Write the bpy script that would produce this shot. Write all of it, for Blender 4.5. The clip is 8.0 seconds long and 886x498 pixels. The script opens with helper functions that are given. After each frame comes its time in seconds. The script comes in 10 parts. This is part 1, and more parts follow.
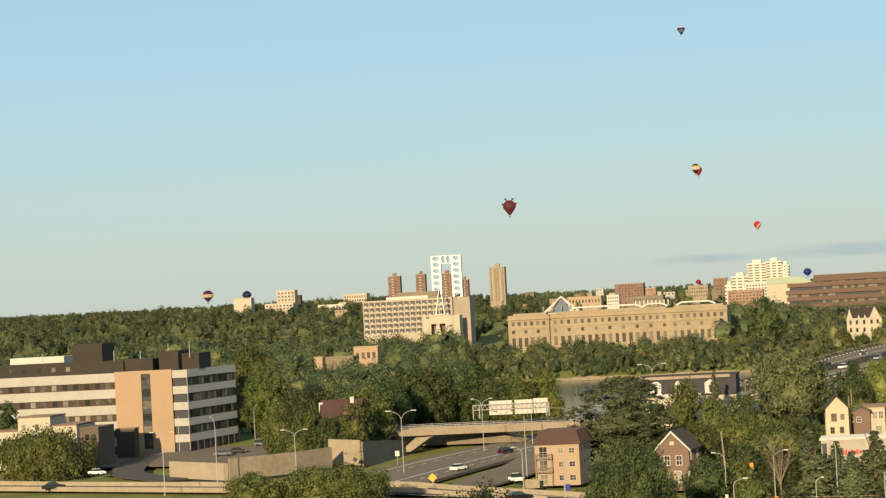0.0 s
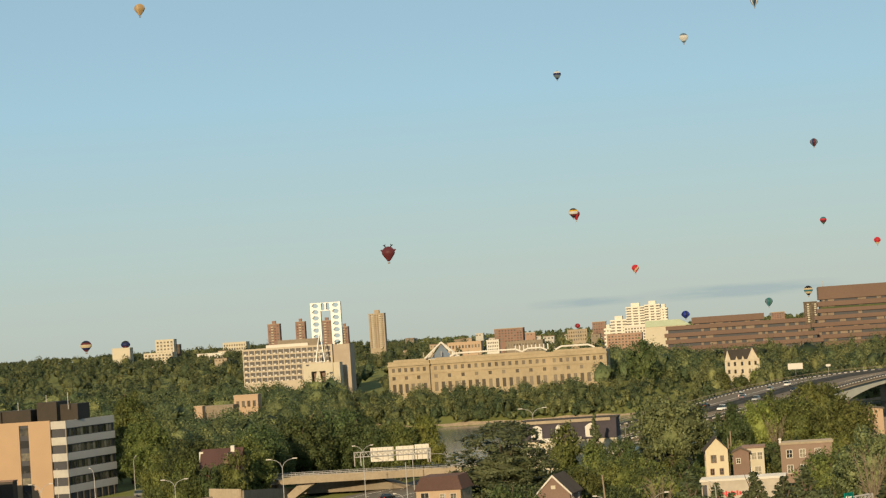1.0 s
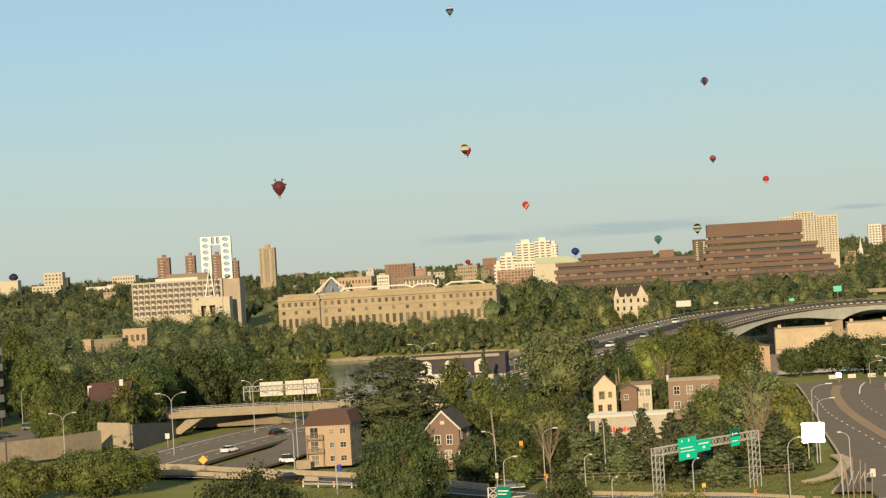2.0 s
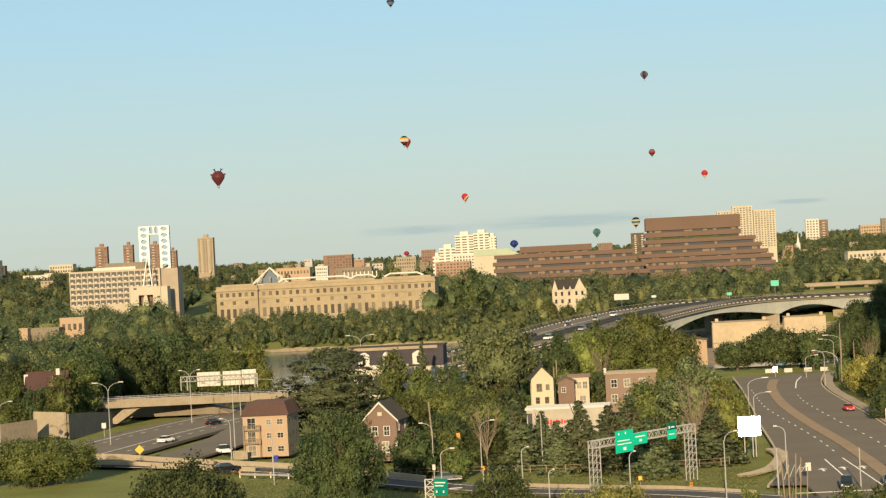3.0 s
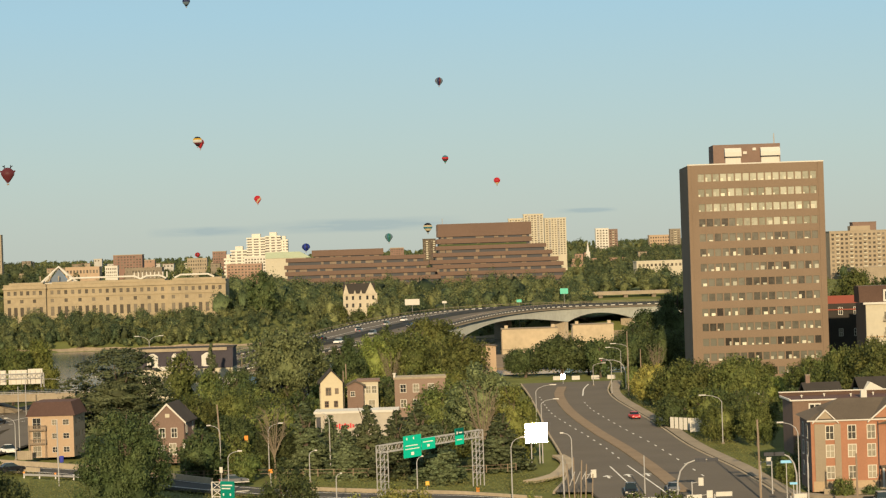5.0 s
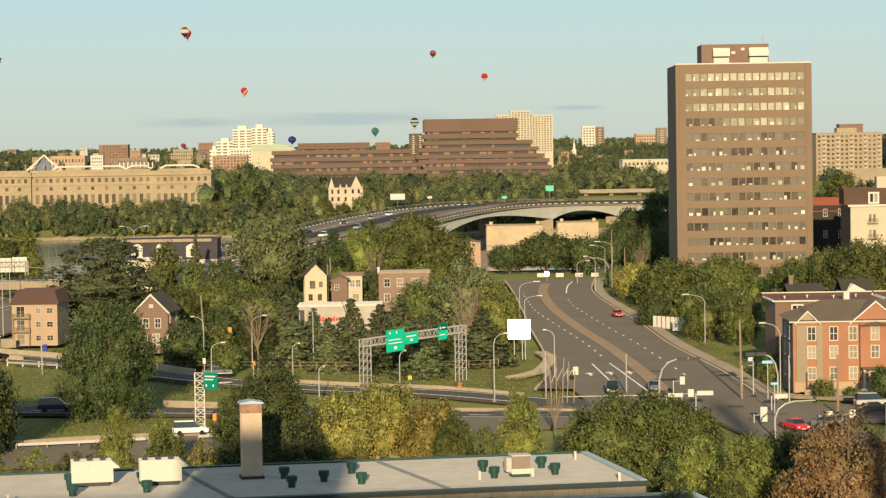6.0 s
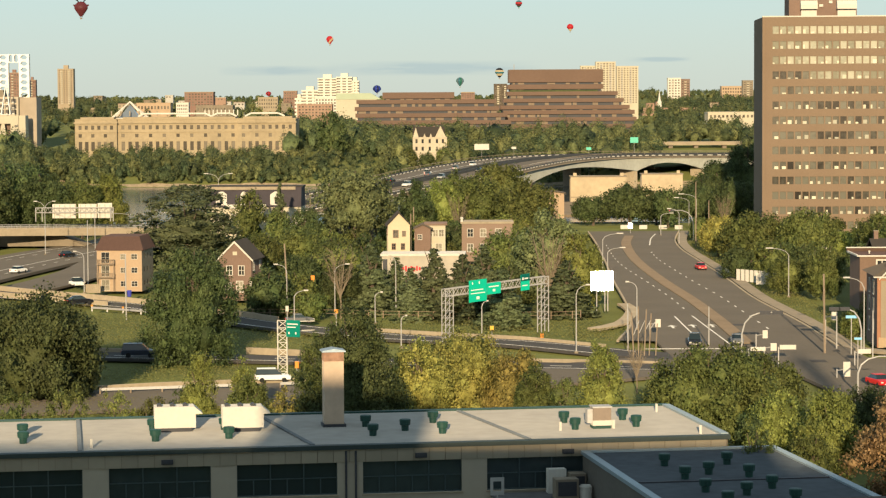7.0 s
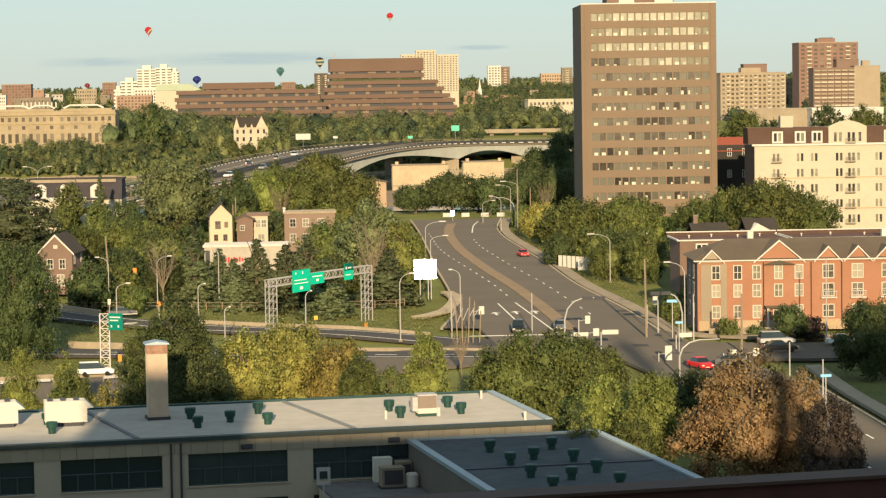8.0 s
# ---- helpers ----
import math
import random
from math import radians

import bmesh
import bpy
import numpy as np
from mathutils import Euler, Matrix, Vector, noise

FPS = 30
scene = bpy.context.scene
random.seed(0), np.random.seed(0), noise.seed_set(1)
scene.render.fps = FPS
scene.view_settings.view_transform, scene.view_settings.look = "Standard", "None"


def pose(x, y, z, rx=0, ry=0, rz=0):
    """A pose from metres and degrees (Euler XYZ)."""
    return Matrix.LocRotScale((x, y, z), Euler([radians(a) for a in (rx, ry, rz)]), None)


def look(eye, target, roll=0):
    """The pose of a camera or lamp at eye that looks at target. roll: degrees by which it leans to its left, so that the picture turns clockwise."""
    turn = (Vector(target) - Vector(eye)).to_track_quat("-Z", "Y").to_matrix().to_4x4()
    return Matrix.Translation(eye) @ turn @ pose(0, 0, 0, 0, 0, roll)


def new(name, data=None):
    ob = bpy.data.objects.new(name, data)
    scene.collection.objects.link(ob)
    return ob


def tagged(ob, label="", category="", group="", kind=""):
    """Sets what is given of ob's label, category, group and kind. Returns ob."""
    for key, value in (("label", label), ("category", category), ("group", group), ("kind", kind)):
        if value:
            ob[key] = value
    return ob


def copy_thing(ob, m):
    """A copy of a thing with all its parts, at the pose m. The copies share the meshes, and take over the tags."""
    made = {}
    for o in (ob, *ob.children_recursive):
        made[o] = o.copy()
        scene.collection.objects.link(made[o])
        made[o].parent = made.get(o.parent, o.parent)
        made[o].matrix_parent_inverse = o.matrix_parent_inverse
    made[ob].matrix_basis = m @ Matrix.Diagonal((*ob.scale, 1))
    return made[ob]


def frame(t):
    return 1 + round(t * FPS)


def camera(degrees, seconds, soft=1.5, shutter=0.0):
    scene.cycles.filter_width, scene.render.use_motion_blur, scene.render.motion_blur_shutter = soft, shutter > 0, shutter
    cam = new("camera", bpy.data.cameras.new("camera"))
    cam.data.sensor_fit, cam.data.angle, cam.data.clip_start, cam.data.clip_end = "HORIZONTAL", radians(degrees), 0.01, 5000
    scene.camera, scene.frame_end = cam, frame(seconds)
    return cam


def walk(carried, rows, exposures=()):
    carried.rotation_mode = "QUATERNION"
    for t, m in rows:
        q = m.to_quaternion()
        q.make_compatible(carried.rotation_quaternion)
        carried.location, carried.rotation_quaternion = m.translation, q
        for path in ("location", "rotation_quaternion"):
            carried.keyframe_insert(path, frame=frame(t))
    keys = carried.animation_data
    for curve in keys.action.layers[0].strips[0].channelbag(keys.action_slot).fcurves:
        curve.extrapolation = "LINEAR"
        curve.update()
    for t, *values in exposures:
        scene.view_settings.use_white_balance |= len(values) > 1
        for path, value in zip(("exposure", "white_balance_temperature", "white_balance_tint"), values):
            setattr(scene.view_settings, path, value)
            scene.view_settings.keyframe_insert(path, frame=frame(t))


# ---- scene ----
# A still viewpoint high in a hotel, a hand-held long lens that pans to the right and down.
cam = camera(20.21, 8.0, soft=1.28)
EYE = (0.0, 0.0, 36.0)
walk(cam, [
    (0.0, look(EYE, (-17.4576, 98.4391, 38.2298), -3.041)),
    (0.5, look(EYE, (-13.4823, 99.0157, 39.7572), -3.752)),
    (1.0, look(EYE, (-12.5459, 99.1370, 39.8018), -3.798)),
    (1.5, look(EYE, (-9.2739, 99.5198, 39.1301), -3.012)),
    (1.7, look(EYE, (-8.7745, 99.5917, 38.1221), -3.131)),
    (2.8, look(EYE, (-6.7175, 99.7741, 36.0690), -3.235)),
    (3.0, look(EYE, (-5.9235, 99.8233, 36.4661), -2.928)),
    (3.5, look(EYE, (-3.8628, 99.9224, 36.7693), -3.072)),
    (4.0, look(EYE, (-4.0654, 99.9158, 36.5546), -3.576)),
    (4.5, look(EYE, (-1.0129, 99.9865, 37.2943), -2.316)),
    (5.0, look(EYE, (2.4413, 99.9698, 36.2759), -1.854)),
    (5.2, look(EYE, (2.9763, 99.9503, 34.9614), -1.731)),
    (6.3, look(EYE, (1.8206, 99.8913, 31.7080), -0.199)),
    (6.5, look(EYE, (0.0000, 99.8977, 31.4790), -0.101)),
    (7.0, look(EYE, (-0.4435, 99.8242, 30.0890), -0.322)),
    (7.5, look(EYE, (3.5894, 99.6854, 28.9338), -0.405)),
    (8.0, look(EYE, (6.6638, 99.5711, 29.5822), -0.888)),
], exposures=[(0.0, 0.5), (0.5, 0.33), (1.0, 0.28), (1.5, 0.3), (2.2, 0.45), (3.0, 0.53), (3.5, 0.43), (4.0, 0.41), (4.5, 0.37), (5.0, 0.33), (5.7, 0.45), (6.5, 0.62), (7.0, 0.62), (7.5, 0.64), (8.0, 0.66)])

# ---- world, sun ----
SUN_AZ, SUN_EL = radians(2.2), radians(9.5)      # the way the light goes, clockwise from +y; height of the sun
world = bpy.data.worlds.new("morning_sky")
scene.world = world
world.use_nodes = True
wn, wl = world.node_tree.nodes, world.node_tree.links
wbg = wn["Background"]
sky = wn.new("ShaderNodeTexSky")
sky.sky_type = "NISHITA"
sky.sun_disc = False
sky.sun_elevation = SUN_EL
sky.sun_rotation = math.pi + SUN_AZ
sky.altitude = 60
sky.air_density, sky.dust_density, sky.ozone_density = 1.0, 0.6, 1.6
wtc = wn.new("ShaderNodeTexCoord")
wsep = wn.new("ShaderNodeSeparateXYZ")
wl.new(wtc.outputs["Generated"], wsep.inputs[0])
tint = wn.new("ShaderNodeValToRGB")          # pale green-grey haze low down, clear blue higher up
for pos, col in ((0.0, (3.55, 4.05, 3.8)), (0.04, (3.2, 4.2, 4.3)), (0.1, (2.55, 4.15, 5.15)), (0.2, (2.1, 3.2, 4.1)), (0.32, (2.2, 2.95, 3.45)), (0.6, (2.0, 2.5, 2.85))):
    el = tint.color_ramp.elements.new(pos) if pos not in (0.0,) else tint.color_ramp.elements[0]
    el.position, el.color = pos, (*[c / 6 for c in col], 1)
tint.color_ramp.elements[-1].color = (0.31, 0.39, 0.44, 1)
wl.new(wsep.outputs["Z"], tint.inputs[0])
tup = wn.new("ShaderNodeVectorMath")
tup.operation = "SCALE"
tup.inputs["Scale"].default_value = 6.0
wl.new(tint.outputs[0], tup.inputs[0])
wmix = wn.new("ShaderNodeMix")
wmix.data_type = "RGBA"
wmix.inputs[0].default_value = 0.85
wl.new(sky.outputs[0], wmix.inputs[6]), wl.new(tup.outputs[0], wmix.inputs[7])


def wmath(op, a, b=None, c=None):
    q = wn.new("ShaderNodeMath")
    q.operation = op
    for i, v in enumerate((a, b, c)):
        if v is None:
            continue
        if isinstance(v, float):
            q.inputs[i].default_value = v
        else:
            wl.new(v, q.inputs[i])
    return q.outputs[0]


# one low blue-grey streak of cloud and a faint mottling near the horizon
az = wmath("DIVIDE", wsep.outputs["X"], wsep.outputs["Y"])
alt = wmath("DIVIDE", wsep.outputs["Z"], wsep.outputs["Y"])
wvec = wn.new("ShaderNodeCombineXYZ")
wl.new(wmath("MULTIPLY", az, 45.0), wvec.inputs[0]), wl.new(wmath("MULTIPLY", alt, 330.0), wvec.inputs[1])
wnoise = wn.new("ShaderNodeTexNoise")
wnoise.inputs["Scale"].default_value, wnoise.inputs["Detail"].default_value = 1.0, 5
wl.new(wvec.outputs[0], wnoise.inputs["Vector"])


def cloud_band(u0, du, v0, dv):
    bu = wmath("SUBTRACT", 1.0, wmath("DIVIDE", wmath("ABSOLUTE", wmath("SUBTRACT", az, u0)), du))
    bv = wmath("SUBTRACT", 1.0, wmath("DIVIDE", wmath("ABSOLUTE", wmath("SUBTRACT", alt, v0)), dv))
    m = wmath("MULTIPLY", wmath("MAXIMUM", bu, 0.0), wmath("MAXIMUM", bv, 0.0))
    return wmath("MULTIPLY", m, wmath("MULTIPLY_ADD", wnoise.outputs["Fac"], 3.6, -0.7))


streak = wmath("ADD", cloud_band(-0.008, 0.045, 0.0135, 0.0032), cloud_band(-0.07, 0.025, 0.0128, 0.0022))
streak = wmath("ADD", streak, cloud_band(0.082, 0.014, 0.0165, 0.0012))
streak = wmath("MINIMUM", wmath("MAXIMUM", streak, 0.0), 0.55)
wcloud = wn.new("ShaderNodeMix")
wcloud.data_type = "RGBA"
wl.new(streak, wcloud.inputs[0]), wl.new(wmix.outputs[2], wcloud.inputs[6])
wcloud.inputs[7].default_value = (2.35, 3.1, 3.3, 1)
wl.new(wcloud.outputs[2], wbg.inputs[0])
wbg.inputs[1].default_value = 0.11

sun_data = bpy.data.lights.new("sun", "SUN")
sun_data.energy, sun_data.angle, sun_data.color = 4.2, radians(0.5), (1.0, 0.79, 0.51)
sun = new("sun", sun_data)
sun.matrix_world = look((0, 0, 0), (math.sin(SUN_AZ) * math.cos(SUN_EL), math.cos(SUN_AZ) * math.cos(SUN_EL), -math.sin(SUN_EL)))
scene.view_settings.exposure = 0.5

# ---- materials ----
MATS = {}


def mat(name, colour, rough=0.8, metal=0.0, var=0.18, fine=3.0, coarse=0.15, bump=0.0, per_object=0.0, spec=0.3, dusty=0.6):
    """A surface with grain (fine) and stains (coarse), both in patches per metre."""
    if name in MATS:
        return MATS[name]
    m = bpy.data.materials.new(name)
    m.use_nodes = True
    n, l = m.node_tree.nodes, m.node_tree.links
    b = n["Principled BSDF"]
    b.inputs["Roughness"].default_value = rough
    b.inputs["Metallic"].default_value = metal
    b.inputs["Specular IOR Level"].default_value = spec
    b.inputs["Diffuse Roughness"].default_value = dusty
    tc = n.new("ShaderNodeNewGeometry")
    n1, n2 = n.new("ShaderNodeTexNoise"), n.new("ShaderNodeTexNoise")
    n1.inputs["Scale"].default_value, n2.inputs["Scale"].default_value = fine, coarse
    n1.inputs["Detail"].default_value, n2.inputs["Detail"].default_value = 4, 5
    for q in (n1, n2):
        l.new(tc.outputs["Position"], q.inputs["Vector"])
    add = n.new("ShaderNodeMath")
    add.operation = "ADD"
    l.new(n1.outputs["Fac"], add.inputs[0]), l.new(n2.outputs["Fac"], add.inputs[1])
    rng = n.new("ShaderNodeMapRange")
    rng.inputs["From Min"].default_value, rng.inputs["From Max"].default_value = 0.65, 1.35
    rng.inputs["To Min"].default_value, rng.inputs["To Max"].default_value = 1 - var, 1 + var
    l.new(add.outputs[0], rng.inputs["Value"])
    hsv = n.new("ShaderNodeHueSaturation")
    hsv.inputs["Color"].default_value = (*colour, 1)
    last = rng.outputs[0]
    if per_object:
        oi = n.new("ShaderNodeObjectInfo")
        r2 = n.new("ShaderNodeMapRange")
        r2.inputs["To Min"].default_value, r2.inputs["To Max"].default_value = 1 - per_object, 1 + per_object
        l.new(oi.outputs["Random"], r2.inputs["Value"])
        mul = n.new("ShaderNodeMath")
        mul.operation = "MULTIPLY"
        l.new(rng.outputs[0], mul.inputs[0]), l.new(r2.outputs[0], mul.inputs[1])
        last = mul.outputs[0]
    l.new(last, hsv.inputs["Value"])
    l.new(hsv.outputs[0], b.inputs["Base Color"])
    if bump:
        bp = n.new("ShaderNodeBump")
        bp.inputs["Strength"].default_value = bump
        l.new(n1.outputs["Fac"], bp.inputs["Height"]), l.new(bp.outputs[0], b.inputs["Normal"])
    MATS[name] = m
    return m


def leaf_mat(name, colour, second, dry=0.25, tufts=0.0):
    """Leaves: the colour drifts from leaf to leaf, clump to clump and tree to tree."""
    m = bpy.data.materials.new(name)
    m.use_nodes = True
    n, l = m.node_tree.nodes, m.node_tree.links
    b = n["Principled BSDF"]
    b.inputs["Roughness"].default_value = 0.6
    b.inputs["Specular IOR Level"].default_value = 0.2
    g, oi = n.new("ShaderNodeNewGeometry"), n.new("ShaderNodeObjectInfo")
    ns = n.new("ShaderNodeTexNoise")
    ns.inputs["Scale"].default_value = 0.35
    ns.inputs["Detail"].default_value = 3
    l.new(g.outputs["Position"], ns.inputs["Vector"])
    big = n.new("ShaderNodeTexNoise")
    big.inputs["Scale"].default_value = 0.075
    big.inputs["Detail"].default_value = 2
    l.new(g.outputs["Position"], big.inputs["Vector"])
    mix = n.new("ShaderNodeMix")
    mix.data_type = "RGBA"
    mix.inputs[6].default_value, mix.inputs[7].default_value = (*colour, 1), (*second, 1)
    r = n.new("ShaderNodeMapRange")
    r.inputs["From Min"].default_value, r.inputs["From Max"].default_value = 0.35, 0.7
    both = n.new("ShaderNodeMath")
    both.operation = "MULTIPLY_ADD"
    both.inputs[1].default_value = 0.35 + 0.5 * dry
    l.new(big.outputs["Fac"], both.inputs[0])
    part_fine = n.new("ShaderNodeMath")
    part_fine.operation = "MULTIPLY"
    part_fine.inputs[1].default_value = 0.65 - 0.5 * dry
    l.new(ns.outputs["Fac"], part_fine.inputs[0]), l.new(part_fine.outputs[0], both.inputs[2])
    r.inputs["From Min"].default_value, r.inputs["From Max"].default_value = 0.38, 0.62
    l.new(both.outputs[0], r.inputs["Value"]), l.new(r.outputs[0], mix.inputs[0])
    v1 = n.new("ShaderNodeMapRange")
    v1.inputs["To Min"].default_value, v1.inputs["To Max"].default_value = 0.58, 1.38
    l.new(g.outputs["Random Per Island"], v1.inputs["Value"])
    v2 = n.new("ShaderNodeMapRange")
    v2.inputs["To Min"].default_value, v2.inputs["To Max"].default_value = 0.78, 1.22
    l.new(oi.outputs["Random"], v2.inputs["Value"])
    mul = n.new("ShaderNodeMath")
    mul.operation = "MULTIPLY"
    l.new(v1.outputs[0], mul.inputs[0]), l.new(v2.outputs[0], mul.inputs[1])
    h = n.new("ShaderNodeHueSaturation")
    hue = n.new("ShaderNodeMapRange")
    hue.inputs["To Min"].default_value, hue.inputs["To Max"].default_value = 0.5 - 0.06 * dry, 0.5 + 0.04 * dry
    l.new(oi.outputs["Random"], hue.inputs["Value"])
    l.new(hue.outputs[0], h.inputs["Hue"])
    shade_of = mul.outputs[0]
    if tufts:
        tn = n.new("ShaderNodeTexNoise")
        tn.inputs["Scale"].default_value, tn.inputs["Detail"].default_value, tn.inputs["Roughness"].default_value = tufts, 4, 0.65
        l.new(g.outputs["Position"], tn.inputs["Vector"])
        tr_ = n.new("ShaderNodeMapRange")
        tr_.inputs["From Min"].default_value, tr_.inputs["From Max"].default_value = 0.32, 0.68
        tr_.inputs["To Min"].default_value, tr_.inputs["To Max"].default_value = 0.86, 1.42
        l.new(tn.outputs["Fac"], tr_.inputs["Value"])
        m3 = n.new("ShaderNodeMath")
        m3.operation = "MULTIPLY"
        l.new(mul.outputs[0], m3.inputs[0]), l.new(tr_.outputs[0], m3.inputs[1])
        shade_of = m3.outputs[0]
        bp = n.new("ShaderNodeBump")
        bp.inputs["Strength"].default_value, bp.inputs["Distance"].default_value = 0.5, 0.6
        l.new(tn.outputs["Fac"], bp.inputs["Height"]), l.new(bp.outputs[0], b.inputs["Normal"])
    l.new(shade_of, h.inputs["Value"]), l.new(mix.outputs[2], h.inputs["Color"])
    l.new(h.outputs[0], b.inputs["Base Color"])
    tr = n.new("ShaderNodeBsdfTranslucent")
    l.new(h.outputs[0], tr.inputs["Color"])
    ms = n.new("ShaderNodeMixShader")
    ms.inputs[0].default_value = 0.28
    l.new(b.outputs[0], ms.inputs[1]), l.new(tr.outputs[0], ms.inputs[2])
    l.new(ms.outputs[0], n["Material Output"].inputs[0])
    return m


def woods_mat(name):
    """Leaves of mixed woodland: each tree has its own green, from deep blue-green to yellow olive."""
    m = leaf_mat(name, (0.09, 0.12, 0.05), (0.15, 0.17, 0.065), 0.3, 0.9)
    n, l = m.node_tree.nodes, m.node_tree.links
    kind_of = n.new("ShaderNodeAttribute")
    kind_of.attribute_name = "green"
    greens = n.new("ShaderNodeValToRGB")
    for pos, col in ((0.0, (0.04, 0.063, 0.032)), (0.3, (0.07, 0.102, 0.041)), (0.55, (0.108, 0.138, 0.05)), (0.8, (0.162, 0.182, 0.066)), (1.0, (0.222, 0.214, 0.077))):
        e = greens.color_ramp.elements[0] if pos == 0 else greens.color_ramp.elements[1] if pos == 1 else greens.color_ramp.elements.new(pos)
        e.position, e.color = pos, (*col, 1)
    l.new(kind_of.outputs["Fac"], greens.inputs[0])
    both = n.new("ShaderNodeMix")
    both.data_type = "RGBA"
    both.inputs[0].default_value = 0.75
    h = next(q for q in n if q.bl_idname == "ShaderNodeHueSaturation")
    l.new(h.inputs["Color"].links[0].from_socket, both.inputs[6]), l.new(greens.outputs[0], both.inputs[7])
    l.new(both.outputs[2], h.inputs["Color"])
    return m


def pane_mat(name, dark, light, share, island=False):
    """Window glass in front of a dim room or a drawn blind, differing from window to window."""
    m = bpy.data.materials.new(name)
    m.use_nodes = True
    n, l = m.node_tree.nodes, m.node_tree.links
    b = n["Principled BSDF"]
    b.inputs["Roughness"].default_value = 0.08
    b.inputs["Specular IOR Level"].default_value = 0.6
    oi = n.new("ShaderNodeObjectInfo")
    rp = n.new("ShaderNodeValToRGB")
    rp.color_ramp.interpolation = "LINEAR"
    rp.color_ramp.elements[0].position, rp.color_ramp.elements[0].color = max(0.0, 1 - share - 0.25), (*dark, 1)
    rp.color_ramp.elements[1].position, rp.color_ramp.elements[1].color = min(1.0, 1 - share + 0.25), (*light, 1)
    g = n.new("ShaderNodeNewGeometry")
    ns = n.new("ShaderNodeTexNoise")
    ns.inputs["Scale"].default_value = 0.9
    l.new(g.outputs["Position"], ns.inputs["Vector"])
    mixv = n.new("ShaderNodeMath")
    mixv.operation = "MULTIPLY_ADD"
    mixv.inputs[1].default_value = 0.5
    l.new(ns.outputs["Fac"], mixv.inputs[0])
    half = n.new("ShaderNodeMath")
    half.operation = "MULTIPLY_ADD"
    half.inputs[1].default_value, half.inputs[2].default_value = 0.8, -0.15
    l.new(g.outputs["Random Per Island"] if island else oi.outputs["Random"], half.inputs[0]), l.new(half.outputs[0], mixv.inputs[2])
    l.new(mixv.outputs[0], rp.inputs[0]), l.new(rp.outputs[0], b.inputs["Base Color"])
    return m


M_GRASS = mat("grass", (0.125, 0.135, 0.043), 0.95, var=0.35, fine=2.5, coarse=0.06, bump=0.6, spec=0.1)
M_ASPHALT = mat("asphalt", (0.118, 0.1, 0.077), 0.95, var=0.14, fine=2.0, coarse=0.08)
M_ASPHALT_DARK = mat("fresh_asphalt", (0.06, 0.055, 0.05), 0.9, var=0.2, fine=2.0, coarse=0.1)
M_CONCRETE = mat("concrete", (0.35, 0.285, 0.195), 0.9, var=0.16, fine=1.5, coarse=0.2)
M_CONCRETE_GREY = mat("weathered_or_shaded_concrete", (0.25, 0.205, 0.145), 0.9, var=0.2, fine=1.0, coarse=0.15)
M_MEDIAN = mat("tan_paving", (0.22, 0.16, 0.1), 0.9, var=0.15, fine=2.0, coarse=0.2)
M_PAINT = mat("road_paint", (0.66, 0.63, 0.56), 0.7, var=0.12, fine=4, coarse=0.5)
M_WATER = mat("river_water", (0.05, 0.07, 0.08), 0.12, var=0.1, fine=0.3, coarse=0.02, bump=0.15, spec=0.5)
M_WHITE = mat("white_paint", (0.6, 0.56, 0.48), 0.7, var=0.07)
M_OFFWHITE = mat("off_white_panel", (0.46, 0.43, 0.37), 0.8, var=0.1, fine=1.2, coarse=0.25)
M_CREAM = mat("cream_render", (0.52, 0.465, 0.345), 0.85, var=0.06, fine=1, coarse=0.2)
M_STEEL = mat("galvanised_steel", (0.45, 0.43, 0.4), 0.55, 0.4, var=0.12)
M_DARK = mat("dark_metal", (0.05, 0.05, 0.055), 0.6, var=0.15)
M_BROWN = mat("brown_precast", (0.235, 0.167, 0.11), 0.9, var=0.08, fine=2.5, coarse=0.1)
M_GREEN_SIGN = mat("green_sign_sheet", (0.0, 0.42, 0.27), 0.45, var=0.05, spec=0.5)
M_WOOD = mat("weathered_pole_wood", (0.26, 0.2, 0.14), 0.9, var=0.2)
M_BARK = mat("bark", (0.12, 0.09, 0.065), 0.95, var=0.3, fine=6, coarse=0.8)
M_STONE = mat("sandstone", (0.38, 0.305, 0.192), 0.9, var=0.16, fine=0.8, coarse=0.08)
M_BRICK = mat("red_brick", (0.38, 0.185, 0.105), 0.9, var=0.12, fine=5, coarse=0.3)
M_BRICK_DARK = mat("dark_red_brick", (0.22, 0.085, 0.055), 0.9, var=0.14, fine=4, coarse=0.3)
M_BRICK_BROWN = mat("brown_brick", (0.225, 0.15, 0.112), 0.9, var=0.14, fine=4, coarse=0.3)
M_PEACH = mat("peach_brick", (0.45, 0.325, 0.21), 0.9, var=0.08, fine=3, coarse=0.2)
M_TAN = mat("tan_brick", (0.37, 0.295, 0.2), 0.9, var=0.1, fine=2, coarse=0.2)
M_SHINGLE = mat("grey_shingles", (0.115, 0.09, 0.064), 0.95, var=0.16, fine=4, coarse=0.3)
M_SHINGLE_DARK = mat("dark_shingles", (0.05, 0.042, 0.034), 0.95, var=0.2, fine=4, coarse=0.3)
M_MANSARD = mat("brown_mansard_shingles", (0.11, 0.065, 0.045), 0.95, var=0.18, fine=4, coarse=0.3)
M_ROOF = mat("grey_roof_membrane", (0.38, 0.35, 0.3), 0.9, var=0.12, fine=0.8, coarse=0.25)
M_GREEN_METAL = mat("dark_green_metal", (0.018, 0.06, 0.046), 0.5, var=0.15)
M_PANEL = mat("beige_wall_panel", (0.42, 0.36, 0.27), 0.85, var=0.06, fine=1, coarse=0.2)
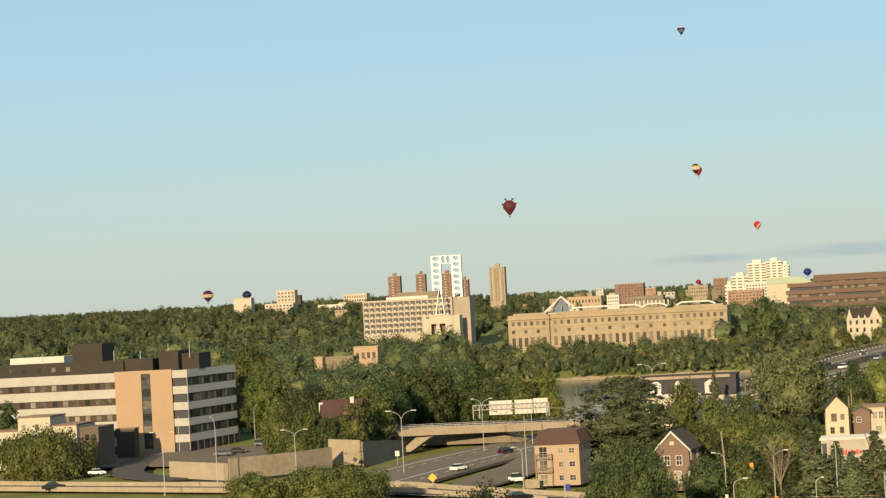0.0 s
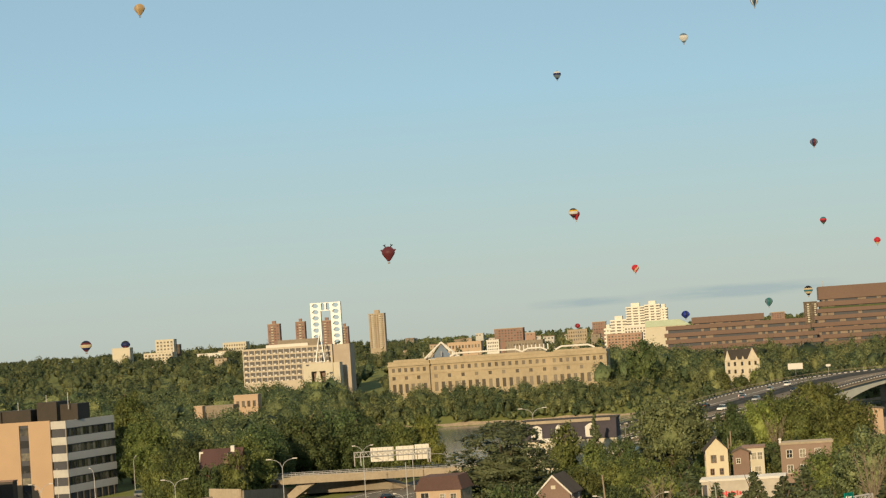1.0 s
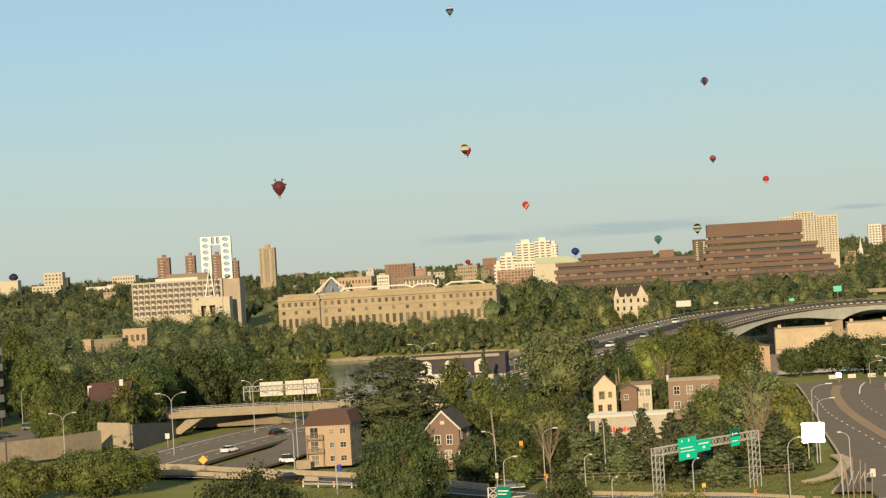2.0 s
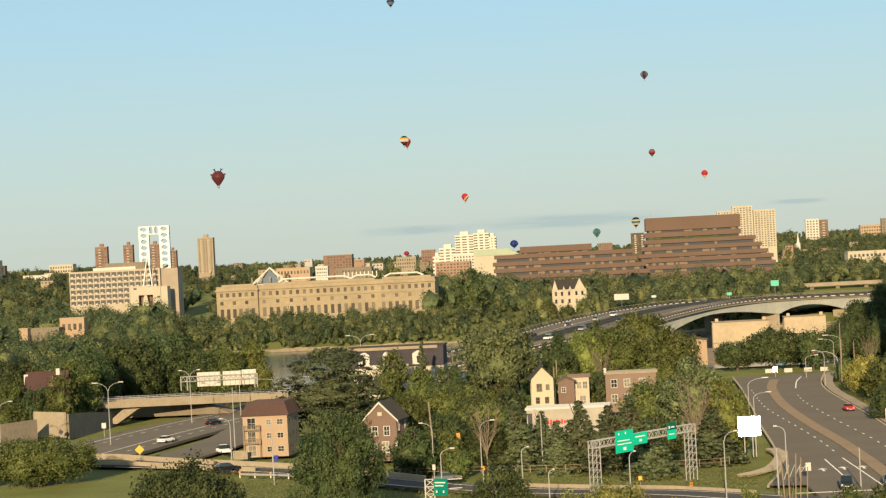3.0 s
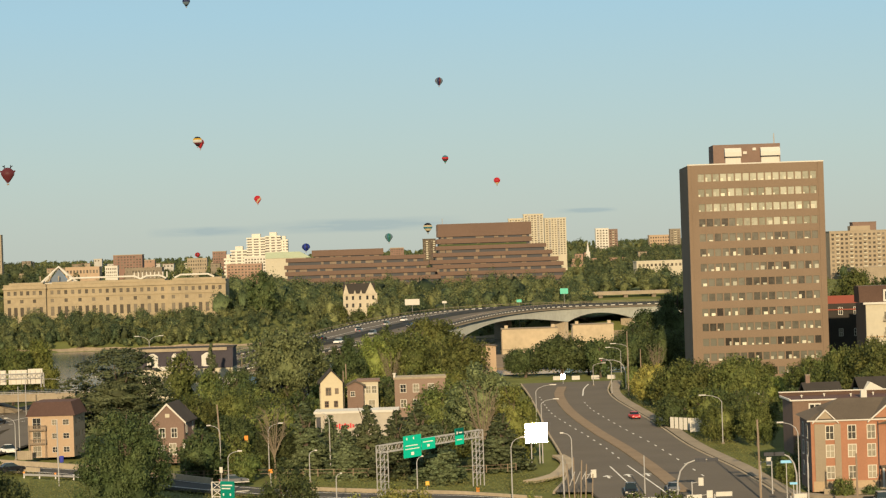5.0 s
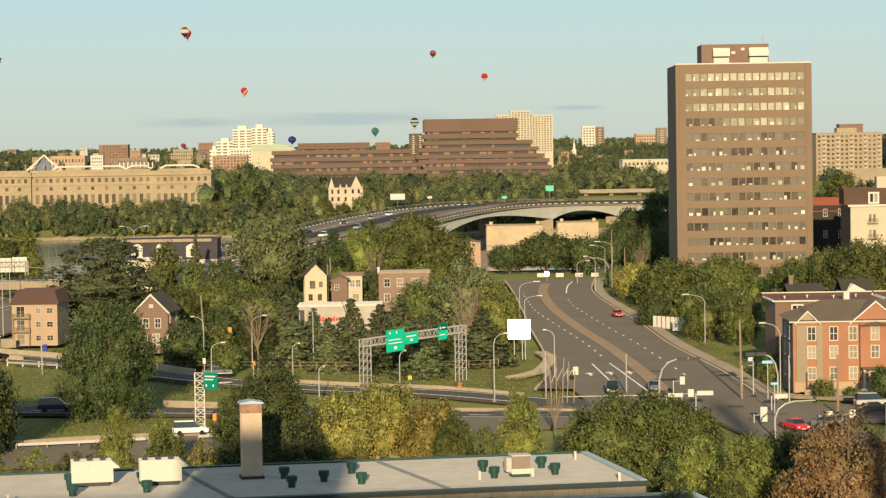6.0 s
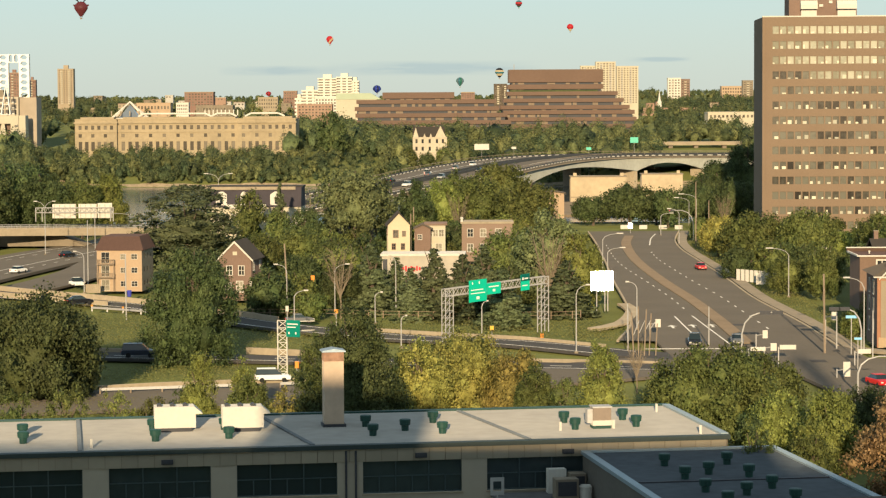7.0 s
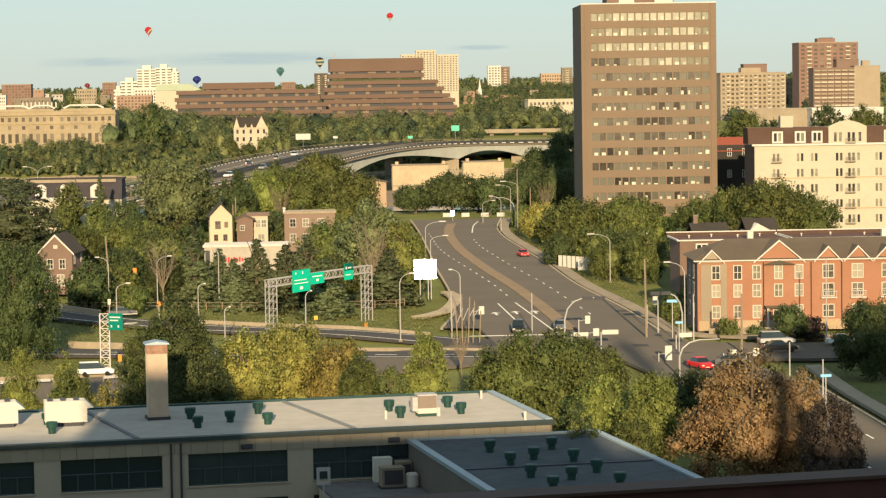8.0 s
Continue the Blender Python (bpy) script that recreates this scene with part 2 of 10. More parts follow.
M_GLASS = pane_mat("dim_glass", (0.018, 0.028, 0.03), (0.04, 0.055, 0.055), 0.3)
M_GLASS_PALE = pane_mat("pale_curtained_glass", (0.07, 0.065, 0.055), (0.36, 0.32, 0.24), 0.5)
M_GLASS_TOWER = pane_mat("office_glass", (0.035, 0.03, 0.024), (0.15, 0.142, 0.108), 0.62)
# pale yellowish reflection painted into the pane colour
M_GLASS_REFLECT = pane_mat("office_glass_painted_reflection", (0.19, 0.18, 0.125), (0.4, 0.385, 0.29), 0.5)
M_GLASS_MID = pane_mat("house_glass", (0.03, 0.03, 0.03), (0.3, 0.27, 0.2), 0.35)
# distant panes are lightened: the haze is in their colour
M_GLASS_HAZED = pane_mat("hazed_far_glass", (0.085, 0.072, 0.055), (0.2, 0.17, 0.125), 0.4)
M_BLIND = mat("drawn_blind", (0.55, 0.52, 0.4), 0.8, var=0.1, per_object=0.25)
M_YELLOW = mat("yellow_sign", (0.75, 0.42, 0.03), 0.5, var=0.05)
M_ORANGE = mat("orange_plastic", (0.75, 0.28, 0.03), 0.6, var=0.05)
M_RED = mat("red_plastic", (0.55, 0.02, 0.02), 0.5, var=0.05)
M_BLUE = mat("blue_plastic", (0.05, 0.06, 0.35), 0.5, var=0.05)
M_BLUE_SIGN = mat("pale_blue_sign", (0.25, 0.55, 0.75), 0.5, var=0.05)
M_TYRE = mat("rubber", (0.02, 0.02, 0.02), 0.9, var=0.1)
M_LAMP_RED = mat("red_lens", (0.6, 0.02, 0.01), 0.3, var=0.05)
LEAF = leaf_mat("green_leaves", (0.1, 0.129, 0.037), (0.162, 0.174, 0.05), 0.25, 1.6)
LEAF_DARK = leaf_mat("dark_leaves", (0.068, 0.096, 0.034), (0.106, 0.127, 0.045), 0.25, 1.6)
WOODS = woods_mat("woodland_leaves")
LEAF_LIGHT = leaf_mat("light_green_leaves", (0.19, 0.22, 0.054), (0.25, 0.26, 0.068))
LEAF_YELLOW = leaf_mat("yellowing_leaves", (0.34, 0.29, 0.075), (0.24, 0.245, 0.066), 0.25, 1.8)
LEAF_RUST = leaf_mat("rust_leaves", (0.34, 0.205, 0.1), (0.26, 0.19, 0.085))
LEAF_PURPLE = leaf_mat("dark_purple_leaves", (0.06, 0.045, 0.038), (0.085, 0.062, 0.045))
LEAF_GRASS = leaf_mat("lawn_grass", (0.15, 0.155, 0.046), (0.2, 0.18, 0.06))
LEAF_SOFT = leaf_mat("grey_green_leaves", (0.142, 0.172, 0.072), (0.19, 0.212, 0.088), 0.2, 1.8)
NEEDLE = leaf_mat("pine_needles", (0.104, 0.13, 0.06), (0.138, 0.158, 0.074), 0.25, 1.8)

# ---- mesh helpers ----


def part(name, bm, material, parent=None, label=""):
    """Links a bmesh as one mesh object."""
    me = bpy.data.meshes.new(name)
    bm.to_mesh(me)
    bm.free()
    me.materials.append(material)
    return piece(name, me, parent, None, label)


def piece(name, me, parent=None, m=None, label=""):
    """One more object on a mesh that may be shared."""
    ob = new(name, me)
    if parent:
        ob.parent = parent
    if m is not None:
        ob.matrix_local = m
    if label:
        ob["label"] = label
    return ob


def thing(name, label, category, m=None, group="", kind=""):
    ob = new(name)
    ob.empty_display_size = 0.5
    if m is not None:
        ob.matrix_basis = m
    return tagged(ob, label, category, group, kind)


def box(bm, x0, x1, y0, y1, z0, z1, m=None):
    vs = [Vector((x, y, z)) for z in (z0, z1) for x, y in ((x0, y0), (x1, y0), (x1, y1), (x0, y1))]
    vs = [bm.verts.new(m @ v if m else v) for v in vs]
    for f in ((3, 2, 1, 0), (4, 5, 6, 7), (0, 1, 5, 4), (1, 2, 6, 5), (2, 3, 7, 6), (3, 0, 4, 7)):
        bm.faces.new([vs[i] for i in f])
    return bm


def prism(bm, pts, a, b, axis="z", m=None):
    """A closed outline drawn out from a to b along an axis."""
    def put(p, q, h):
        v = {"z": (p, q, h), "y": (p, h, q), "x": (h, p, q)}[axis]
        return bm.verts.new(m @ Vector(v) if m else Vector(v))
    lo, hi = [put(p, q, a) for p, q in pts], [put(p, q, b) for p, q in pts]
    n = len(pts)
    bm.faces.new(lo), bm.faces.new(hi)
    for i in range(n):
        bm.faces.new((lo[i], lo[(i + 1) % n], hi[(i + 1) % n], hi[i]))
    bmesh.ops.recalc_face_normals(bm, faces=bm.faces[:]) if n > 4 and len(bm.faces) < 400 else None
    return bm


def rod(bm, p, q, r0, r1=None, n=8):
    """A tapered round bar from p to q."""
    p, q = Vector(p), Vector(q)
    r1 = r0 if r1 is None else r1
    d = (q - p).normalized()
    a = d.orthogonal().normalized()
    b = d.cross(a)
    rings = [[bm.verts.new(c + (a * math.cos(k) + b * math.sin(k)) * r) for k in (2 * math.pi * i / n for i in range(n))] for c, r in ((p, r0), (q, r1))]
    for i in range(n):
        bm.faces.new((rings[0][i], rings[0][(i + 1) % n], rings[1][(i + 1) % n], rings[1][i]))
    bm.faces.new(rings[0][::-1]), bm.faces.new(rings[1])
    return bm


def tube(bm, pts, r0, r1=None, n=8):
    r1 = r0 if r1 is None else r1
    for i in range(len(pts) - 1):
        k, k2 = i / (len(pts) - 1), (i + 1) / (len(pts) - 1)
        rod(bm, pts[i], pts[i + 1], r0 + (r1 - r0) * k, r0 + (r1 - r0) * k2, n)
    return bm


def lathe(bm, profile, n=16):
    """Turns (radius, height) pairs about z."""
    rings = [[bm.verts.new((r * math.cos(2 * math.pi * i / n), r * math.sin(2 * math.pi * i / n), z)) for i in range(n)] for r, z in profile]
    for a, b in zip(rings, rings[1:]):
        for i in range(n):
            bm.faces.new((a[i], a[(i + 1) % n], b[(i + 1) % n], b[i]))
    bm.faces.new(rings[0][::-1]), bm.faces.new(rings[-1])
    return bm


def wall_with_openings(bm, w, h, openings, thick, m=None, z0=0.0):
    """A slab on x 0..w, z z0..h, its face at y 0 and its depth going to +y, with rectangular holes (x, z, width, height)."""
    zs = sorted({z0, h, *[o[1] for o in openings], *[o[1] + o[3] for o in openings]})
    for a, b in zip(zs, zs[1:]):
        if b - a < 1e-4:
            continue
        mid = (a + b) / 2
        cuts = sorted((o[0], o[0] + o[2]) for o in openings if o[1] < mid < o[1] + o[3])
        x = 0.0
        for c, d in cuts:
            if c - x > 1e-4:
                box(bm, x, c, 0, thick, a, b, m)
            x = max(x, d)
        if w - x > 1e-4:
            box(bm, x, w, 0, thick, a, b, m)
    return bm


PANES = {}


def pane_mesh(w, h, material, mullions=0, rails=0):
    """A sheet of glass behind slim glazing bars; made once for each size."""
    key = (round(w, 2), round(h, 2), material.name, mullions, rails)
    if key not in PANES:
        bm = bmesh.new()
        box(bm, 0, w, 0, 0.03, 0, h)
        me = bpy.data.meshes.new("window")
        bm.to_mesh(me)
        bm.free()
        me.materials.append(material)
        PANES[key] = me
    return PANES[key]


FRAMES = {}


def frame_mesh(w, h, material, t=0.12, proud=0.08, mullions=1, rails=1):
    key = (round(w, 2), round(h, 2), material.name, t, mullions, rails)
    if key not in FRAMES:
        bm = bmesh.new()
        box(bm, -t, 0, -proud, 0.1, -t, h + t), box(bm, w, w + t, -proud, 0.1, -t, h + t)
        box(bm, 0, w, -proud, 0.1, h, h + t), box(bm, 0, w, -proud - 0.05, 0.1, -t, 0)
        for i in range(mullions):
            x = w * (i + 1) / (mullions + 1)
            box(bm, x - t / 3, x + t / 3, 0.02, 0.1, 0, h)
        for i in range(rails):
            z = h * (i + 1) / (rails + 1)
            box(bm, 0, w, 0.03, 0.1, z - t / 3, z + t / 3)
        me = bpy.data.meshes.new("window_frame")
        bm.to_mesh(me)
        bm.free()
        me.materials.append(material)
        FRAMES[key] = me
    return FRAMES[key]


def facade(parent, w, h, openings, material, glass, m=None, thick=0.5, recess=0.25, frame_m=None, name="wall", z0=0.0, mull=1, rails=1, label="", ft=0.12, joined=False):
    """A wall with holes, and a window in each hole; windows carry a frame where frame_m is given."""
    m = m or Matrix()
    part(name, wall_with_openings(bmesh.new(), w, h, openings, thick, m, z0), material, parent, label)
    if joined:
        for z in sorted({o[1] for o in openings}):
            bm = bmesh.new()
            for o in openings:
                if o[1] == z:
                    box(bm, o[0], o[0] + o[2], recess, recess + 0.03, z, z + o[3], m)
            part("window_row", bm, glass, parent)
        return
    for x, z, ow, oh in openings:
        g = piece("window", pane_mesh(ow, oh, glass), parent, m @ Matrix.Translation((x, recess, z)))
        if frame_m:
            piece("window_frame", frame_mesh(ow, oh, frame_m, ft, 0.06, mull, rails), g, Matrix.Translation((0, -recess, 0)))


def rows_of(xs, zs, w, h):
    return [(x, z, w, h) for z in zs for x in xs]


def sides(w, d):
    """Poses of the four walls of a house of width w (x) and depth d (y), front at y 0: front, right, back, left."""
    return (Matrix(), pose(w, 0, 0, 0, 0, 90), pose(w, d, 0, 0, 0, 180), pose(0, d, 0, 0, 0, 270))


def shell(parent, w, d, h, material, openings=((), (), (), ()), glass=None, roof_mat=None, thick=0.4, frame_m=None, parapet=0.0, z0=0.0, **kw):
    """Four walls, each with its openings, and a flat roof slab."""
    for s, (pm, ops) in enumerate(zip(sides(w, d), openings)):
        ww = w if s % 2 == 0 else d - 2 * thick
        q = pm if s % 2 == 0 else pm @ Matrix.Translation((thick, 0, 0))
        facade(parent, ww, h, [(o[0] - (thick if s % 2 else 0), *o[1:]) for o in ops], material, glass or M_GLASS, q, thick, 0.2, frame_m, z0=z0, **kw)
    part("roof", box(bmesh.new(), thick, w - thick, thick, d - thick, h - parapet - 0.3, h - parapet - 0.003), roof_mat or M_CONCRETE_GREY, parent)
    if glass:
        part("core", box(bmesh.new(), thick + 0.6, w - thick - 0.6, thick + 0.6, d - thick - 0.6, z0, h - parapet - 0.35), M_DARK, parent)


def gable_roof(parent, w, d, z, rise, over, material, ridge="y", thick=0.22, trim=None):
    """Two sloping slabs; ridge along y (gable to the front) or along x (eaves to the front)."""
    bm = bmesh.new()
    if ridge == "y":
        k = rise / (w / 2)
        prism(bm, [(-over, z - k * over), (w / 2, z + rise), (w + over, z - k * over), (w + over, z - k * over + thick), (w / 2, z + rise + thick * 1.25), (-over, z - k * over + thick)], -over, d + over, "y")
    else:
        k = rise / (d / 2)
        prism(bm, [(-over, z - k * over), (d / 2, z + rise), (d + over, z - k * over), (d + over, z - k * over + thick), (d / 2, z + rise + thick * 1.25), (-over, z - k * over + thick)], -over, w + over, "x")
    bmesh.ops.recalc_face_normals(bm, faces=bm.faces[:])
    ob = part("roof", bm, material, parent)
    if trim and ridge == "y":
        bm = bmesh.new()
        k = rise / (w / 2)
        prism(bm, [(-over, z - k * over - 0.12), (w / 2, z + rise - 0.12), (w + over, z - k * over - 0.12), (w + over, z - k * over + thick + 0.03), (w / 2, z + rise + thick * 1.25 + 0.03), (-over, z - k * over + thick + 0.03)], -over - 0.1, -over - 0.003, "y")
        bmesh.ops.recalc_face_normals(bm, faces=bm.faces[:])
        part("bargeboard", bm, trim, ob)
    return ob


def ribbon(pts, w, z_up=0.0, thick=0.3):
    """A road-like strip of width w along (x, y, z) points."""
    bm = bmesh.new()
    prev = None
    for i, p in enumerate(pts):
        a, b = Vector(pts[max(i - 1, 0)]), Vector(pts[min(i + 1, len(pts) - 1)])
        d = (b - a)
        nrm = Vector((d.y, -d.x, 0)).normalized() * (w / 2)
        c = Vector(p) + Vector((0, 0, z_up))
        ring = [bm.verts.new(c - nrm), bm.verts.new(c + nrm), bm.verts.new(c + nrm - Vector((0, 0, thick))), bm.verts.new(c - nrm - Vector((0, 0, thick)))]
        if prev:
            for k in range(4):
                bm.faces.new((prev[k], prev[(k + 1) % 4], ring[(k + 1) % 4], ring[k]))
        else:
            bm.faces.new(ring)
        prev = ring
    bm.faces.new(prev[::-1])
    bmesh.ops.recalc_face_normals(bm, faces=bm.faces[:])
    return bm


def curve_through(pts, step=6.0):
    """Points every few metres on a smooth line through pts (Catmull-Rom)."""
    out = []
    P = [Vector(p) for p in pts]
    P = [P[0] * 2 - P[1]] + P + [P[-1] * 2 - P[-2]]
    for i in range(1, len(P) - 2):
        a, b, c, d = P[i - 1:i + 3]
        n = max(2, int((c - b).length / step))
        for k in range(n):
            t = k / n
            out.append(0.5 * ((2 * b) + (c - a) * t + (2 * a - 5 * b + 4 * c - d) * t * t + (3 * b - a - 3 * c + d) * t ** 3))
    out.append(P[-2])
    return out


def offset_line(pts, side):
    """The line shifted to its right by side metres."""
    out = []
    for i, p in enumerate(pts):
        d = pts[min(i + 1, len(pts) - 1)] - pts[max(i - 1, 0)]
        out.append(p + Vector((d.y, -d.x, 0)).normalized() * side)
    return out


# ---- ground, river, roads ----


def ramp(v, knots):
    """Piecewise linear height over distance."""
    for (a, p), (b, q) in zip(knots, knots[1:]):
        if v < b:
            return p + (q - p) * max(0.0, (v - a) / (b - a))
    return knots[-1][1]


FAR_BANK = ((0, 0), (1085, -2), (1125, 5), (1250, 12), (1500, 18), (1800, 24), (2500, 29), (3500, 38), (5200, 44))
LEFT_SIDE = ((0, 0), (700, 0), (800, 1), (1200, 10), (1800, 22), (2500, 36), (3500, 44), (5200, 48))


def smooth(a, b, v):
    t = min(1.0, max(0.0, (v - a) / (b - a)))
    return t * t * (3 - 2 * t)


def ground_z(x, y):
    """The lie of the land: flat streets, a river that crosses beyond them, rising wooded country behind."""
    right = ramp(y, FAR_BANK)
    bank = smooth(790, 815, y) * (1 - smooth(1085, 1105, y))
    right = right * (1 - bank) - 4.0 * bank
    left = ramp(y, LEFT_SIDE)
    k = smooth(-0.17 * y - 40, -0.17 * y + 40, x)
    if y < 640:
        k = 1.0
    k *= 1 - smooth(125, 175, x) * smooth(640, 700, y)
    return left + (right - left) * k


def build_ground():
    xs = sorted({*range(-4200, -1400, 400), *range(-1400, -400, 60), *range(-400, 401, 16), *range(420, 1400, 60), *range(1400, 4201, 400)})
    ys = sorted({*range(-1500, 100, 200), *range(100, 640, 30), *range(640, 1320, 10), *range(1320, 2600, 60), *range(2600, 5601, 300)})
    verts = [(x, y, ground_z(x, y)) for y in ys for x in xs]
    n = len(xs)
    faces = [(j * n + i, j * n + i + 1, (j + 1) * n + i + 1, (j + 1) * n + i) for j in range(len(ys) - 1) for i in range(n - 1)]
    me = bpy.data.meshes.new("ground")
    me.from_pydata(verts, [], faces)
    me.polygons.foreach_set("use_smooth", [True] * len(faces))
    me.materials.append(M_GRASS)
    return tagged(new("ground", me), "flat grassy land rising to wooded country beyond the river", "ground", kind="structure")


build_ground()
river = part("water", box(bmesh.new(), -400, 2500, 760, 1130, -3.0, -1.0), M_WATER)
tagged(river, "calm grey-blue river between wooded banks", "river", kind="structure")
bank_xs, bank_ys = range(-260, 161, 5), (1096.0, 1097.5, 1098.8, 1100.0, 1100.8)
shore = bpy.data.meshes.new("river_bank")
shore.from_pydata([(x, y + 0.8 * math.sin(x * 0.13) + 0.5 * math.sin(x * 0.41), ground_z(x, y + 0.8 * math.sin(x * 0.13) + 0.5 * math.sin(x * 0.41)) + 0.15) for y in bank_ys for x in bank_xs], [],
                  [(j * len(bank_xs) + i, j * len(bank_xs) + i + 1, (j + 1) * len(bank_xs) + i + 1, (j + 1) * len(bank_xs) + i) for j in range(len(bank_ys) - 1) for i in range(len(bank_xs) - 1)])
shore.materials.append(mat("bare_bank_soil", (0.3, 0.235, 0.155), 0.95, var=0.4, fine=0.8, coarse=0.08, bump=0.4))
tagged(new("river_bank", shore), "strip of bare tan soil along the water's edge", "river bank", kind="structure")


def road(name, pts, w, label, material=M_ASPHALT, z_up=0.06, thick=0.4):
    return tagged(part(name, ribbon(pts, w, z_up, thick), material), label, "road", kind="structure")


def kerb(parent, pts, w=0.35, h=0.16, material=M_CONCRETE, name="kerb"):
    return part(name, ribbon(pts, w, h, h + 0.2), material, parent)


def marks(parent, pts, w=0.15, dash=0.0, gap=0.0, z_up=0.075):
    """Painted lines: whole, or one object for each dash."""
    if not dash:
        return part("painted_line", ribbon(pts, w, z_up, 0.01), M_PAINT, parent)
    bm = bmesh.new()
    box(bm, -w / 2, w / 2, 0, dash, -0.006, 0.006)
    me = bpy.data.meshes.new("lane_dash")
    bm.to_mesh(me)
    bm.free()
    me.materials.append(M_PAINT)
    run, nxt = 0.0, 0.0
    for a, b in zip(pts, pts[1:]):
        a, b = Vector(a), Vector(b)
        n = (b - a).length
        while nxt < run + n:
            p = a + (b - a) * ((nxt - run) / n)
            d = b - a
            piece("lane_dash", me, parent, Matrix.Translation(p + Vector((0, 0, z_up))) @ pose(0, 0, 0, 0, 0, math.degrees(math.atan2(-d.x, d.y))))
            nxt += dash + gap
        run += n


# the boulevard, running away from the crossing
BLVD_LEFT = curve_through([(24.5, 372, 0), (28.5, 400, 0), (30.5, 440, 0), (32, 500, 0), (34, 560, 0), (36, 630, 0), (37, 685, 0)])
BLVD_RIGHT = curve_through([(56, 362, 0), (56, 400, 0), (54.5, 450, 0), (55, 500, 0), (55, 550, 0), (55, 600, 0), (57, 640, 0), (62, 685, 0)])
BLVD_MID = curve_through([(43, 366, 0), (43.2, 400, 0), (42.8, 445, 0), (41.4, 498, 0), (41, 560, 0), (43, 620, 0), (46.5, 660, 0)])


def sheet(a, b, z, thick=0.4):
    """A strip between two lines of equal length."""
    bm = bmesh.new()
    va = [bm.verts.new(p + Vector((0, 0, z))) for p in a]
    vb = [bm.verts.new(p + Vector((0, 0, z))) for p in b]
    for i in range(len(a) - 1):
        bm.faces.new((va[i], vb[i], vb[i + 1], va[i + 1]))
    return bm


def resample(pts, n):
    L = [0.0]
    for a, b in zip(pts, pts[1:]):
        L.append(L[-1] + (b - a).length)
    out, j = [], 0
    for k in range(n):
        s = L[-1] * k / (n - 1)
        while j < len(L) - 2 and L[j + 1] < s:
            j += 1
        out.append(pts[j] + (pts[j + 1] - pts[j]) * ((s - L[j]) / (L[j + 1] - L[j])))
    return out


bl, br = resample(BLVD_LEFT, 60), resample(BLVD_RIGHT, 60)
boulevard = tagged(part("road", sheet(bl, br, 0.08), M_ASPHALT), "wide worn grey asphalt boulevard with a tan median", "road", kind="structure")
kerb(boulevard, BLVD_LEFT), kerb(boulevard, BLVD_RIGHT)
part("median", ribbon(BLVD_MID, 2.4, 0.24, 0.4), M_MEDIAN, boulevard)
mid = resample(BLVD_MID, 60)
marks(boulevard, curve_through([(46.9, 590, 0), (46.3, 564, 0), (46.8, 528, 0), (47.6, 492, 0), (48.7, 458, 0), (49.1, 425, 0), (49.4, 385, 0)]), 0.24, 2.8, 7.6, 0.1)
marks(boulevard, curve_through([(37.9, 618, 0), (36.6, 558, 0), (37.4, 518, 0), (38.5, 487, 0), (39.5, 452, 0), (39.7, 425, 0)]), 0.24, 2.8, 7.6, 0.1)
marks(boulevard, curve_through([(54.4, 670, 0), (51.4, 648, 0), (48.7, 618, 0)]), 0.3, z_up=0.1)
marks(boulevard, [Vector((36.7, 413, 0)), Vector((36.7, 396, 0)), Vector((36.7, 379, 0))], 0.24, z_up=0.1)
marks(boulevard, [Vector((39.7, 414, 0)), Vector((40.2, 388, 0)), Vector((40.7, 361, 0))], 0.24, z_up=0.1)
part("stop_line", box(bmesh.new(), 27.6, 42, 358.4, 359.1, 0.085, 0.115), M_PAINT, boulevard)
for x, y in ((45.3, 397.0), (55.0, 394.2), (50.1, 341.0)):
    part("tar_patch", box(bmesh.new(), x - 1.1, x + 1.1, y - 1.6, y + 1.6, 0.084, 0.094), M_ASPHALT_DARK, boulevard, "dark tar repair patch")

road("road", [Vector((44, 330, 0)), Vector((44, 352, 0)), Vector((43.6, 374, 0))], 27, "worn asphalt in the middle of the crossing", z_up=0.078)
cross = road("road", curve_through([(-60, 296, 0), (-16, 308, 0), (12, 326, 0), (40, 342, 0), (66, 331, 0), (110, 330, 0), (200, 335, 0)]), 20, "shaded cross street of worn asphalt", z_up=0.05)
near_street = road("road", curve_through([(48, 364, 0), (53, 320, 0), (56, 285, 0), (55.5, 255, 0), (54, 200, 0), (52, 120, 0)]), 15, "side street of worn grey asphalt", z_up=0.07)
marks(near_street, curve_through([(57.0, 312, 0), (58.1, 281, 0), (59.7, 253, 0), (59.5, 215, 0)]), 0.22, 3, 6, 0.09)
marks(near_street, curve_through([(53.5, 300, 0), (54.9, 262, 0), (54.9, 228, 0), (54, 200, 0)]), 0.22, 3, 6, 0.09)
kerb(near_street, curve_through([(64.6, 306, 0), (63.9, 285, 0), (63.3, 255, 0), (61.8, 200, 0)]))
tagged(part("pavement", ribbon(curve_through([(68, 312, 0), (66.4, 285, 0), (65.8, 255, 0), (64.3, 200, 0)]), 2.0, 0.14, 0.4), M_CONCRETE), "narrow concrete pavement beside the side street", "pavement", kind="structure")
pavement = tagged(part("pavement", ribbon([p + Vector((1.75, 0, 0)) for p in reversed(BLVD_RIGHT)] + curve_through([(58.5, 358, 0), (66, 350.5, 0), (90, 348, 0), (140, 348, 0)]), 2.4, 0.17, 0.4), M_CONCRETE_GREY), "grey concrete pavement beside the boulevard", "pavement", kind="structure")
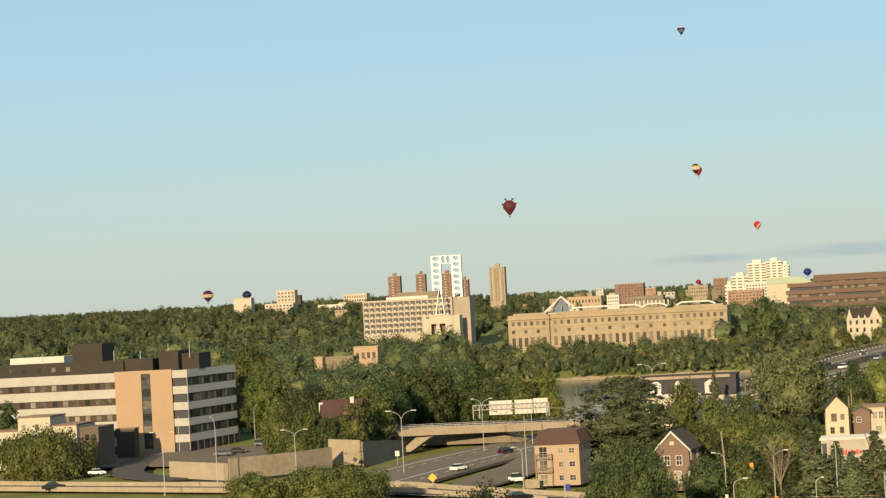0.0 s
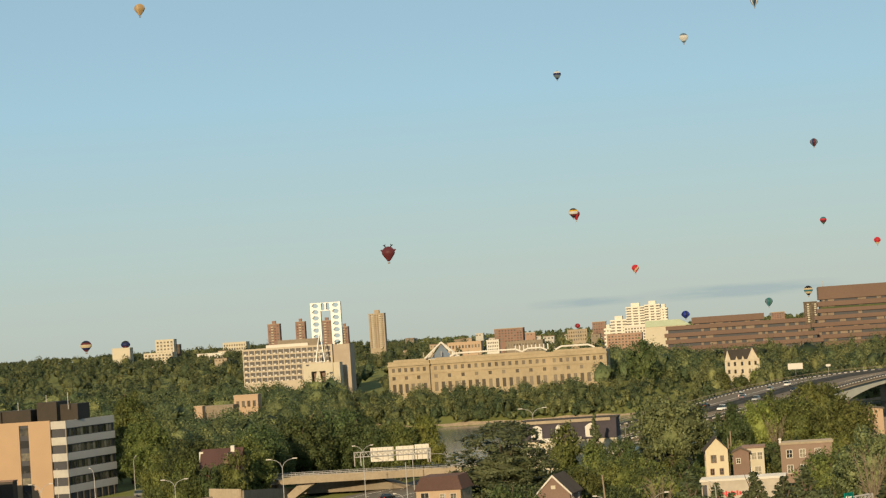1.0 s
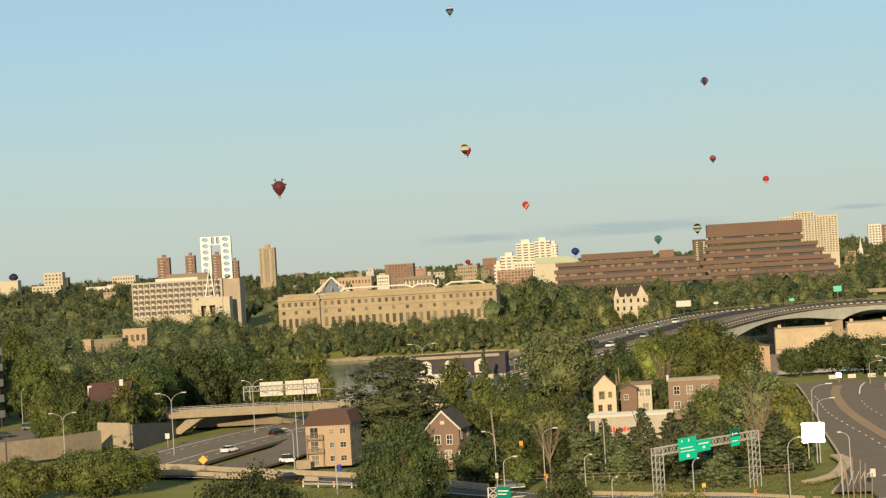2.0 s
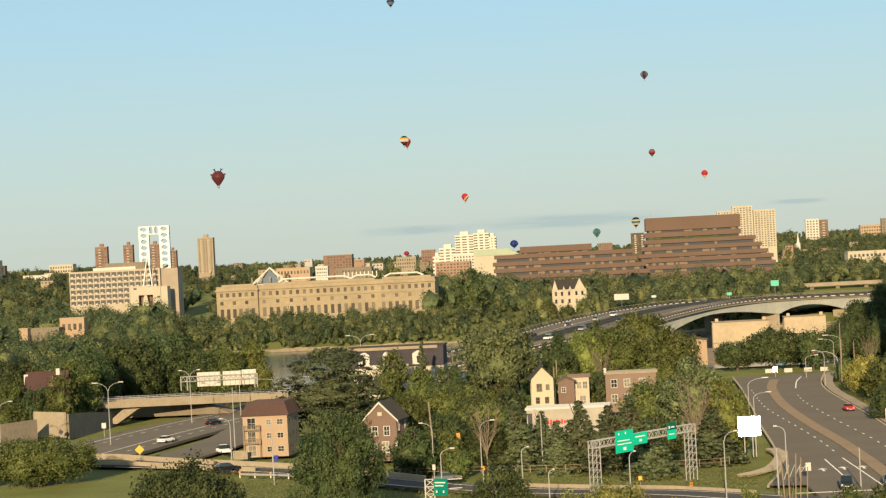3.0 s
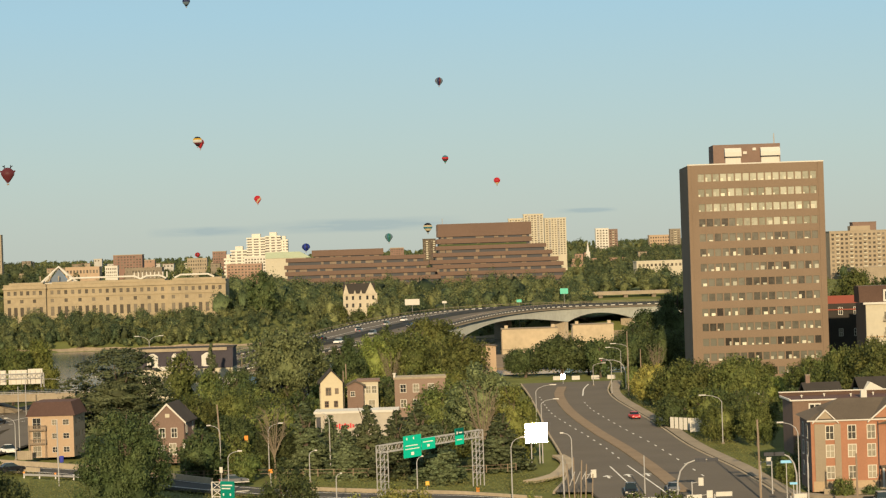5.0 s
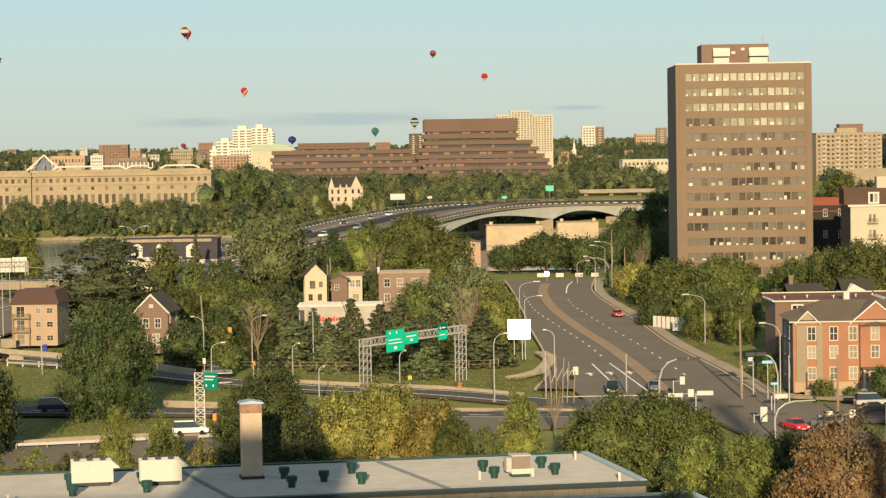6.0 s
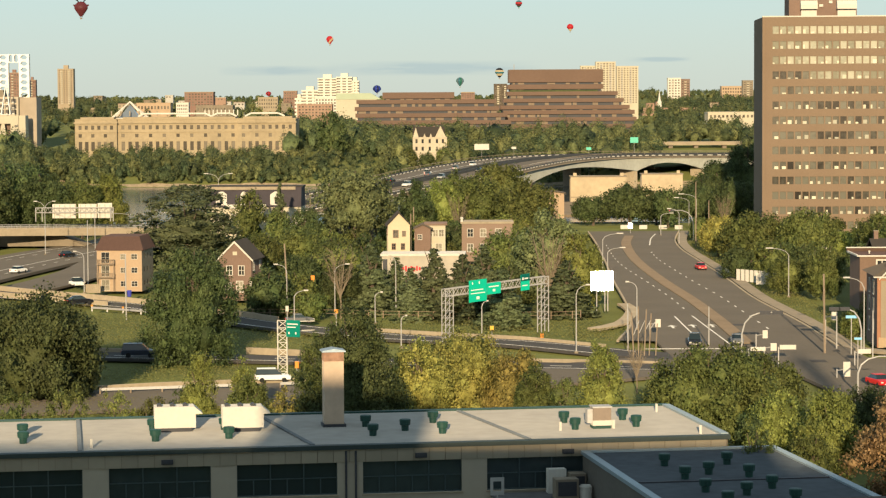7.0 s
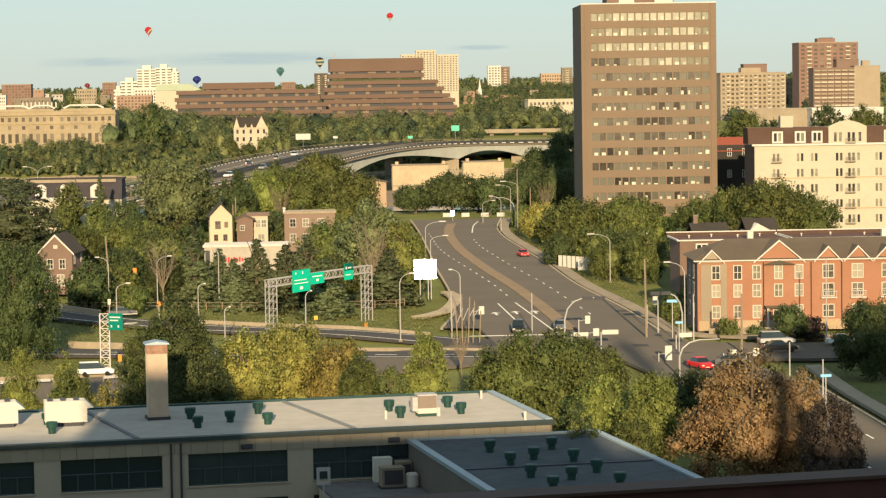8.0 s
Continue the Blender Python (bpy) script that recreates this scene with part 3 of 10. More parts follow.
tagged(part("pavement", ribbon(curve_through([(22, 392, 0), (27, 402, 0), (30.5, 425, 0), (30, 440, 0)]), 2.2, 0.14, 0.4), M_CONCRETE), "curved concrete pavement at the grass corner", "pavement", kind="structure")

slip = road("road", curve_through([(-220, 548, 0), (-141, 505, 0), (-90, 474, 0), (-55, 439, 0), (-29, 401, 0), (-9, 380, 0), (9, 370, 0), (24, 354, 0), (36, 345, 0)]), 8, "dark asphalt slip road with concrete kerbs", M_ASPHALT_DARK)
slip2 = road("road", curve_through([(-110, 372, 0), (-53, 355, 0), (-27, 349, 0), (9, 338, 0), (30, 334, 0)]), 8, "dark asphalt ramp with white edge lines", M_ASPHALT_DARK)
road("road", curve_through([(-120, 300, 0), (-42, 310, 0), (-17, 316, 0), (0, 322, 0), (20, 328, 0)]), 7, "grey asphalt ramp beside a guard rail", M_ASPHALT)

highway_line = curve_through([(-107, 500, 0), (-101.5, 545, 0), (-98, 570, 0), (-92, 605, 0), (-84, 645, 0), (-66, 692, 3), (-36, 738, 7.5), (-8, 820, 10.5), (14, 922, 12), (34, 1005, 12.5), (60, 1070, 12.4), (105, 1125, 11.4), (180, 1180, 10.2), (300, 1260, 9)])


def deck_half(p):
    """Half the width of the highway, which spreads into two roadways on the bridge."""
    return 13.0 + 6.0 * smooth(720, 880, p.y)


def deck_edge(line, k, inset=0.0):
    """The line shifted to k times the half width, less an inset."""
    return [p + (q - p) * (k * deck_half(p) - math.copysign(inset, k)) for p, q in zip(line, offset_line(line, 1.0))]


bm = bmesh.new()
prev = None
for p, q in zip(deck_edge(highway_line, -1), deck_edge(highway_line, 1)):
    ring = [bm.verts.new(v + Vector((0, 0, z))) for v, z in ((p, 0.08), (q, 0.08), (q, -0.52), (p, -0.52))]
    for i in range(4 if prev else 0):
        bm.faces.new((prev[i], prev[(i + 1) % 4], ring[(i + 1) % 4], ring[i]))
    prev = ring
bmesh.ops.recalc_face_normals(bm, faces=bm.faces[:])
highway = tagged(part("road", bm, M_ASPHALT), "wide worn highway lanes leading on to a bridge", "road", kind="structure")
for s in (-9, -5.5, 4.5, 8.5):
    marks(highway, offset_line(highway_line, s)[:40], 0.25, z_up=0.1) if s in (-9, 4.5) else marks(highway, offset_line(highway_line, s)[:26], 0.2, 3, 6, 0.1)
road("road", [Vector((-215, 640, 0)), Vector((-180, 630, 0)), Vector((-146, 622, 0))], 70, "office car park of grey asphalt", M_ASPHALT, 0.05)
road("road", curve_through([(-196, 640, 0), (-188, 600, 0), (-178, 565, 0), (-160, 540, 0)]), 8, "worn asphalt lane up to the offices", M_ASPHALT_DARK, 0.06)
road("road", curve_through([(-86, 474, 0), (-81, 505, 0), (-79, 540, 0), (-80, 580, 0)]), 12, "asphalt parking lane beside the apartment house", M_ASPHALT, 0.05)
# ---- buildings ----


def block(name, label, category, x, y, z, w, d, h, material, rot=0.0, rows=0, cols=0, group="", glass=None, margin=0.8, win=0.5, tall=0.45, roof_mat=None, frame_m=None, skip=None, joined=False):
    """A storeyed block on its own base; its front wall runs along local x."""
    ob = thing(name, label, category, pose(x, y, z, 0, 0, rot), group)
    fr, sd = [], []
    if rows:
        sh = h / (rows + 0.4)
        cw = (w - 2 * margin) / cols
        zs = [sh * (r + 0.35) for r in range(rows)]
        fr = rows_of([margin + cw * (i + 0.5 - win / 2) for i in range(cols) if not (skip and i in skip)], zs, cw * win, sh * tall)
        sc = max(1, round((d - 2 * margin) / cw))
        scw = (d - 2 * margin) / sc
        sd = rows_of([margin + scw * (i + 0.5 - win / 2) for i in range(sc)], zs, scw * win, sh * tall)
    shell(ob, w, d, h, material, (fr, sd, (), sd), (glass or M_GLASS_MID) if rows else None, roof_mat or M_CONCRETE_GREY, 0.4, frame_m, parapet=0.4, joined=joined)
    return ob


def office_tower():
    ob = thing("office_tower", "tall brown precast office tower with rows of small square windows", "office tower", pose(79.4, 640, 0, 0, 0, -2.5))
    w, d, top = 35.0, 28.0, 57.2
    xs = [2.6 + 1.925 * i for i in range(16)]
    zs = [2.75 + 3.86 * i for i in range(14)]
    ops = rows_of(xs, zs, 1.58, 1.95)
    part("wall", wall_with_openings(bmesh.new(), w, top, ops, 0.6), M_BROWN, ob)
    rb, blinds = random.Random(5), {}
    for x, z, a, b in ops:
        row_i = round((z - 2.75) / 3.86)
        # the top rows take the panes with the reflection in their colour
        g = M_GLASS_REFLECT if row_i >= 11 or (row_i == 10 and x > 11) else M_GLASS_TOWER
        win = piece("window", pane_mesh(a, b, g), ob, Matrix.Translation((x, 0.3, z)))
        k = rb.random()
        if k < 0.62 or row_i >= 11:
            bw, bh = rb.choice((0.45, 0.7, 1.0)), rb.choice((0.3, 0.45, 0.7, 1.0))
            bx = rb.choice((0.05, a - bw - 0.05))
            key = (bw, bh, bx)
            if key not in blinds:
                blinds[key] = part("blind", box(bmesh.new(), bx, bx + bw, -0.03, -0.004, 0.05, 0.05 + bh), M_BLIND, win).data
            else:
                piece("blind", blinds[key], win)
    for s in (1, 2, 3):
        m = sides(w, d)[s] @ Matrix.Translation((0.6 if s != 2 else 0, 0, 0))
        part("wall", box(bmesh.new(), 0, d - 1.2 if s != 2 else w, 0, 0.6, 0, top, m), M_BROWN, ob)
    part("core", box(bmesh.new(), 1.2, w - 1.2, 1.2, d - 1.2, 0, top - 1.2), M_DARK, ob)
    part("roof", box(bmesh.new(), 0.6, w - 0.6, 0.6, d - 0.6, top - 1.1, top - 0.6), M_ROOF, ob)
    part("roof_edge", box(bmesh.new(), -0.05, w + 0.05, -0.05, 0.5, top + 0.003, top + 0.3), M_WHITE, ob, "pale metal roof edge")
    for x in (0.9, w - 1.5):
        part("corner_rib", box(bmesh.new(), x, x + 0.5, -0.25, -0.003, 0, top), M_BROWN, ob)
    ph = part("penthouse", box(bmesh.new(), 7.2, 24.6, 5, 18, top - 0.55, top + 5.3), M_BRICK_BROWN, ob)
    for x, n in ((10.2, 4.0), (19.5, 4.7)):
        duct = part("air_duct", box(bmesh.new(), x, x + n, 3.6, 4.99, top - 0.55, top + 1.75), M_WHITE, ph, "white metal air duct")
        bm = bmesh.new()
        prism(bm, [(2.7, top + 2.1), (4.99, top + 2.1), (4.99, top + 4.3), (3.7, top + 4.3), (2.7, top + 3.2)], x - 0.15, x + n + 0.15, "x")
        bmesh.ops.recalc_face_normals(bm, faces=bm.faces[:])
        part("hood", bm, M_WHITE, duct, "projecting white metal hood")
        # dark strip added in the gap as the shade below the hood
        part("louvre", box(bmesh.new(), x + 0.1, x + n - 0.1, 3.8, 4.98, top + 1.753, top + 2.097), M_DARK, duct)
    part("antenna", rod(bmesh.new(), (23.4, 8, top + 5.3), (23.4, 8, top + 8.0), 0.2, 0.13), M_STEEL, ph)
    part("vent_cap", box(bmesh.new(), 14.9, 15.9, 4.5, 4.99, top + 2.7, top + 3.4), M_WHITE, ph)
    part("vent_cap", box(bmesh.new(), 17.4, 18.3, 4.5, 4.99, top + 3.6, top + 4.3), M_WHITE, ph)
    return ob


office_tower()


def left_office():
    ob = thing("office_building", "white-banded office building with an orange brick stair tower", "office building", pose(-290, 650, 0))
    w, h = 82.6, 22.1
    st, band = 4.36, 2.45
    bm, strips = bmesh.new(), bmesh.new()
    for i in range(5):
        box(bm, 0, w, 0, 0.7, h - st * i - band, h - st * i)
        box(strips, 0, w, 0.6, 1.2, h - st * (i + 1), h - st * i - band)
    part("wall", bm, M_OFFWHITE, ob, "white concrete floor bands")
    part("window_strip", strips, mat("umber_infill", (0.085, 0.056, 0.036), 0.8, var=0.2, fine=1.5, coarse=0.3), ob)
    for i in range(5):
        for k in range(17):
            x = 30 + k * 3.1
            if x < w - 2:
                piece("window", pane_mesh(1.35, 1.45, M_GLASS_MID), ob, Matrix.Translation((x, 0.52, h - st * (i + 1) + 0.25)))
    part("core", box(bmesh.new(), 0, w, 1.3, 36, 0, h - 0.6), M_DARK, ob)
    part("roof", box(bmesh.new(), 0, w, 1.3, 36, h - 0.55, h - 0.1), M_CONCRETE_GREY, ob)
    # stair tower in orange brick with one dark strip of windows
    stair = part("stair_tower", wall_with_openings(bmesh.new(), 16.0, h + 0.3, [(7.4, 1.0, 2.6, h - 1.6)], 0.8, Matrix.Translation((w, -1.0, 0))), mat("orange_brick", (0.44, 0.305, 0.185), 0.9, var=0.07, fine=4, coarse=0.2), ob, "smooth orange brick stair tower")
    part("glazing", box(bmesh.new(), w + 7.2, w + 10.2, -0.5, -0.3, 1, h - 0.6), M_DARK, stair)
    for k in range(6):
        piece("window", pane_mesh(2.4, 2.0, M_GLASS_MID), stair, Matrix.Translation((w + 7.5, -0.6, 2.0 + k * 3.35)))
    part("core", box(bmesh.new(), w, w + 16, 0.3, 36, 0, h - 0.3), M_DARK, stair)
    part("plinth", box(bmesh.new(), w, w + 16, -1.1, -1.003, 0, 1.2), M_CONCRETE, stair)
    # white and dark corner, then the long shaded side
    for i in range(5):
        part("corner_panel", box(bmesh.new(), w + 16.01, w + 20.2, -0.4, 0.3, h - st * i - 2.1, h - st * i), M_OFFWHITE, ob)
        part("corner_post", box(bmesh.new(), w + 19.9, w + 20.2, -0.2, 0.29, h - st * (i + 1), h - st * i - 2.103), M_CONCRETE_GREY, ob)
    part("corner_glazing", box(bmesh.new(), w + 16.01, w + 20, 0.31, 1.0, 0, h - 0.2), M_DARK, ob)
    side = pose(w + 20.2, 0, 0, 0, 0, 84)
    bm, dk = bmesh.new(), bmesh.new()
    for i in range(5):
        z1 = h - st * i
        box(bm, 0, 36, 0, 0.6, z1 - 2.0, z1, side)
        box(dk, 0, 36, 0.3, 0.9, z1 - st, z1 - 2.0, side)
    sw = part("side_wall", bm, mat("pale_grey_panel", (0.44, 0.43, 0.4), 0.8, var=0.06), ob)
    part("window_strip", dk, M_DARK, sw)
    for i in range(4):
        for k in range(15):
            piece("window", pane_mesh(1.5, 1.9, M_GLASS_MID), sw, side @ Matrix.Translation((2.2 + k * 2.15, 0.2, h - st * i - 4.15)))
    for k in range(7):
        piece("column", pane_mesh(0.7, 3.4, M_CONCRETE_GREY), sw, side @ Matrix.Translation((5 + k * 4.6, 0.02, 0)))
    # dark roof-top storeys
    dark = mat("dark_brown_cladding", (0.05, 0.04, 0.028), 0.8, var=0.15, fine=1, coarse=0.3)
    for x0, x1, y0, y1, hh in ((0, 84, 3, 20, 3.3), (69, 77.5, 5, 16, 8.2), (84, 92, 4, 16, 3.4), (93.5, 99, 5, 18, 5.2), (98, 104, 8, 20, 4.3), (-10, 55, 8, 16, 0.6)):
        part("roof_house", box(bmesh.new(), x0, x1, y0, y1, h - 0.09, h + hh), dark, ob, "dark brown roof-top plant storey")
    part("roof_house", box(bmesh.new(), 44, 60, 24, 32, h - 0.09, h + 5), M_WHITE, ob, "pale roof-top plant room")
    for x, hh in ((80.5, 5), (88, 4.6), (60, 5.2), (96, 6.2), (102, 6.5)):
        part("antenna", rod(bmesh.new(), (x, 6, h + 3), (x, 6, h + hh + 1), 0.1), M_STEEL, ob)
    for k in range(9):
        piece("window", pane_mesh(1.2, 1.2, M_GLASS_MID), ob, Matrix.Translation((34 + 4.2 * k, 2.9, h + 1)))


left_office()


def cream_annex():
    ob = thing("low_building", "low cream-rendered building with stepped flat roofs", "building", pose(-240, 600, 0))
    for x0, x1, y0, y1, hh in ((0, 27, 0, 12, 9.6), (23, 31.5, -2, 10, 13), (31.5, 38, -1, 14, 10.6)):
        n = int((x1 - x0) / 3.5)
        ops = rows_of([1.0 + 3.4 * k for k in range(n)], [hh - 3.2, hh - 6.4], 1.0, 1.5)
        facade(ob, x1 - x0, hh, ops, M_CREAM, M_GLASS_MID, pose(x0, y0, 0), 0.4, 0.2)
        part("wing", box(bmesh.new(), x0, x1, y0 + 0.45, y1, 0, hh - 0.1), M_CREAM, ob)
        part("roof_edge", box(bmesh.new(), x0 - 0.1, x1 + 0.1, y0 - 0.1, y1 + 0.1, hh + 0.003, hh + 0.35), M_BRICK_BROWN, ob)
    # shadowed end wall: its shade is painted as brown render
    part("side_wall", box(bmesh.new(), 38.01, 43, 1, 14, 0, 9.9), mat("shade_brown_render", (0.16, 0.12, 0.085), 0.9), ob)
    for k in range(2):
        piece("window", pane_mesh(1.0, 1.5, M_GLASS_MID), ob, pose(39.5 + 1.8 * k, 0.95, 6.6))
    return ob


cream_annex()
shed = thing("wall_block", "block beside the stair tower, its shade painted dark", "building", pose(-202.3, 632, 0))
# the wall colour is darkened to stand for shadow on this block
part("wall", box(bmesh.new(), 0, 5.0, 0, 4, 0, 7.5), mat("deep_shade_render", (0.075, 0.064, 0.052), 0.9), shed)
part("roof_edge", box(bmesh.new(), -0.15, 5.15, -0.15, 4.1, 7.503, 7.8), M_BRICK_BROWN, shed)
kiosk = thing("small_building", "small white shed with a grey pitched roof", "shed", pose(-163, 655, 0))
part("wall", box(bmesh.new(), 0, 9, 0, 6, 0, 2.8), M_WHITE, kiosk)
gable_roof(kiosk, 9, 6, 2.8, 1.4, 0.3, M_CONCRETE, "x")


def school():
    """The near flat-roofed building, its lower wing and the things fixed to its walls."""
    ob = thing("school_building", "low beige building with a flat grey roof and dark ribbon windows", "school", pose(-60.78, 193.42, 0, 0, 0, 9.0))
    w, d, h = 84.6, 21.6, 8.0
    ops = []
    x = 2.4
    while x < w - 12:
        ops.append((x, 4.0, 8.2, 2.75))
        x += 10.3
    ops[-1] = (ops[-1][0], 4.0, 8.2, 2.75)
    ops += [(o[0], 0.2, 8.2, 2.6) for o in ops]
    part("wall", wall_with_openings(bmesh.new(), w, h - 1.35, ops, 0.5), M_PANEL, ob)
    # ribbed band under the roof
    part("fascia_rail", box(bmesh.new(), 0, w, -0.04, 0.5, h - 1.34, h - 0.28), M_CONCRETE_GREY, ob)
    rib = part("fascia_panel", box(bmesh.new(), 0.03, 1.29, -0.1, -0.043, h - 1.34, h - 0.28), mat("fascia_panel", (0.33, 0.28, 0.2), 0.85, var=0.08, fine=1, coarse=0.3, per_object=0.06), ob, "beige fascia panel")
    for k in range(1, 64):
        piece("fascia_panel", rib.data, ob, Matrix.Translation((1.32 * k, 0, 0)))
    part("drip_edge", box(bmesh.new(), -0.2, w + 0.2, -0.3, 0.6, h - 0.275, h + 0.08), mat("dark_roof_edge", (0.035, 0.05, 0.045), 0.6, var=0.15), ob, "dark metal roof edge")
    part("roof_edge", box(bmesh.new(), -0.2, w + 0.2, d - 0.5, d + 0.2, h - 0.3, h + 0.12), M_GREEN_METAL, ob)
    part("roof_edge", box(bmesh.new(), w - 0.4, w + 0.25, 0.61, d - 0.51, h - 0.3, h + 0.16), mat("blue_grey_flashing", (0.3, 0.36, 0.38), 0.5, 0.3, var=0.1), ob)
    roof = part("roof", box(bmesh.new(), 0.01, w - 0.41, 0.61, d - 0.51, h - 0.5, h - 0.02), M_ROOF, ob, "pale grey roof membrane with stains")
    for k, kk in ((30.84, 2.37), (49.71, 3.12), (67.71, 2.05)):
        q = pose(k, 0.7, h - 0.02, 0, 0, 8 if k > 40 else 0)
        part("roof_seam", box(bmesh.new(), 0, 0.35, 0, d - 1.6, 0.004, 0.14, q), mat("seam_flashing", (0.16, 0.17, 0.17), 0.8, var=0.2), roof)
    for s, m in ((1, sides(w, d)[1]), (3, sides(w, d)[3])):
        part("wall", box(bmesh.new(), 0.51, d, 0, 0.5, 0, h - 0.31, m), M_PANEL, ob)
    part("wall", box(bmesh.new(), 0.51, w - 0.51, d - 0.5, d - 0.01, 0, h - 0.31), M_PANEL, ob)
    part("core", box(bmesh.new(), 0.8, w - 0.8, 1.6, d - 1, 0, h - 0.6), M_DARK, ob)
    for x, z, a, b in ops:
        g = piece("window", pane_mesh(a, b, M_GLASS), ob, Matrix.Translation((x, 0.32, z)))
        bm = bmesh.new()
        for i in range(7):
            t = a * i / 6
            box(bm, t - 0.05, t + 0.05, -0.12, -0.003, 0, b if i % 2 == 0 else b * 0.5)
        box(bm, 0, a, -0.12, -0.003, b - 0.09, b), box(bm, 0, a, -0.12, -0.003, 0, 0.09), box(bm, 0, a, -0.1, -0.003, b * 0.5 - 0.04, b * 0.5 + 0.04)
        part("glazing_bar", bm, mat("dull_green_bar", (0.05, 0.075, 0.075), 0.5), g)
        part("window_sill", box(bmesh.new(), -0.1, a + 0.1, -0.42, -0.33, -0.12, -0.003), M_CONCRETE, g)
    for x in (11.5, 52.5, 53.3):
        part("drainpipe", rod(bmesh.new(), (x, -0.14, 0.1), (x, -0.14, h - 0.4), 0.09), M_DARK, ob)
    for x in (16.0, 37.5, 58.2, 70.5):
        bm = box(bmesh.new(), x, x + 0.95, -0.38, -0.11, h - 1.1, h - 0.72)
        box(bm, x + 0.12, x + 0.83, -0.45, -0.381, h - 1.04, h - 0.8)
        part("wall_lamp", bm, M_DARK, ob, "dark metal wall-mounted flood light")
    return ob


school()
SCHOOL = pose(-60.78, 193.42, 0, 0, 0, 9.0)


def school_wing():
    ob = thing("low_wing", "lower flat-roofed wing with a grey membrane roof and vents", "building", SCHOOL @ pose(72.2, -31.0, 0))
    w, d, h = 16.3, 30.8, 7.0
    for s, m in enumerate(sides(w, d)):
        part("wall", box(bmesh.new(), 0.0 if s % 2 == 0 else 0.41, w if s % 2 == 0 else d - 0.41, 0, 0.4, 0, h - 0.2, m), mat("dull_brown_wall", (0.14, 0.125, 0.1), 0.9, var=0.12), ob)
        part("roof_edge", box(bmesh.new(), -0.15 if s % 2 == 0 else 0.56, (w + 0.15) if s % 2 == 0 else d - 0.56, -0.15, 0.5, h - 0.19, h + 0.12, m), mat("blue_grey_flashing", (0.3, 0.36, 0.38), 0.5, 0.3, var=0.1), ob, "dull blue-grey metal flashing")
    # dark gravel; the blue of skylight in shade is mixed into its colour
    part("roof", box(bmesh.new(), 0.45, w - 0.45, 0.45, d - 0.45, h - 0.5, h - 0.04), mat("skylit_grey_roof_gravel", (0.07, 0.08, 0.088), 0.95, var=0.2, fine=1.2, coarse=0.3), ob)
    part("roof_seam", box(bmesh.new(), 0.6, w - 0.6, 13.5, 13.8, h - 0.036, h + 0.06), M_DARK, ob)
    low = thing("low_wing", "low flat roof in the angle between two wings", "building", SCHOOL @ pose(64.6, -16, 0))
    part("wall", box(bmesh.new(), 0, 7.5, 0, 15.7, 0, 3.6), M_PANEL, low)
    part("roof", box(bmesh.new(), -0.2, 7.5, -0.2, 15.75, 3.604, 3.8), mat("dark_roof_felt", (0.13, 0.125, 0.12), 0.9, var=0.25, fine=1, coarse=0.3), low)


school_wing()


def roof_vent(x, y, z, s=1.0):
    ob = thing("roof_vent", "dark green metal mushroom vent on the flat roof", "roof vent", SCHOOL @ pose(x, y, z) @ Matrix.Diagonal((s, s, s, 1)), "roof vents")
    part("stem", lathe(bmesh.new(), [(0.3, 0.0), (0.33, 0.45)], 12), M_GREEN_METAL, ob)
    part("cap", lathe(bmesh.new(), [(0.34, 0.453), (0.45, 0.5), (0.49, 0.92), (0.44, 1.0), (0.2, 1.02)], 12), M_GREEN_METAL, ob)
    return ob


first_vent = roof_vent(26.43, 6.64, 7.98)
for x, y in ((26.32, 11.63), (37.3, 12.79), (37.28, 5.91), (43.41, 12.33), (43.41, 6.47), (55.58, 11.81), (55.48, 5.89), (58.58, 8.58), (61.69, 13.31), (61.44, 6.17), (72.92, 11.07), (72.97, 6.48), (78.37, 11.96), (78.49, 7.27)):
    copy_thing(first_vent, SCHOOL @ pose(x, y, 7.98))
for x, y in ((77.0, -8.9), (76.9, -15.9), (79.3, -13.9), (82.1, -9.0), (82.0, -15.8), (82.15, -21.6), (79.4, -24.4), (76.8, -22.4), (76.9, -28.3), (82.0, -28.1)):
    copy_thing(first_vent, SCHOOL @ pose(x, y, 6.96))


def chimney():
    ob = thing("chimney", "tall beige rendered chimney with a brick collar and metal cap", "chimney", SCHOOL @ pose(52.9, 12.96, 7.98))
    part("shaft", box(bmesh.new(), -0.85, 0.85, -0.85, 0.85, 0, 5.7), mat("peach_render", (0.55, 0.42, 0.3), 0.9, var=0.12, fine=1.5, coarse=0.4), ob)
    part("collar", box(bmesh.new(), -0.87, 0.87, -0.87, 0.87, 5.703, 6.5), mat("stained_brick", (0.34, 0.2, 0.13), 0.9, var=0.3, fine=3, coarse=1), ob, "brick collar stained with soot")
    bm = bmesh.new()
    prism(bm, [(-1.05, 6.503), (1.05, 6.503), (1.0, 6.62), (0, 6.8), (-1.0, 6.62)], -1.05, 1.05, "y")
    part("cap", bm, mat("zinc_cap", (0.3, 0.36, 0.4), 0.5, 0.5, var=0.15), ob, "grey metal cap")
    part("flashing", box(bmesh.new(), -1.0, 1.0, -1.0, 1.0, 0.004, 0.25), M_DARK, ob)


chimney()


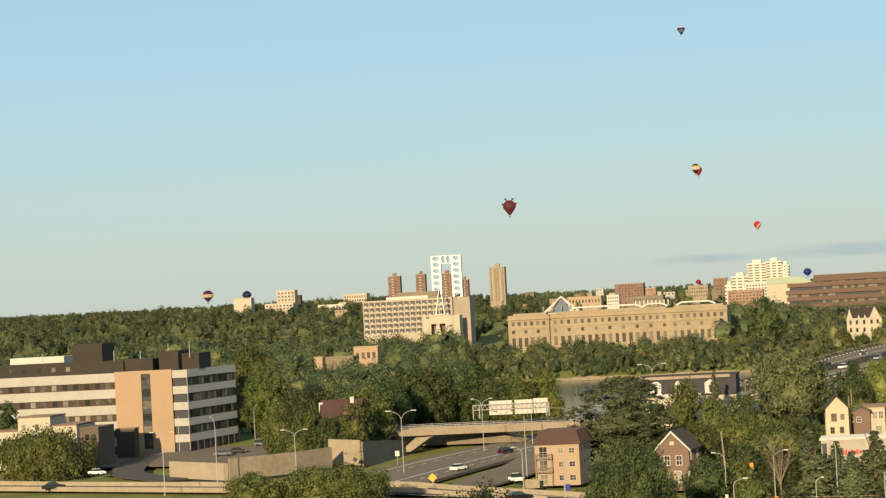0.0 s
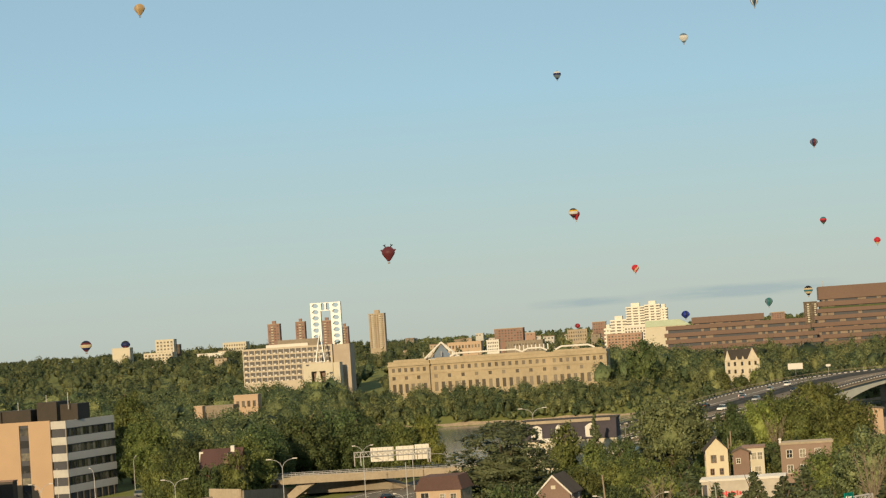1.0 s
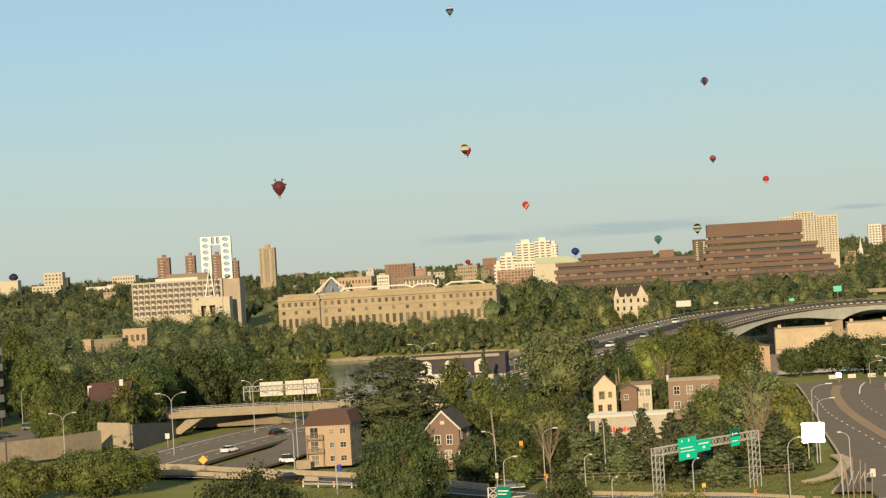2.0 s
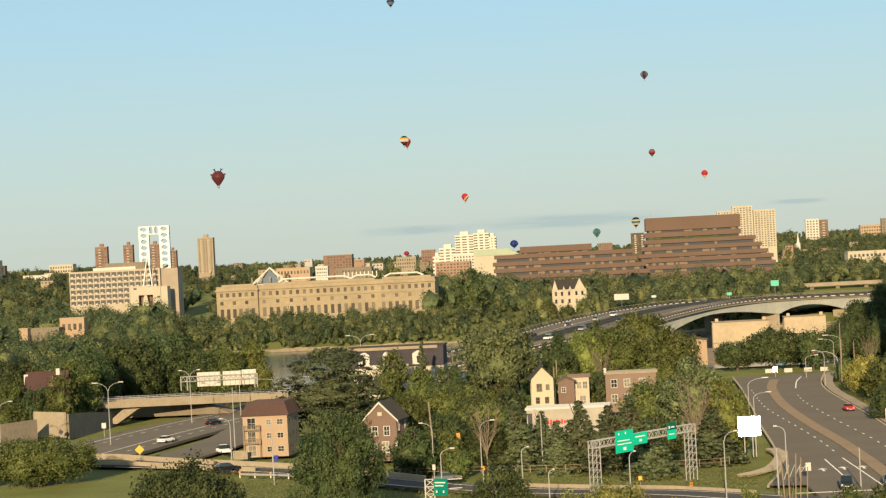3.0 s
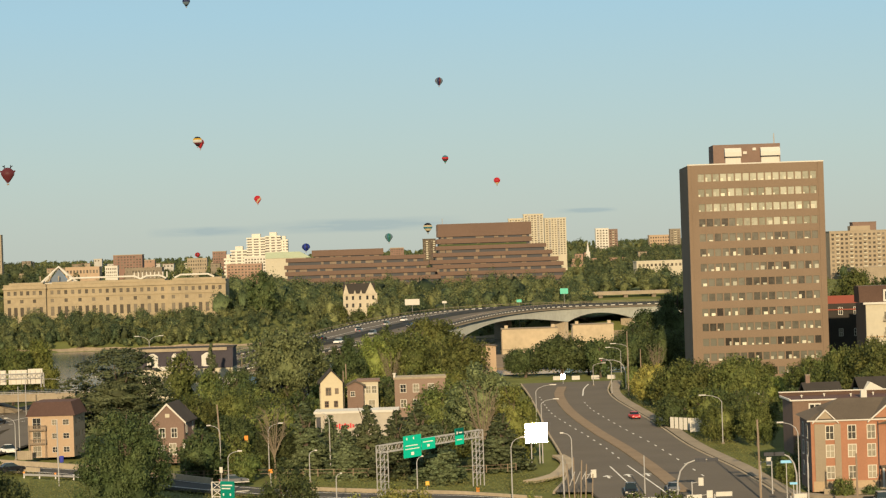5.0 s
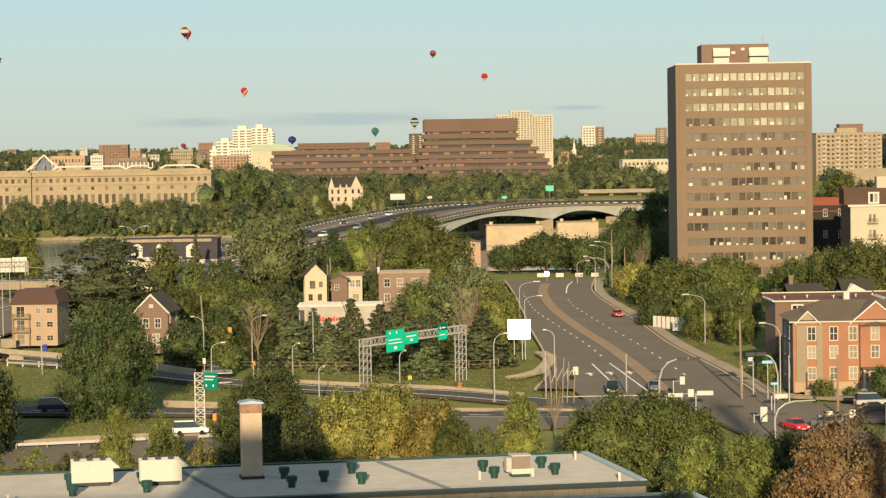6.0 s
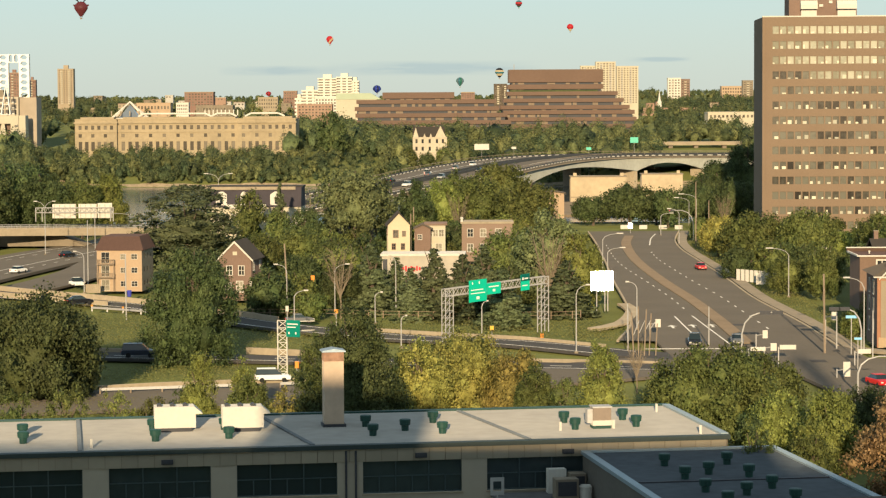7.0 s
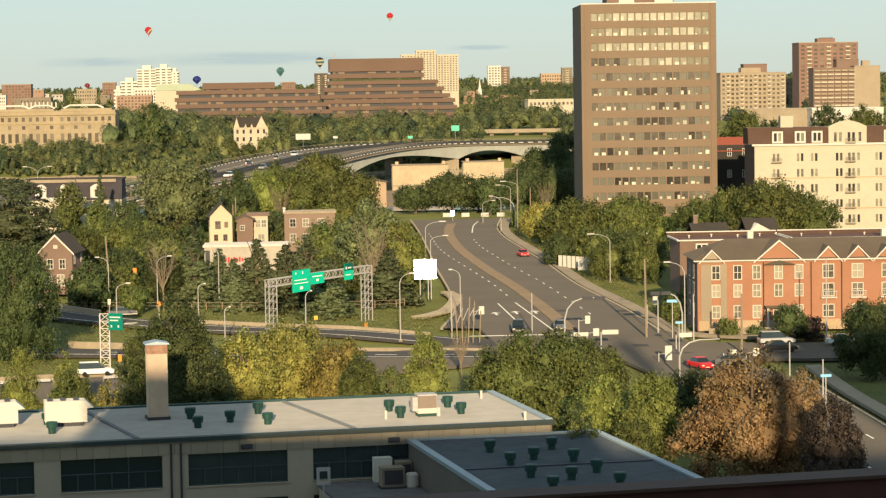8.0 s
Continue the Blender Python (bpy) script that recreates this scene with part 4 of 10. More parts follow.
def roof_unit(x, y):
    """A big white ventilation cowl with its mouth to one side."""
    ob = thing("roof_ventilator", "white sheet-metal roof ventilator box with a pointed hood", "ventilator", SCHOOL @ pose(x, y, 7.98), "roof ventilators")
    bm = bmesh.new()
    prism(bm, [(-1.75, 0.35), (1.75, 0.35), (1.75, 1.5), (2.35, 1.55), (1.65, 2.15), (-1.75, 2.15)], -1.1, 1.1, "y")
    bmesh.ops.recalc_face_normals(bm, faces=bm.faces[:])
    part("housing", bm, M_WHITE, ob)
    for k in (-1.3, -0.2, 0.9):
        part("lifting_lug", rod(bmesh.new(), (k, -0.6, 2.153), (k, 0.4, 2.153), 0.22, n=10), M_DARK, ob)
    part("base", box(bmesh.new(), -1.5, 1.4, -0.9, 0.9, 0, 0.347), M_DARK, ob)


roof_unit(39.18, 12.46), roof_unit(44.91, 11.47)


def air_unit():
    ob = thing("air_handler", "tan rooftop air-conditioning unit on a pale frame", "air conditioner", SCHOOL @ pose(75.33, 7.14, 7.98) @ Matrix.Diagonal((0.78, 0.78, 0.8, 1)))
    part("cabinet", box(bmesh.new(), -1.0, 1.0, -0.9, 0.9, 0.9, 2.25), mat("tan_metal", (0.26, 0.2, 0.15), 0.6, var=0.1), ob)
    part("lid", box(bmesh.new(), -1.1, 1.1, -1.0, 1.0, 2.253, 2.4), M_STEEL, ob)
    part("frame", box(bmesh.new(), -1.05, 1.05, -0.95, 0.95, 0.35, 0.897), M_WHITE, ob)
    part("base", box(bmesh.new(), -1.0, 1.0, -0.8, 0.8, 0, 0.347), M_GREEN_METAL, ob)
    part("duct", box(bmesh.new(), -1.6, -1.01, -0.6, 0.6, 0.6, 2.1), M_STEEL, ob)
    part("pipe", rod(bmesh.new(), (1.3, -0.7, 0), (1.3, -0.7, 0.9), 0.18), M_WHITE, ob)


air_unit()
for x, y in ((82.61, 16.81), (71.59, 6.01), (82.71, 1.61), (31.98, 2.82)):
    pp = thing("vent_pipe", "short white plastic vent pipe on the roof", "pipe", SCHOOL @ pose(x, y, 7.97), "roof pipes")
    part("pipe", rod(bmesh.new(), (0, 0, 0), (0, 0, 0.75), 0.11), M_WHITE, pp)


def condenser(x, y, s):
    ob = thing("condenser_unit", "grey box-shaped cooling unit on the low roof", "air conditioner", SCHOOL @ pose(x, y, 3.8), "cooling units")
    part("cabinet", box(bmesh.new(), -s, s, -0.7, 0.7, 0.15, 1.7), M_CONCRETE_GREY, ob)
    part("base", box(bmesh.new(), -s - 0.1, s + 0.1, -0.8, 0.8, 0, 0.147), M_DARK, ob)
    part("grille", box(bmesh.new(), -s * 0.8, s * 0.8, -0.76, -0.703, 0.35, 1.5), M_DARK, ob)


condenser(69.9, -4.4, 0.95), condenser(71.4, -1.6, 0.65)
tk = thing("white_tank", "white cylinder tank with a dark lid on the low roof", "tank", SCHOOL @ pose(71.5, -4.6, 3.8))
part("tank", lathe(bmesh.new(), [(0.5, 0), (0.55, 0.1), (0.55, 1.0), (0.4, 1.15)], 14), M_WHITE, tk)
bx_ = thing("metal_cabinet", "pale upright metal cabinet against the wall", "cabinet", SCHOOL @ pose(69.8, -1.0, 3.8))
part("cabinet", box(bmesh.new(), -0.75, 0.75, -0.5, 0.5, 0, 2.0), M_WHITE, bx_)
sp = thing("sign_post", "small grey square sign on a steel post", "sign", SCHOOL @ pose(63.6, -8.2, 0))
part("post", rod(bmesh.new(), (0, 0, 0), (0, 0, 4.9), 0.07), M_STEEL, sp)
bm = bmesh.new()
for a in ((-0.55, -0.33, 0, 1.4), (0.33, 0.55, 0, 1.4), (-0.33, 0.33, 0, 0.3), (-0.33, 0.33, 1.1, 1.4)):
    box(bm, a[0], a[1], -0.05, 0.05, 4.9 + a[2], 4.9 + a[3])
part("panel", bm, M_STEEL, sp)


def hotel_block():
    """The hotel from which one looks: it throws the long shade on the near roofs."""
    ob = thing("brick_hotel", "dark brown brick hotel with a raised roof storey", "hotel")
    part("wall", box(bmesh.new(), -46, 18, -20, -1.2, 0, 42.2), M_BRICK_BROWN, ob)
    part("wall", box(bmesh.new(), 18.003, 53, -20, -1.2, 0, 39.7), M_BRICK_BROWN, ob)
    part("wall", box(bmesh.new(), 53.003, 82, -20, -1.2, 0, 56.3), M_BRICK_BROWN, ob)
    part("penthouse", box(bmesh.new(), -24.5, -11, -14, -3, 42.204, 48.4), M_BRICK_BROWN, ob)
    part("chimney_stack", box(bmesh.new(), 33.6, 35.6, -9, -7, 39.704, 59.5), M_BRICK_BROWN, ob)
    wing = thing("brick_wing", "red-brown brick wing with a thin metal roof edge", "building", pose(2.3, 26.5, 0, 0, 0, 11))
    part("wall", box(bmesh.new(), -6, 40, 0, 0.4, 0, 31.56), mat("maroon_brick", (0.1, 0.042, 0.032), 0.9, var=0.2, fine=3), wing)
    part("roof", box(bmesh.new(), -5.9, 40, -24, -0.003, 0, 30.9), M_ROOF, wing)
    part("coping", box(bmesh.new(), -6.05, 40, -0.06, 0.45, 31.563, 31.6), mat("dull_brown_coping", (0.09, 0.055, 0.04), 0.8, var=0.15), wing)


hotel_block()


def townhouses():
    ob = thing("townhouse_row", "three-storey red brick townhouse row with grey shingled gables", "townhouse", pose(61.3, 359.5, 0, 0, 0, -2.5))
    w, d, e = 44.0, 13.0, 10.2
    xs = (2.2, 5.4, 8.2, 11.4, 14.4, 18.5, 22.8, 27.2, 31.6, 36.0, 40.2)
    ops = []
    for x in xs:
        for z in (1.9, 5.0, 7.6):
            if x == 11.4 and z == 1.9:
                continue
            tallw = 2.1 if z > 7 else 1.9
            ops.append((x, z, 1.05 if x < 17 else 1.5, tallw - 0.2))
    ops += [(5.0, 0.3, 1.8, 0.8), (7.9, 0.3, 2.0, 0.8), (14.2, 0.3, 1.6, 0.8)]
    door = (11.2, 0.4, 1.5, 2.5)
    facade(ob, w, e, ops + [door], M_BRICK, M_GLASS_PALE, None, 0.4, 0.18, mat("white_frame", (0.6, 0.55, 0.44), 0.6, var=0.05), mull=1, rails=1, ft=0.12)
    for s in (1, 3):
        m = sides(w, d)[s] @ Matrix.Translation((0.41, 0, 0))
        facade(ob, d - 0.42, e, rows_of([3.0, 7.5], [1.9, 5.0, 7.6], 1.4, 1.9) if s == 3 else [], M_BRICK_BROWN, M_GLASS_MID, m, 0.4, 0.18, M_WHITE)
    part("core", box(bmesh.new(), 0.9, w - 0.9, 0.9, d, 0, e - 0.1), M_DARK, ob)
    part("plinth", box(bmesh.new(), 0.2, w, -0.12, -0.003, 0, 1.5), mat("tan_stone_base", (0.45, 0.33, 0.2), 0.9, var=0.12), ob, "tan stone base course")
    part("corner_bay", box(bmesh.new(), 0.5, 2.05, -0.2, -0.003, 1.51, e - 0.4), mat("grey_buff_brick", (0.33, 0.265, 0.18), 0.9, var=0.1, fine=4), ob, "buff brick corner bay")
    part("corner_bay", box(bmesh.new(), 3.4, 4.3, -0.2, -0.003, 1.51, e - 0.4), mat("grey_buff_brick", (0.33, 0.265, 0.18), 0.9, var=0.1, fine=4), ob, "buff brick corner bay")
    part("eaves_board", box(bmesh.new(), -0.6, w + 0.4, -0.6, -0.21, e + 0.02, e + 0.2), M_WHITE, ob, "white eaves board")
    bm = bmesh.new()
    rise, back = 2.9, d / 2
    vs = [bm.verts.new(v) for v in ((-0.6, -0.6, e + 0.26), (w + 0.5, -0.6, e + 0.26), (w + 0.5, d + 0.6, e + 0.26), (-0.6, d + 0.6, e + 0.26), (5.0, back, e + rise), (w - 5.0, back, e + rise))]
    for f in ((0, 1, 5, 4), (1, 2, 5), (2, 3, 4, 5), (3, 0, 4), (3, 2, 1, 0)):
        bm.faces.new([vs[i] for i in f])
    part("roof", bm, M_SHINGLE, ob, "brown-grey shingled hip roof")
    for gx, gw, gr_ in ((2.1, 3.0, 1.5), (12.0, 6.8, 2.8), (19.2, 3.4, 1.8), (23.6, 3.4, 1.8), (27.9, 3.4, 1.8), (32.3, 3.4, 1.8), (36.7, 3.4, 1.8), (41.0, 3.4, 1.8)):
        bm = bmesh.new()
        prism(bm, [(gx - gw / 2, e - 0.2), (gx + gw / 2, e - 0.2), (gx, e + gr_)], -0.25, 5.0, "y")
        g = part("gable", bm, M_BRICK if gx > 3 else M_TAN, ob)
        bm = bmesh.new()
        for sgn in (-1, 1):
            prism(bm, [(gx, e + gr_ + 0.02), (gx + sgn * (gw / 2 + 0.4), e - 0.36), (gx + sgn * (gw / 2 + 0.4), e - 0.14), (gx, e + gr_ + 0.28)], -0.55, -0.255, "y")
        bmesh.ops.recalc_face_normals(bm, faces=bm.faces[:])
        part("bargeboard", bm, M_WHITE, g, "white gable boards")
        bm = bmesh.new()
        for sgn in (-1, 1):
            prism(bm, [(gx, e + gr_ + 0.1), (gx + sgn * (gw / 2 + 0.35), e - 0.3), (gx + sgn * (gw / 2 + 0.35), e - 0.14), (gx, e + gr_ + 0.3)], -0.25, 6.0, "y")
        bmesh.ops.recalc_face_normals(bm, faces=bm.faces[:])
        part("gable_roof", bm, M_SHINGLE, g)
    # porch and entrance
    bm = bmesh.new()
    prism(bm, [(9.6, 9.65), (14.4, 9.65), (12.0, 10.3)], -0.9, -0.26, "y")
    part("canopy", bm, M_SHINGLE, ob)
    part("porch_roof", box(bmesh.new(), 9.8, 14.2, -1.6, -0.13, 3.3, 3.6), M_SHINGLE, ob)
    for x in (10.0, 13.7):
        part("porch_post", box(bmesh.new(), x, x + 0.3, -1.5, -1.2, 0, 3.297), M_WHITE, ob)
    for x in (18.3, 22.6, 27.0, 31.4):
        part("balcony", box(bmesh.new(), x - 0.2, x + 2.1, -0.9, -0.13, 4.6, 4.75), M_WHITE, ob)
        bm = bmesh.new()
        for i in range(9):
            box(bm, x - 0.18 + i * 0.27, x - 0.13 + i * 0.27, -0.9, -0.86, 4.753, 5.6)
        box(bm, x - 0.2, x + 2.1, -0.92, -0.84, 5.603, 5.67)
        part("railing", bm, M_WHITE, ob)
    for x in (9.7, 16.7, 21.2):
        part("downpipe", rod(bmesh.new(), (x, -0.22, 0.2), (x, -0.22, e - 0.2), 0.07), M_DARK, ob)


townhouses()


def flat_roof_row(x, w, label):
    ob = thing("townhouse_row", label, "townhouse", pose(x, 424, 0, 0, 0, -1))
    h = 9.2
    ops = rows_of([3.0 + 5.5 * k for k in range(int(w / 5.5))], [4.6, 6.9], 1.6, 1.6)
    facade(ob, w, h, ops, mat("umber_brick", (0.2, 0.13, 0.09), 0.9, var=0.15), M_GLASS_MID, None, 0.4, 0.18, M_WHITE, ft=0.25)
    part("core", box(bmesh.new(), 0, w, 0.45, 12, 0, h - 0.01), M_BRICK_BROWN, ob)
    part("roof", box(bmesh.new(), -0.19, w + 0.19, 0.303, 12.4, h + 0.003, h + 0.16), mat("red_brown_roof", (0.10, 0.055, 0.042), 0.9, var=0.2, fine=2, coarse=0.3), ob, "dark red-brown flat roof")
    part("parapet", box(bmesh.new(), -0.5, w + 0.5, -0.4, 0.3, h + 0.003, h + 0.22), M_WHITE, ob, "thin white roof edge")
    for x0 in (-0.5, w + 0.2):
        part("parapet", box(bmesh.new(), x0, x0 + 0.3, 0.303, 12.4, h + 0.003, h + 0.3), M_WHITE, ob, "thin white roof edge")
    up = part("upstand", box(bmesh.new(), -0.5, w + 0.5, 12.403, 12.8, h, h + 0.75), M_MANSARD, ob)
    part("rim", box(bmesh.new(), -0.6, w + 0.6, 12.3, 12.9, h + 0.753, h + 0.92), M_WHITE, up, "thin white roof edge")
    for k in range(4):
        part("vent_pipe", lathe(bmesh.new(), [(0.1, 0), (0.1, 0.3), (0.2, 0.34), (0.16, 0.5), (0.02, 0.52)], 8), M_WHITE, ob).matrix_local = Matrix.Translation((2.5 + w * k / 4.3, 6 + 2.2 * (k % 2), h + 0.16))
    part("chimney", box(bmesh.new(), w * 0.65, w * 0.65 + 1.0, 1, 2, h + 0.163, h + 1.4), M_WHITE, ob)


flat_roof_row(69.3, 18.4, "umber brick terrace with a flat red-brown roof")
flat_roof_row(89.2, 24.0, "umber brick terrace with pale parapets")


def white_hotel():
    ob = thing("apartment_hotel", "cream five-storey hotel with a brown mansard top floor", "hotel", pose(117.6, 604.8, -4.32, 0, 0, -3) @ Matrix.Diagonal((1.12, 1.12, 1.12, 1)))
    w, d = 62.0, 16.0
    cor = 22.5
    xs = (4.0, 4.9, 9.3, 10.2, 12.4, 13.3, 17.9, 18.8, 20.6, 21.5, 22.6, 26.6, 27.5, 29.6, 30.5)
    ops = [(x, z, 0.55, 1.7) for x in xs for z in (2.0, 5.4, 8.8, 12.2, 15.6, 19.0)]
    ops += [(x + 30, z, 0.55, 1.7) for x in xs if x + 31 < w for z in (2.0, 5.4, 8.8, 12.2, 15.6, 19.0)]
    facade(ob, w, cor, ops, M_CREAM, M_GLASS_MID, None, 0.4, 0.18)
    part("side_wall", box(bmesh.new(), 0, 0.5, 0.41, d, 0, cor), M_DARK, ob)
    for z in (8.4, 15.2):
        part("string_course", box(bmesh.new(), -0.1, w, -0.12, -0.003, z, z + 0.25), mat("buff_trim", (0.5, 0.36, 0.22), 0.8), ob)
    part("cornice", box(bmesh.new(), -0.6, w, -0.6, -0.003, cor - 0.1, cor + 0.35), M_WHITE, ob)
    part("core", box(bmesh.new(), 0.51, w, 0.45, d, 0, cor - 0.01), M_CREAM, ob)
    for x0, x1 in ((0, 16.2), (24.6, 46), (54, 62)):
        bm = bmesh.new()
        prism(bm, [(-0.4, cor + 0.353), (8, cor + 0.353), (8, 26.4), (0.7, 26.4)], x0 - (1.4 if x0 == 0 else 0), x1, "x")
        m_ = part("mansard", bm, M_MANSARD, ob, "brown shingled mansard floor")
        k = x0 + 3.8
        while k < x1 - 1.5:
            q = part("dormer", wall_with_openings(bmesh.new(), 2.4, 2.6, [(0.4, 0.4, 0.65, 1.8), (1.35, 0.4, 0.65, 1.8)], 0.5, pose(k, -0.5, cor + 0.5)), M_WHITE, m_, "white dormer window")
            for a in (0.4, 1.35):
                piece("window", pane_mesh(0.65, 1.8, M_GLASS_MID), m_, pose(k + a, -0.3, cor + 0.9))
            k += 3.7 if k > x0 + 4 else 5.0
    for x0 in (16.21, 46.01):
        wpt = 8.38
        bm = wall_with_openings(bmesh.new(), wpt, 26.5, rows_of([1.2, 2.3, 4.2, 5.2, 6.6], [23.2], 0.6, 2.0), 0.5, pose(x0, -0.5, 0), cor)
        arc = [(x0 + wpt * k / 10, 26.503 + 1.3 * math.sin(math.pi * k / 10)) for k in range(11)]
        prism(bm, arc, -0.5, 0, "y")
        pav = part("pavilion", bm, M_CREAM, ob, "cream centre bay with a curved top")
        for a in (1.2, 2.3, 4.2, 5.2, 6.6):
            piece("window", pane_mesh(0.6, 2.0, M_GLASS_MID), pav, pose(x0 + a, -0.3, 23.2))
    for x in (4.0, 20.2, 34.0, 50.2):
        for z in (5.2, 8.6, 12.0, 15.4, 18.8, 22.9):
            if z > 22 and x in (4.0, 34.0):
                continue
            bm = box(bmesh.new(), x - 0.3, x + 1.9, -1.1, -0.62 if z > 22 else -0.13, z - 0.15, z)
            for i in range(8):
                box(bm, x - 0.28 + i * 0.3, x - 0.22 + i * 0.3, -1.1, -1.05, z + 0.003, z + 0.9)
            box(bm, x - 0.3, x + 1.9, -1.12, -1.03, z + 0.903, z + 0.97)
            part("balcony", bm, M_CONCRETE_GREY, ob)
    part("chimney", box(bmesh.new(), 6.2, 9.0, 3, 6, 26.403, 28.9), M_CREAM, ob)
    part("roof", box(bmesh.new(), 0, w, 7.9, d, 24, 26.3), M_CONCRETE_GREY, ob)


white_hotel()
rr = thing("old_house", "building with shade-dark walls and a red metal roof", "house", pose(121.32, 680, 0))
# near-black wall colour holds the shade that the hotel throws here
facade(rr, 10.5, 19.4, rows_of([3.4, 7.6], [10.5, 16.4], 1.0, 1.9), M_SHINGLE_DARK, M_GLASS_MID, None, 0.4, 0.15, M_WHITE)
part("core", box(bmesh.new(), 0, 10.5, 0.45, 9, 0, 19.3), M_SHINGLE_DARK, rr)
bm = bmesh.new()
prism(bm, [(-0.4, 17.6), (5, 21.5), (9.4, 17.6), (5, 17.55)], -0.2, 10.7, "x")
part("roof", bm, mat("red_metal_roof", (0.27, 0.075, 0.045), 0.6, var=0.08), rr, "red sheet-metal roof")


def house(name, label, x, y, w, d, eave, rise, wall_m, roof_m, rot=0.0, wins=(), ridge="y", trim=None, z=0.0, chimney_at=None, frame_m=None):
    """A pitched-roof house; wins: openings on the front."""
    ob = thing(name, label, "house", pose(x, y, z, 0, 0, rot))
    facade(ob, w, eave, wins, wall_m, M_GLASS_MID, None, 0.3, 0.14, frame_m or M_WHITE, ft=0.12)
    for s in (1, 3):
        m = sides(w, d)[s] @ Matrix.Translation((0.31, 0, 0))
        facade(ob, d - 0.62, eave, rows_of([1.5, d - 3.2], [max(0.9, eave - 2.2)], 1.0, 1.4), wall_m, M_GLASS_MID, m, 0.3, 0.14, frame_m or M_WHITE)
    part("wall", box(bmesh.new(), 0, w, d - 0.3, d, 0, eave), wall_m, ob)
    if ridge == "y":
        for y0 in (0.0, d - 0.3):
            part("gable", prism(bmesh.new(), [(0.01, eave + 0.003), (w - 0.01, eave + 0.003), (w / 2, eave + rise - 0.05)], y0, y0 + 0.29, "y"), wall_m, ob)
    gable_roof(ob, w, d, eave + 0.02, rise, 0.45, roof_m, ridge, 0.22, trim)
    part("core", box(bmesh.new(), 0.6, w - 0.6, 0.8, d - 0.6, 0, eave - 0.2), M_DARK, ob)
    if chimney_at:
        cx, cy = chimney_at
        ch = part("chimney", box(bmesh.new(), cx, cx + 0.8, cy, cy + 0.8, eave, eave + rise + 1.6), M_BRICK_BROWN, ob)
        part("chimney_cap", box(bmesh.new(), cx - 0.08, cx + 0.88, cy - 0.08, cy + 0.88, eave + rise + 1.603, eave + rise + 1.8), M_CONCRETE_GREY, ch)
    return ob


gh = house("brick_house", "brown brick house with a steep dark gable roof", -42.94, 452.5, 6.0, 11, 7.6, 3.0, M_BRICK_BROWN, M_SHINGLE_DARK, -6, [(1.5, 4.7, 0.95, 1.6), (3.7, 4.7, 0.95, 1.6), (3.3, 1.6, 1.1, 1.9), (1.3, 1.6, 0.9, 1.6)], trim=M_WHITE)
part("attic_window", box(bmesh.new(), 2.6, 3.4, -0.06, -0.003, 8.3, 8.95), M_CREAM, gh)
house("yellow_house", "pale yellow narrow house with a steep gable", -14.36, 540, 4.8, 10, 9.3, 2.5, mat("pale_yellow_clapboard", (0.58, 0.5, 0.34), 0.8, var=0.06, fine=2), M_SHINGLE_DARK, 3, [(1.2, 6.6, 1.0, 1.5), (3.2, 6.9, 0.6, 1.0), (0.9, 4.0, 0.7, 1.2), (2.9, 4.0, 0.7, 1.2)], frame_m=M_BRICK_BROWN)
house("brown_house", "dark brown shed-roofed house behind the yellow one", -8.78, 552, 3.6, 8, 7.8, 0.8, M_BRICK_BROWN, M_SHINGLE, 0, [(0.8, 5.5, 0.8, 1.0)])
ch_ = thing("cream_house", "cream house with a glazed upper porch and flat brown roof", "house", pose(-6.32, 556, 0))
facade(ch_, 4.4, 8.4, [(0.4, 5.9, 1.0, 1.5), (1.7, 5.9, 1.0, 1.5), (3.0, 5.9, 1.0, 1.5), (0.5, 2.8, 0.8, 1.4), (2.2, 2.0, 1.4, 2.3)], M_CREAM, M_GLASS_MID, None, 0.3, 0.14, M_WHITE, ft=0.1)
part("core", box(bmesh.new(), 0, 4.4, 0.35, 9, 0, 8.3), M_CREAM, ch_)
part("roof", box(bmesh.new(), -0.4, 4.8, -0.4, 9.2, 8.403, 8.8), M_BRICK_BROWN, ch_)
gf = thing("flat_house", "grey-brown brick house with a flat pale roof edge", "house", pose(1.78, 560, 0))
M_GREYBROWN = mat("grey_brown_brick", (0.27, 0.19, 0.14), 0.9, var=0.12, fine=4)
facade(gf, 11.4, 8.5, [(1.3, 5.6, 1.2, 1.7), (4.2, 5.6, 1.2, 1.7), (7.6, 5.6, 1.2, 1.7), (1.3, 2.2, 1.2, 1.7), (4.2, 2.2, 1.2, 1.7)], M_GREYBROWN, M_GLASS_MID, None, 0.3, 0.14, M_WHITE)
part("core", box(bmesh.new(), 0, 11.4, 0.35, 9, 0, 8.4), M_GREYBROWN, gf)
part("roof", box(bmesh.new(), -0.3, 11.7, -0.3, 9.3, 8.503, 8.95), M_CONCRETE, gf)
part("roof_vent", lathe(bmesh.new(), [(0.25, 8.953), (0.25, 9.6), (0.4, 9.7), (0.3, 10.0)], 10), M_WHITE, gf)
wl_ = thing("workshop", "low white flat-roofed workshop with red paint scrawls", "building", pose(-14.55, 500, 0, 0, 0, -1.5))
part("wall", box(bmesh.new(), 0, 16.5, 0, 9, 0, 5.0), mat("dull_white_render", (0.45, 0.4, 0.32), 0.85, var=0.1, fine=1, coarse=0.3), wl_)
part("roof_edge", box(bmesh.new(), -0.3, 16.8, -0.3, 9.3, 5.003, 5.45), M_WHITE, wl_)
part("door", box(bmesh.new(), 0.2, 1.1, -0.06, -0.003, 0, 4.4), M_DARK, wl_)
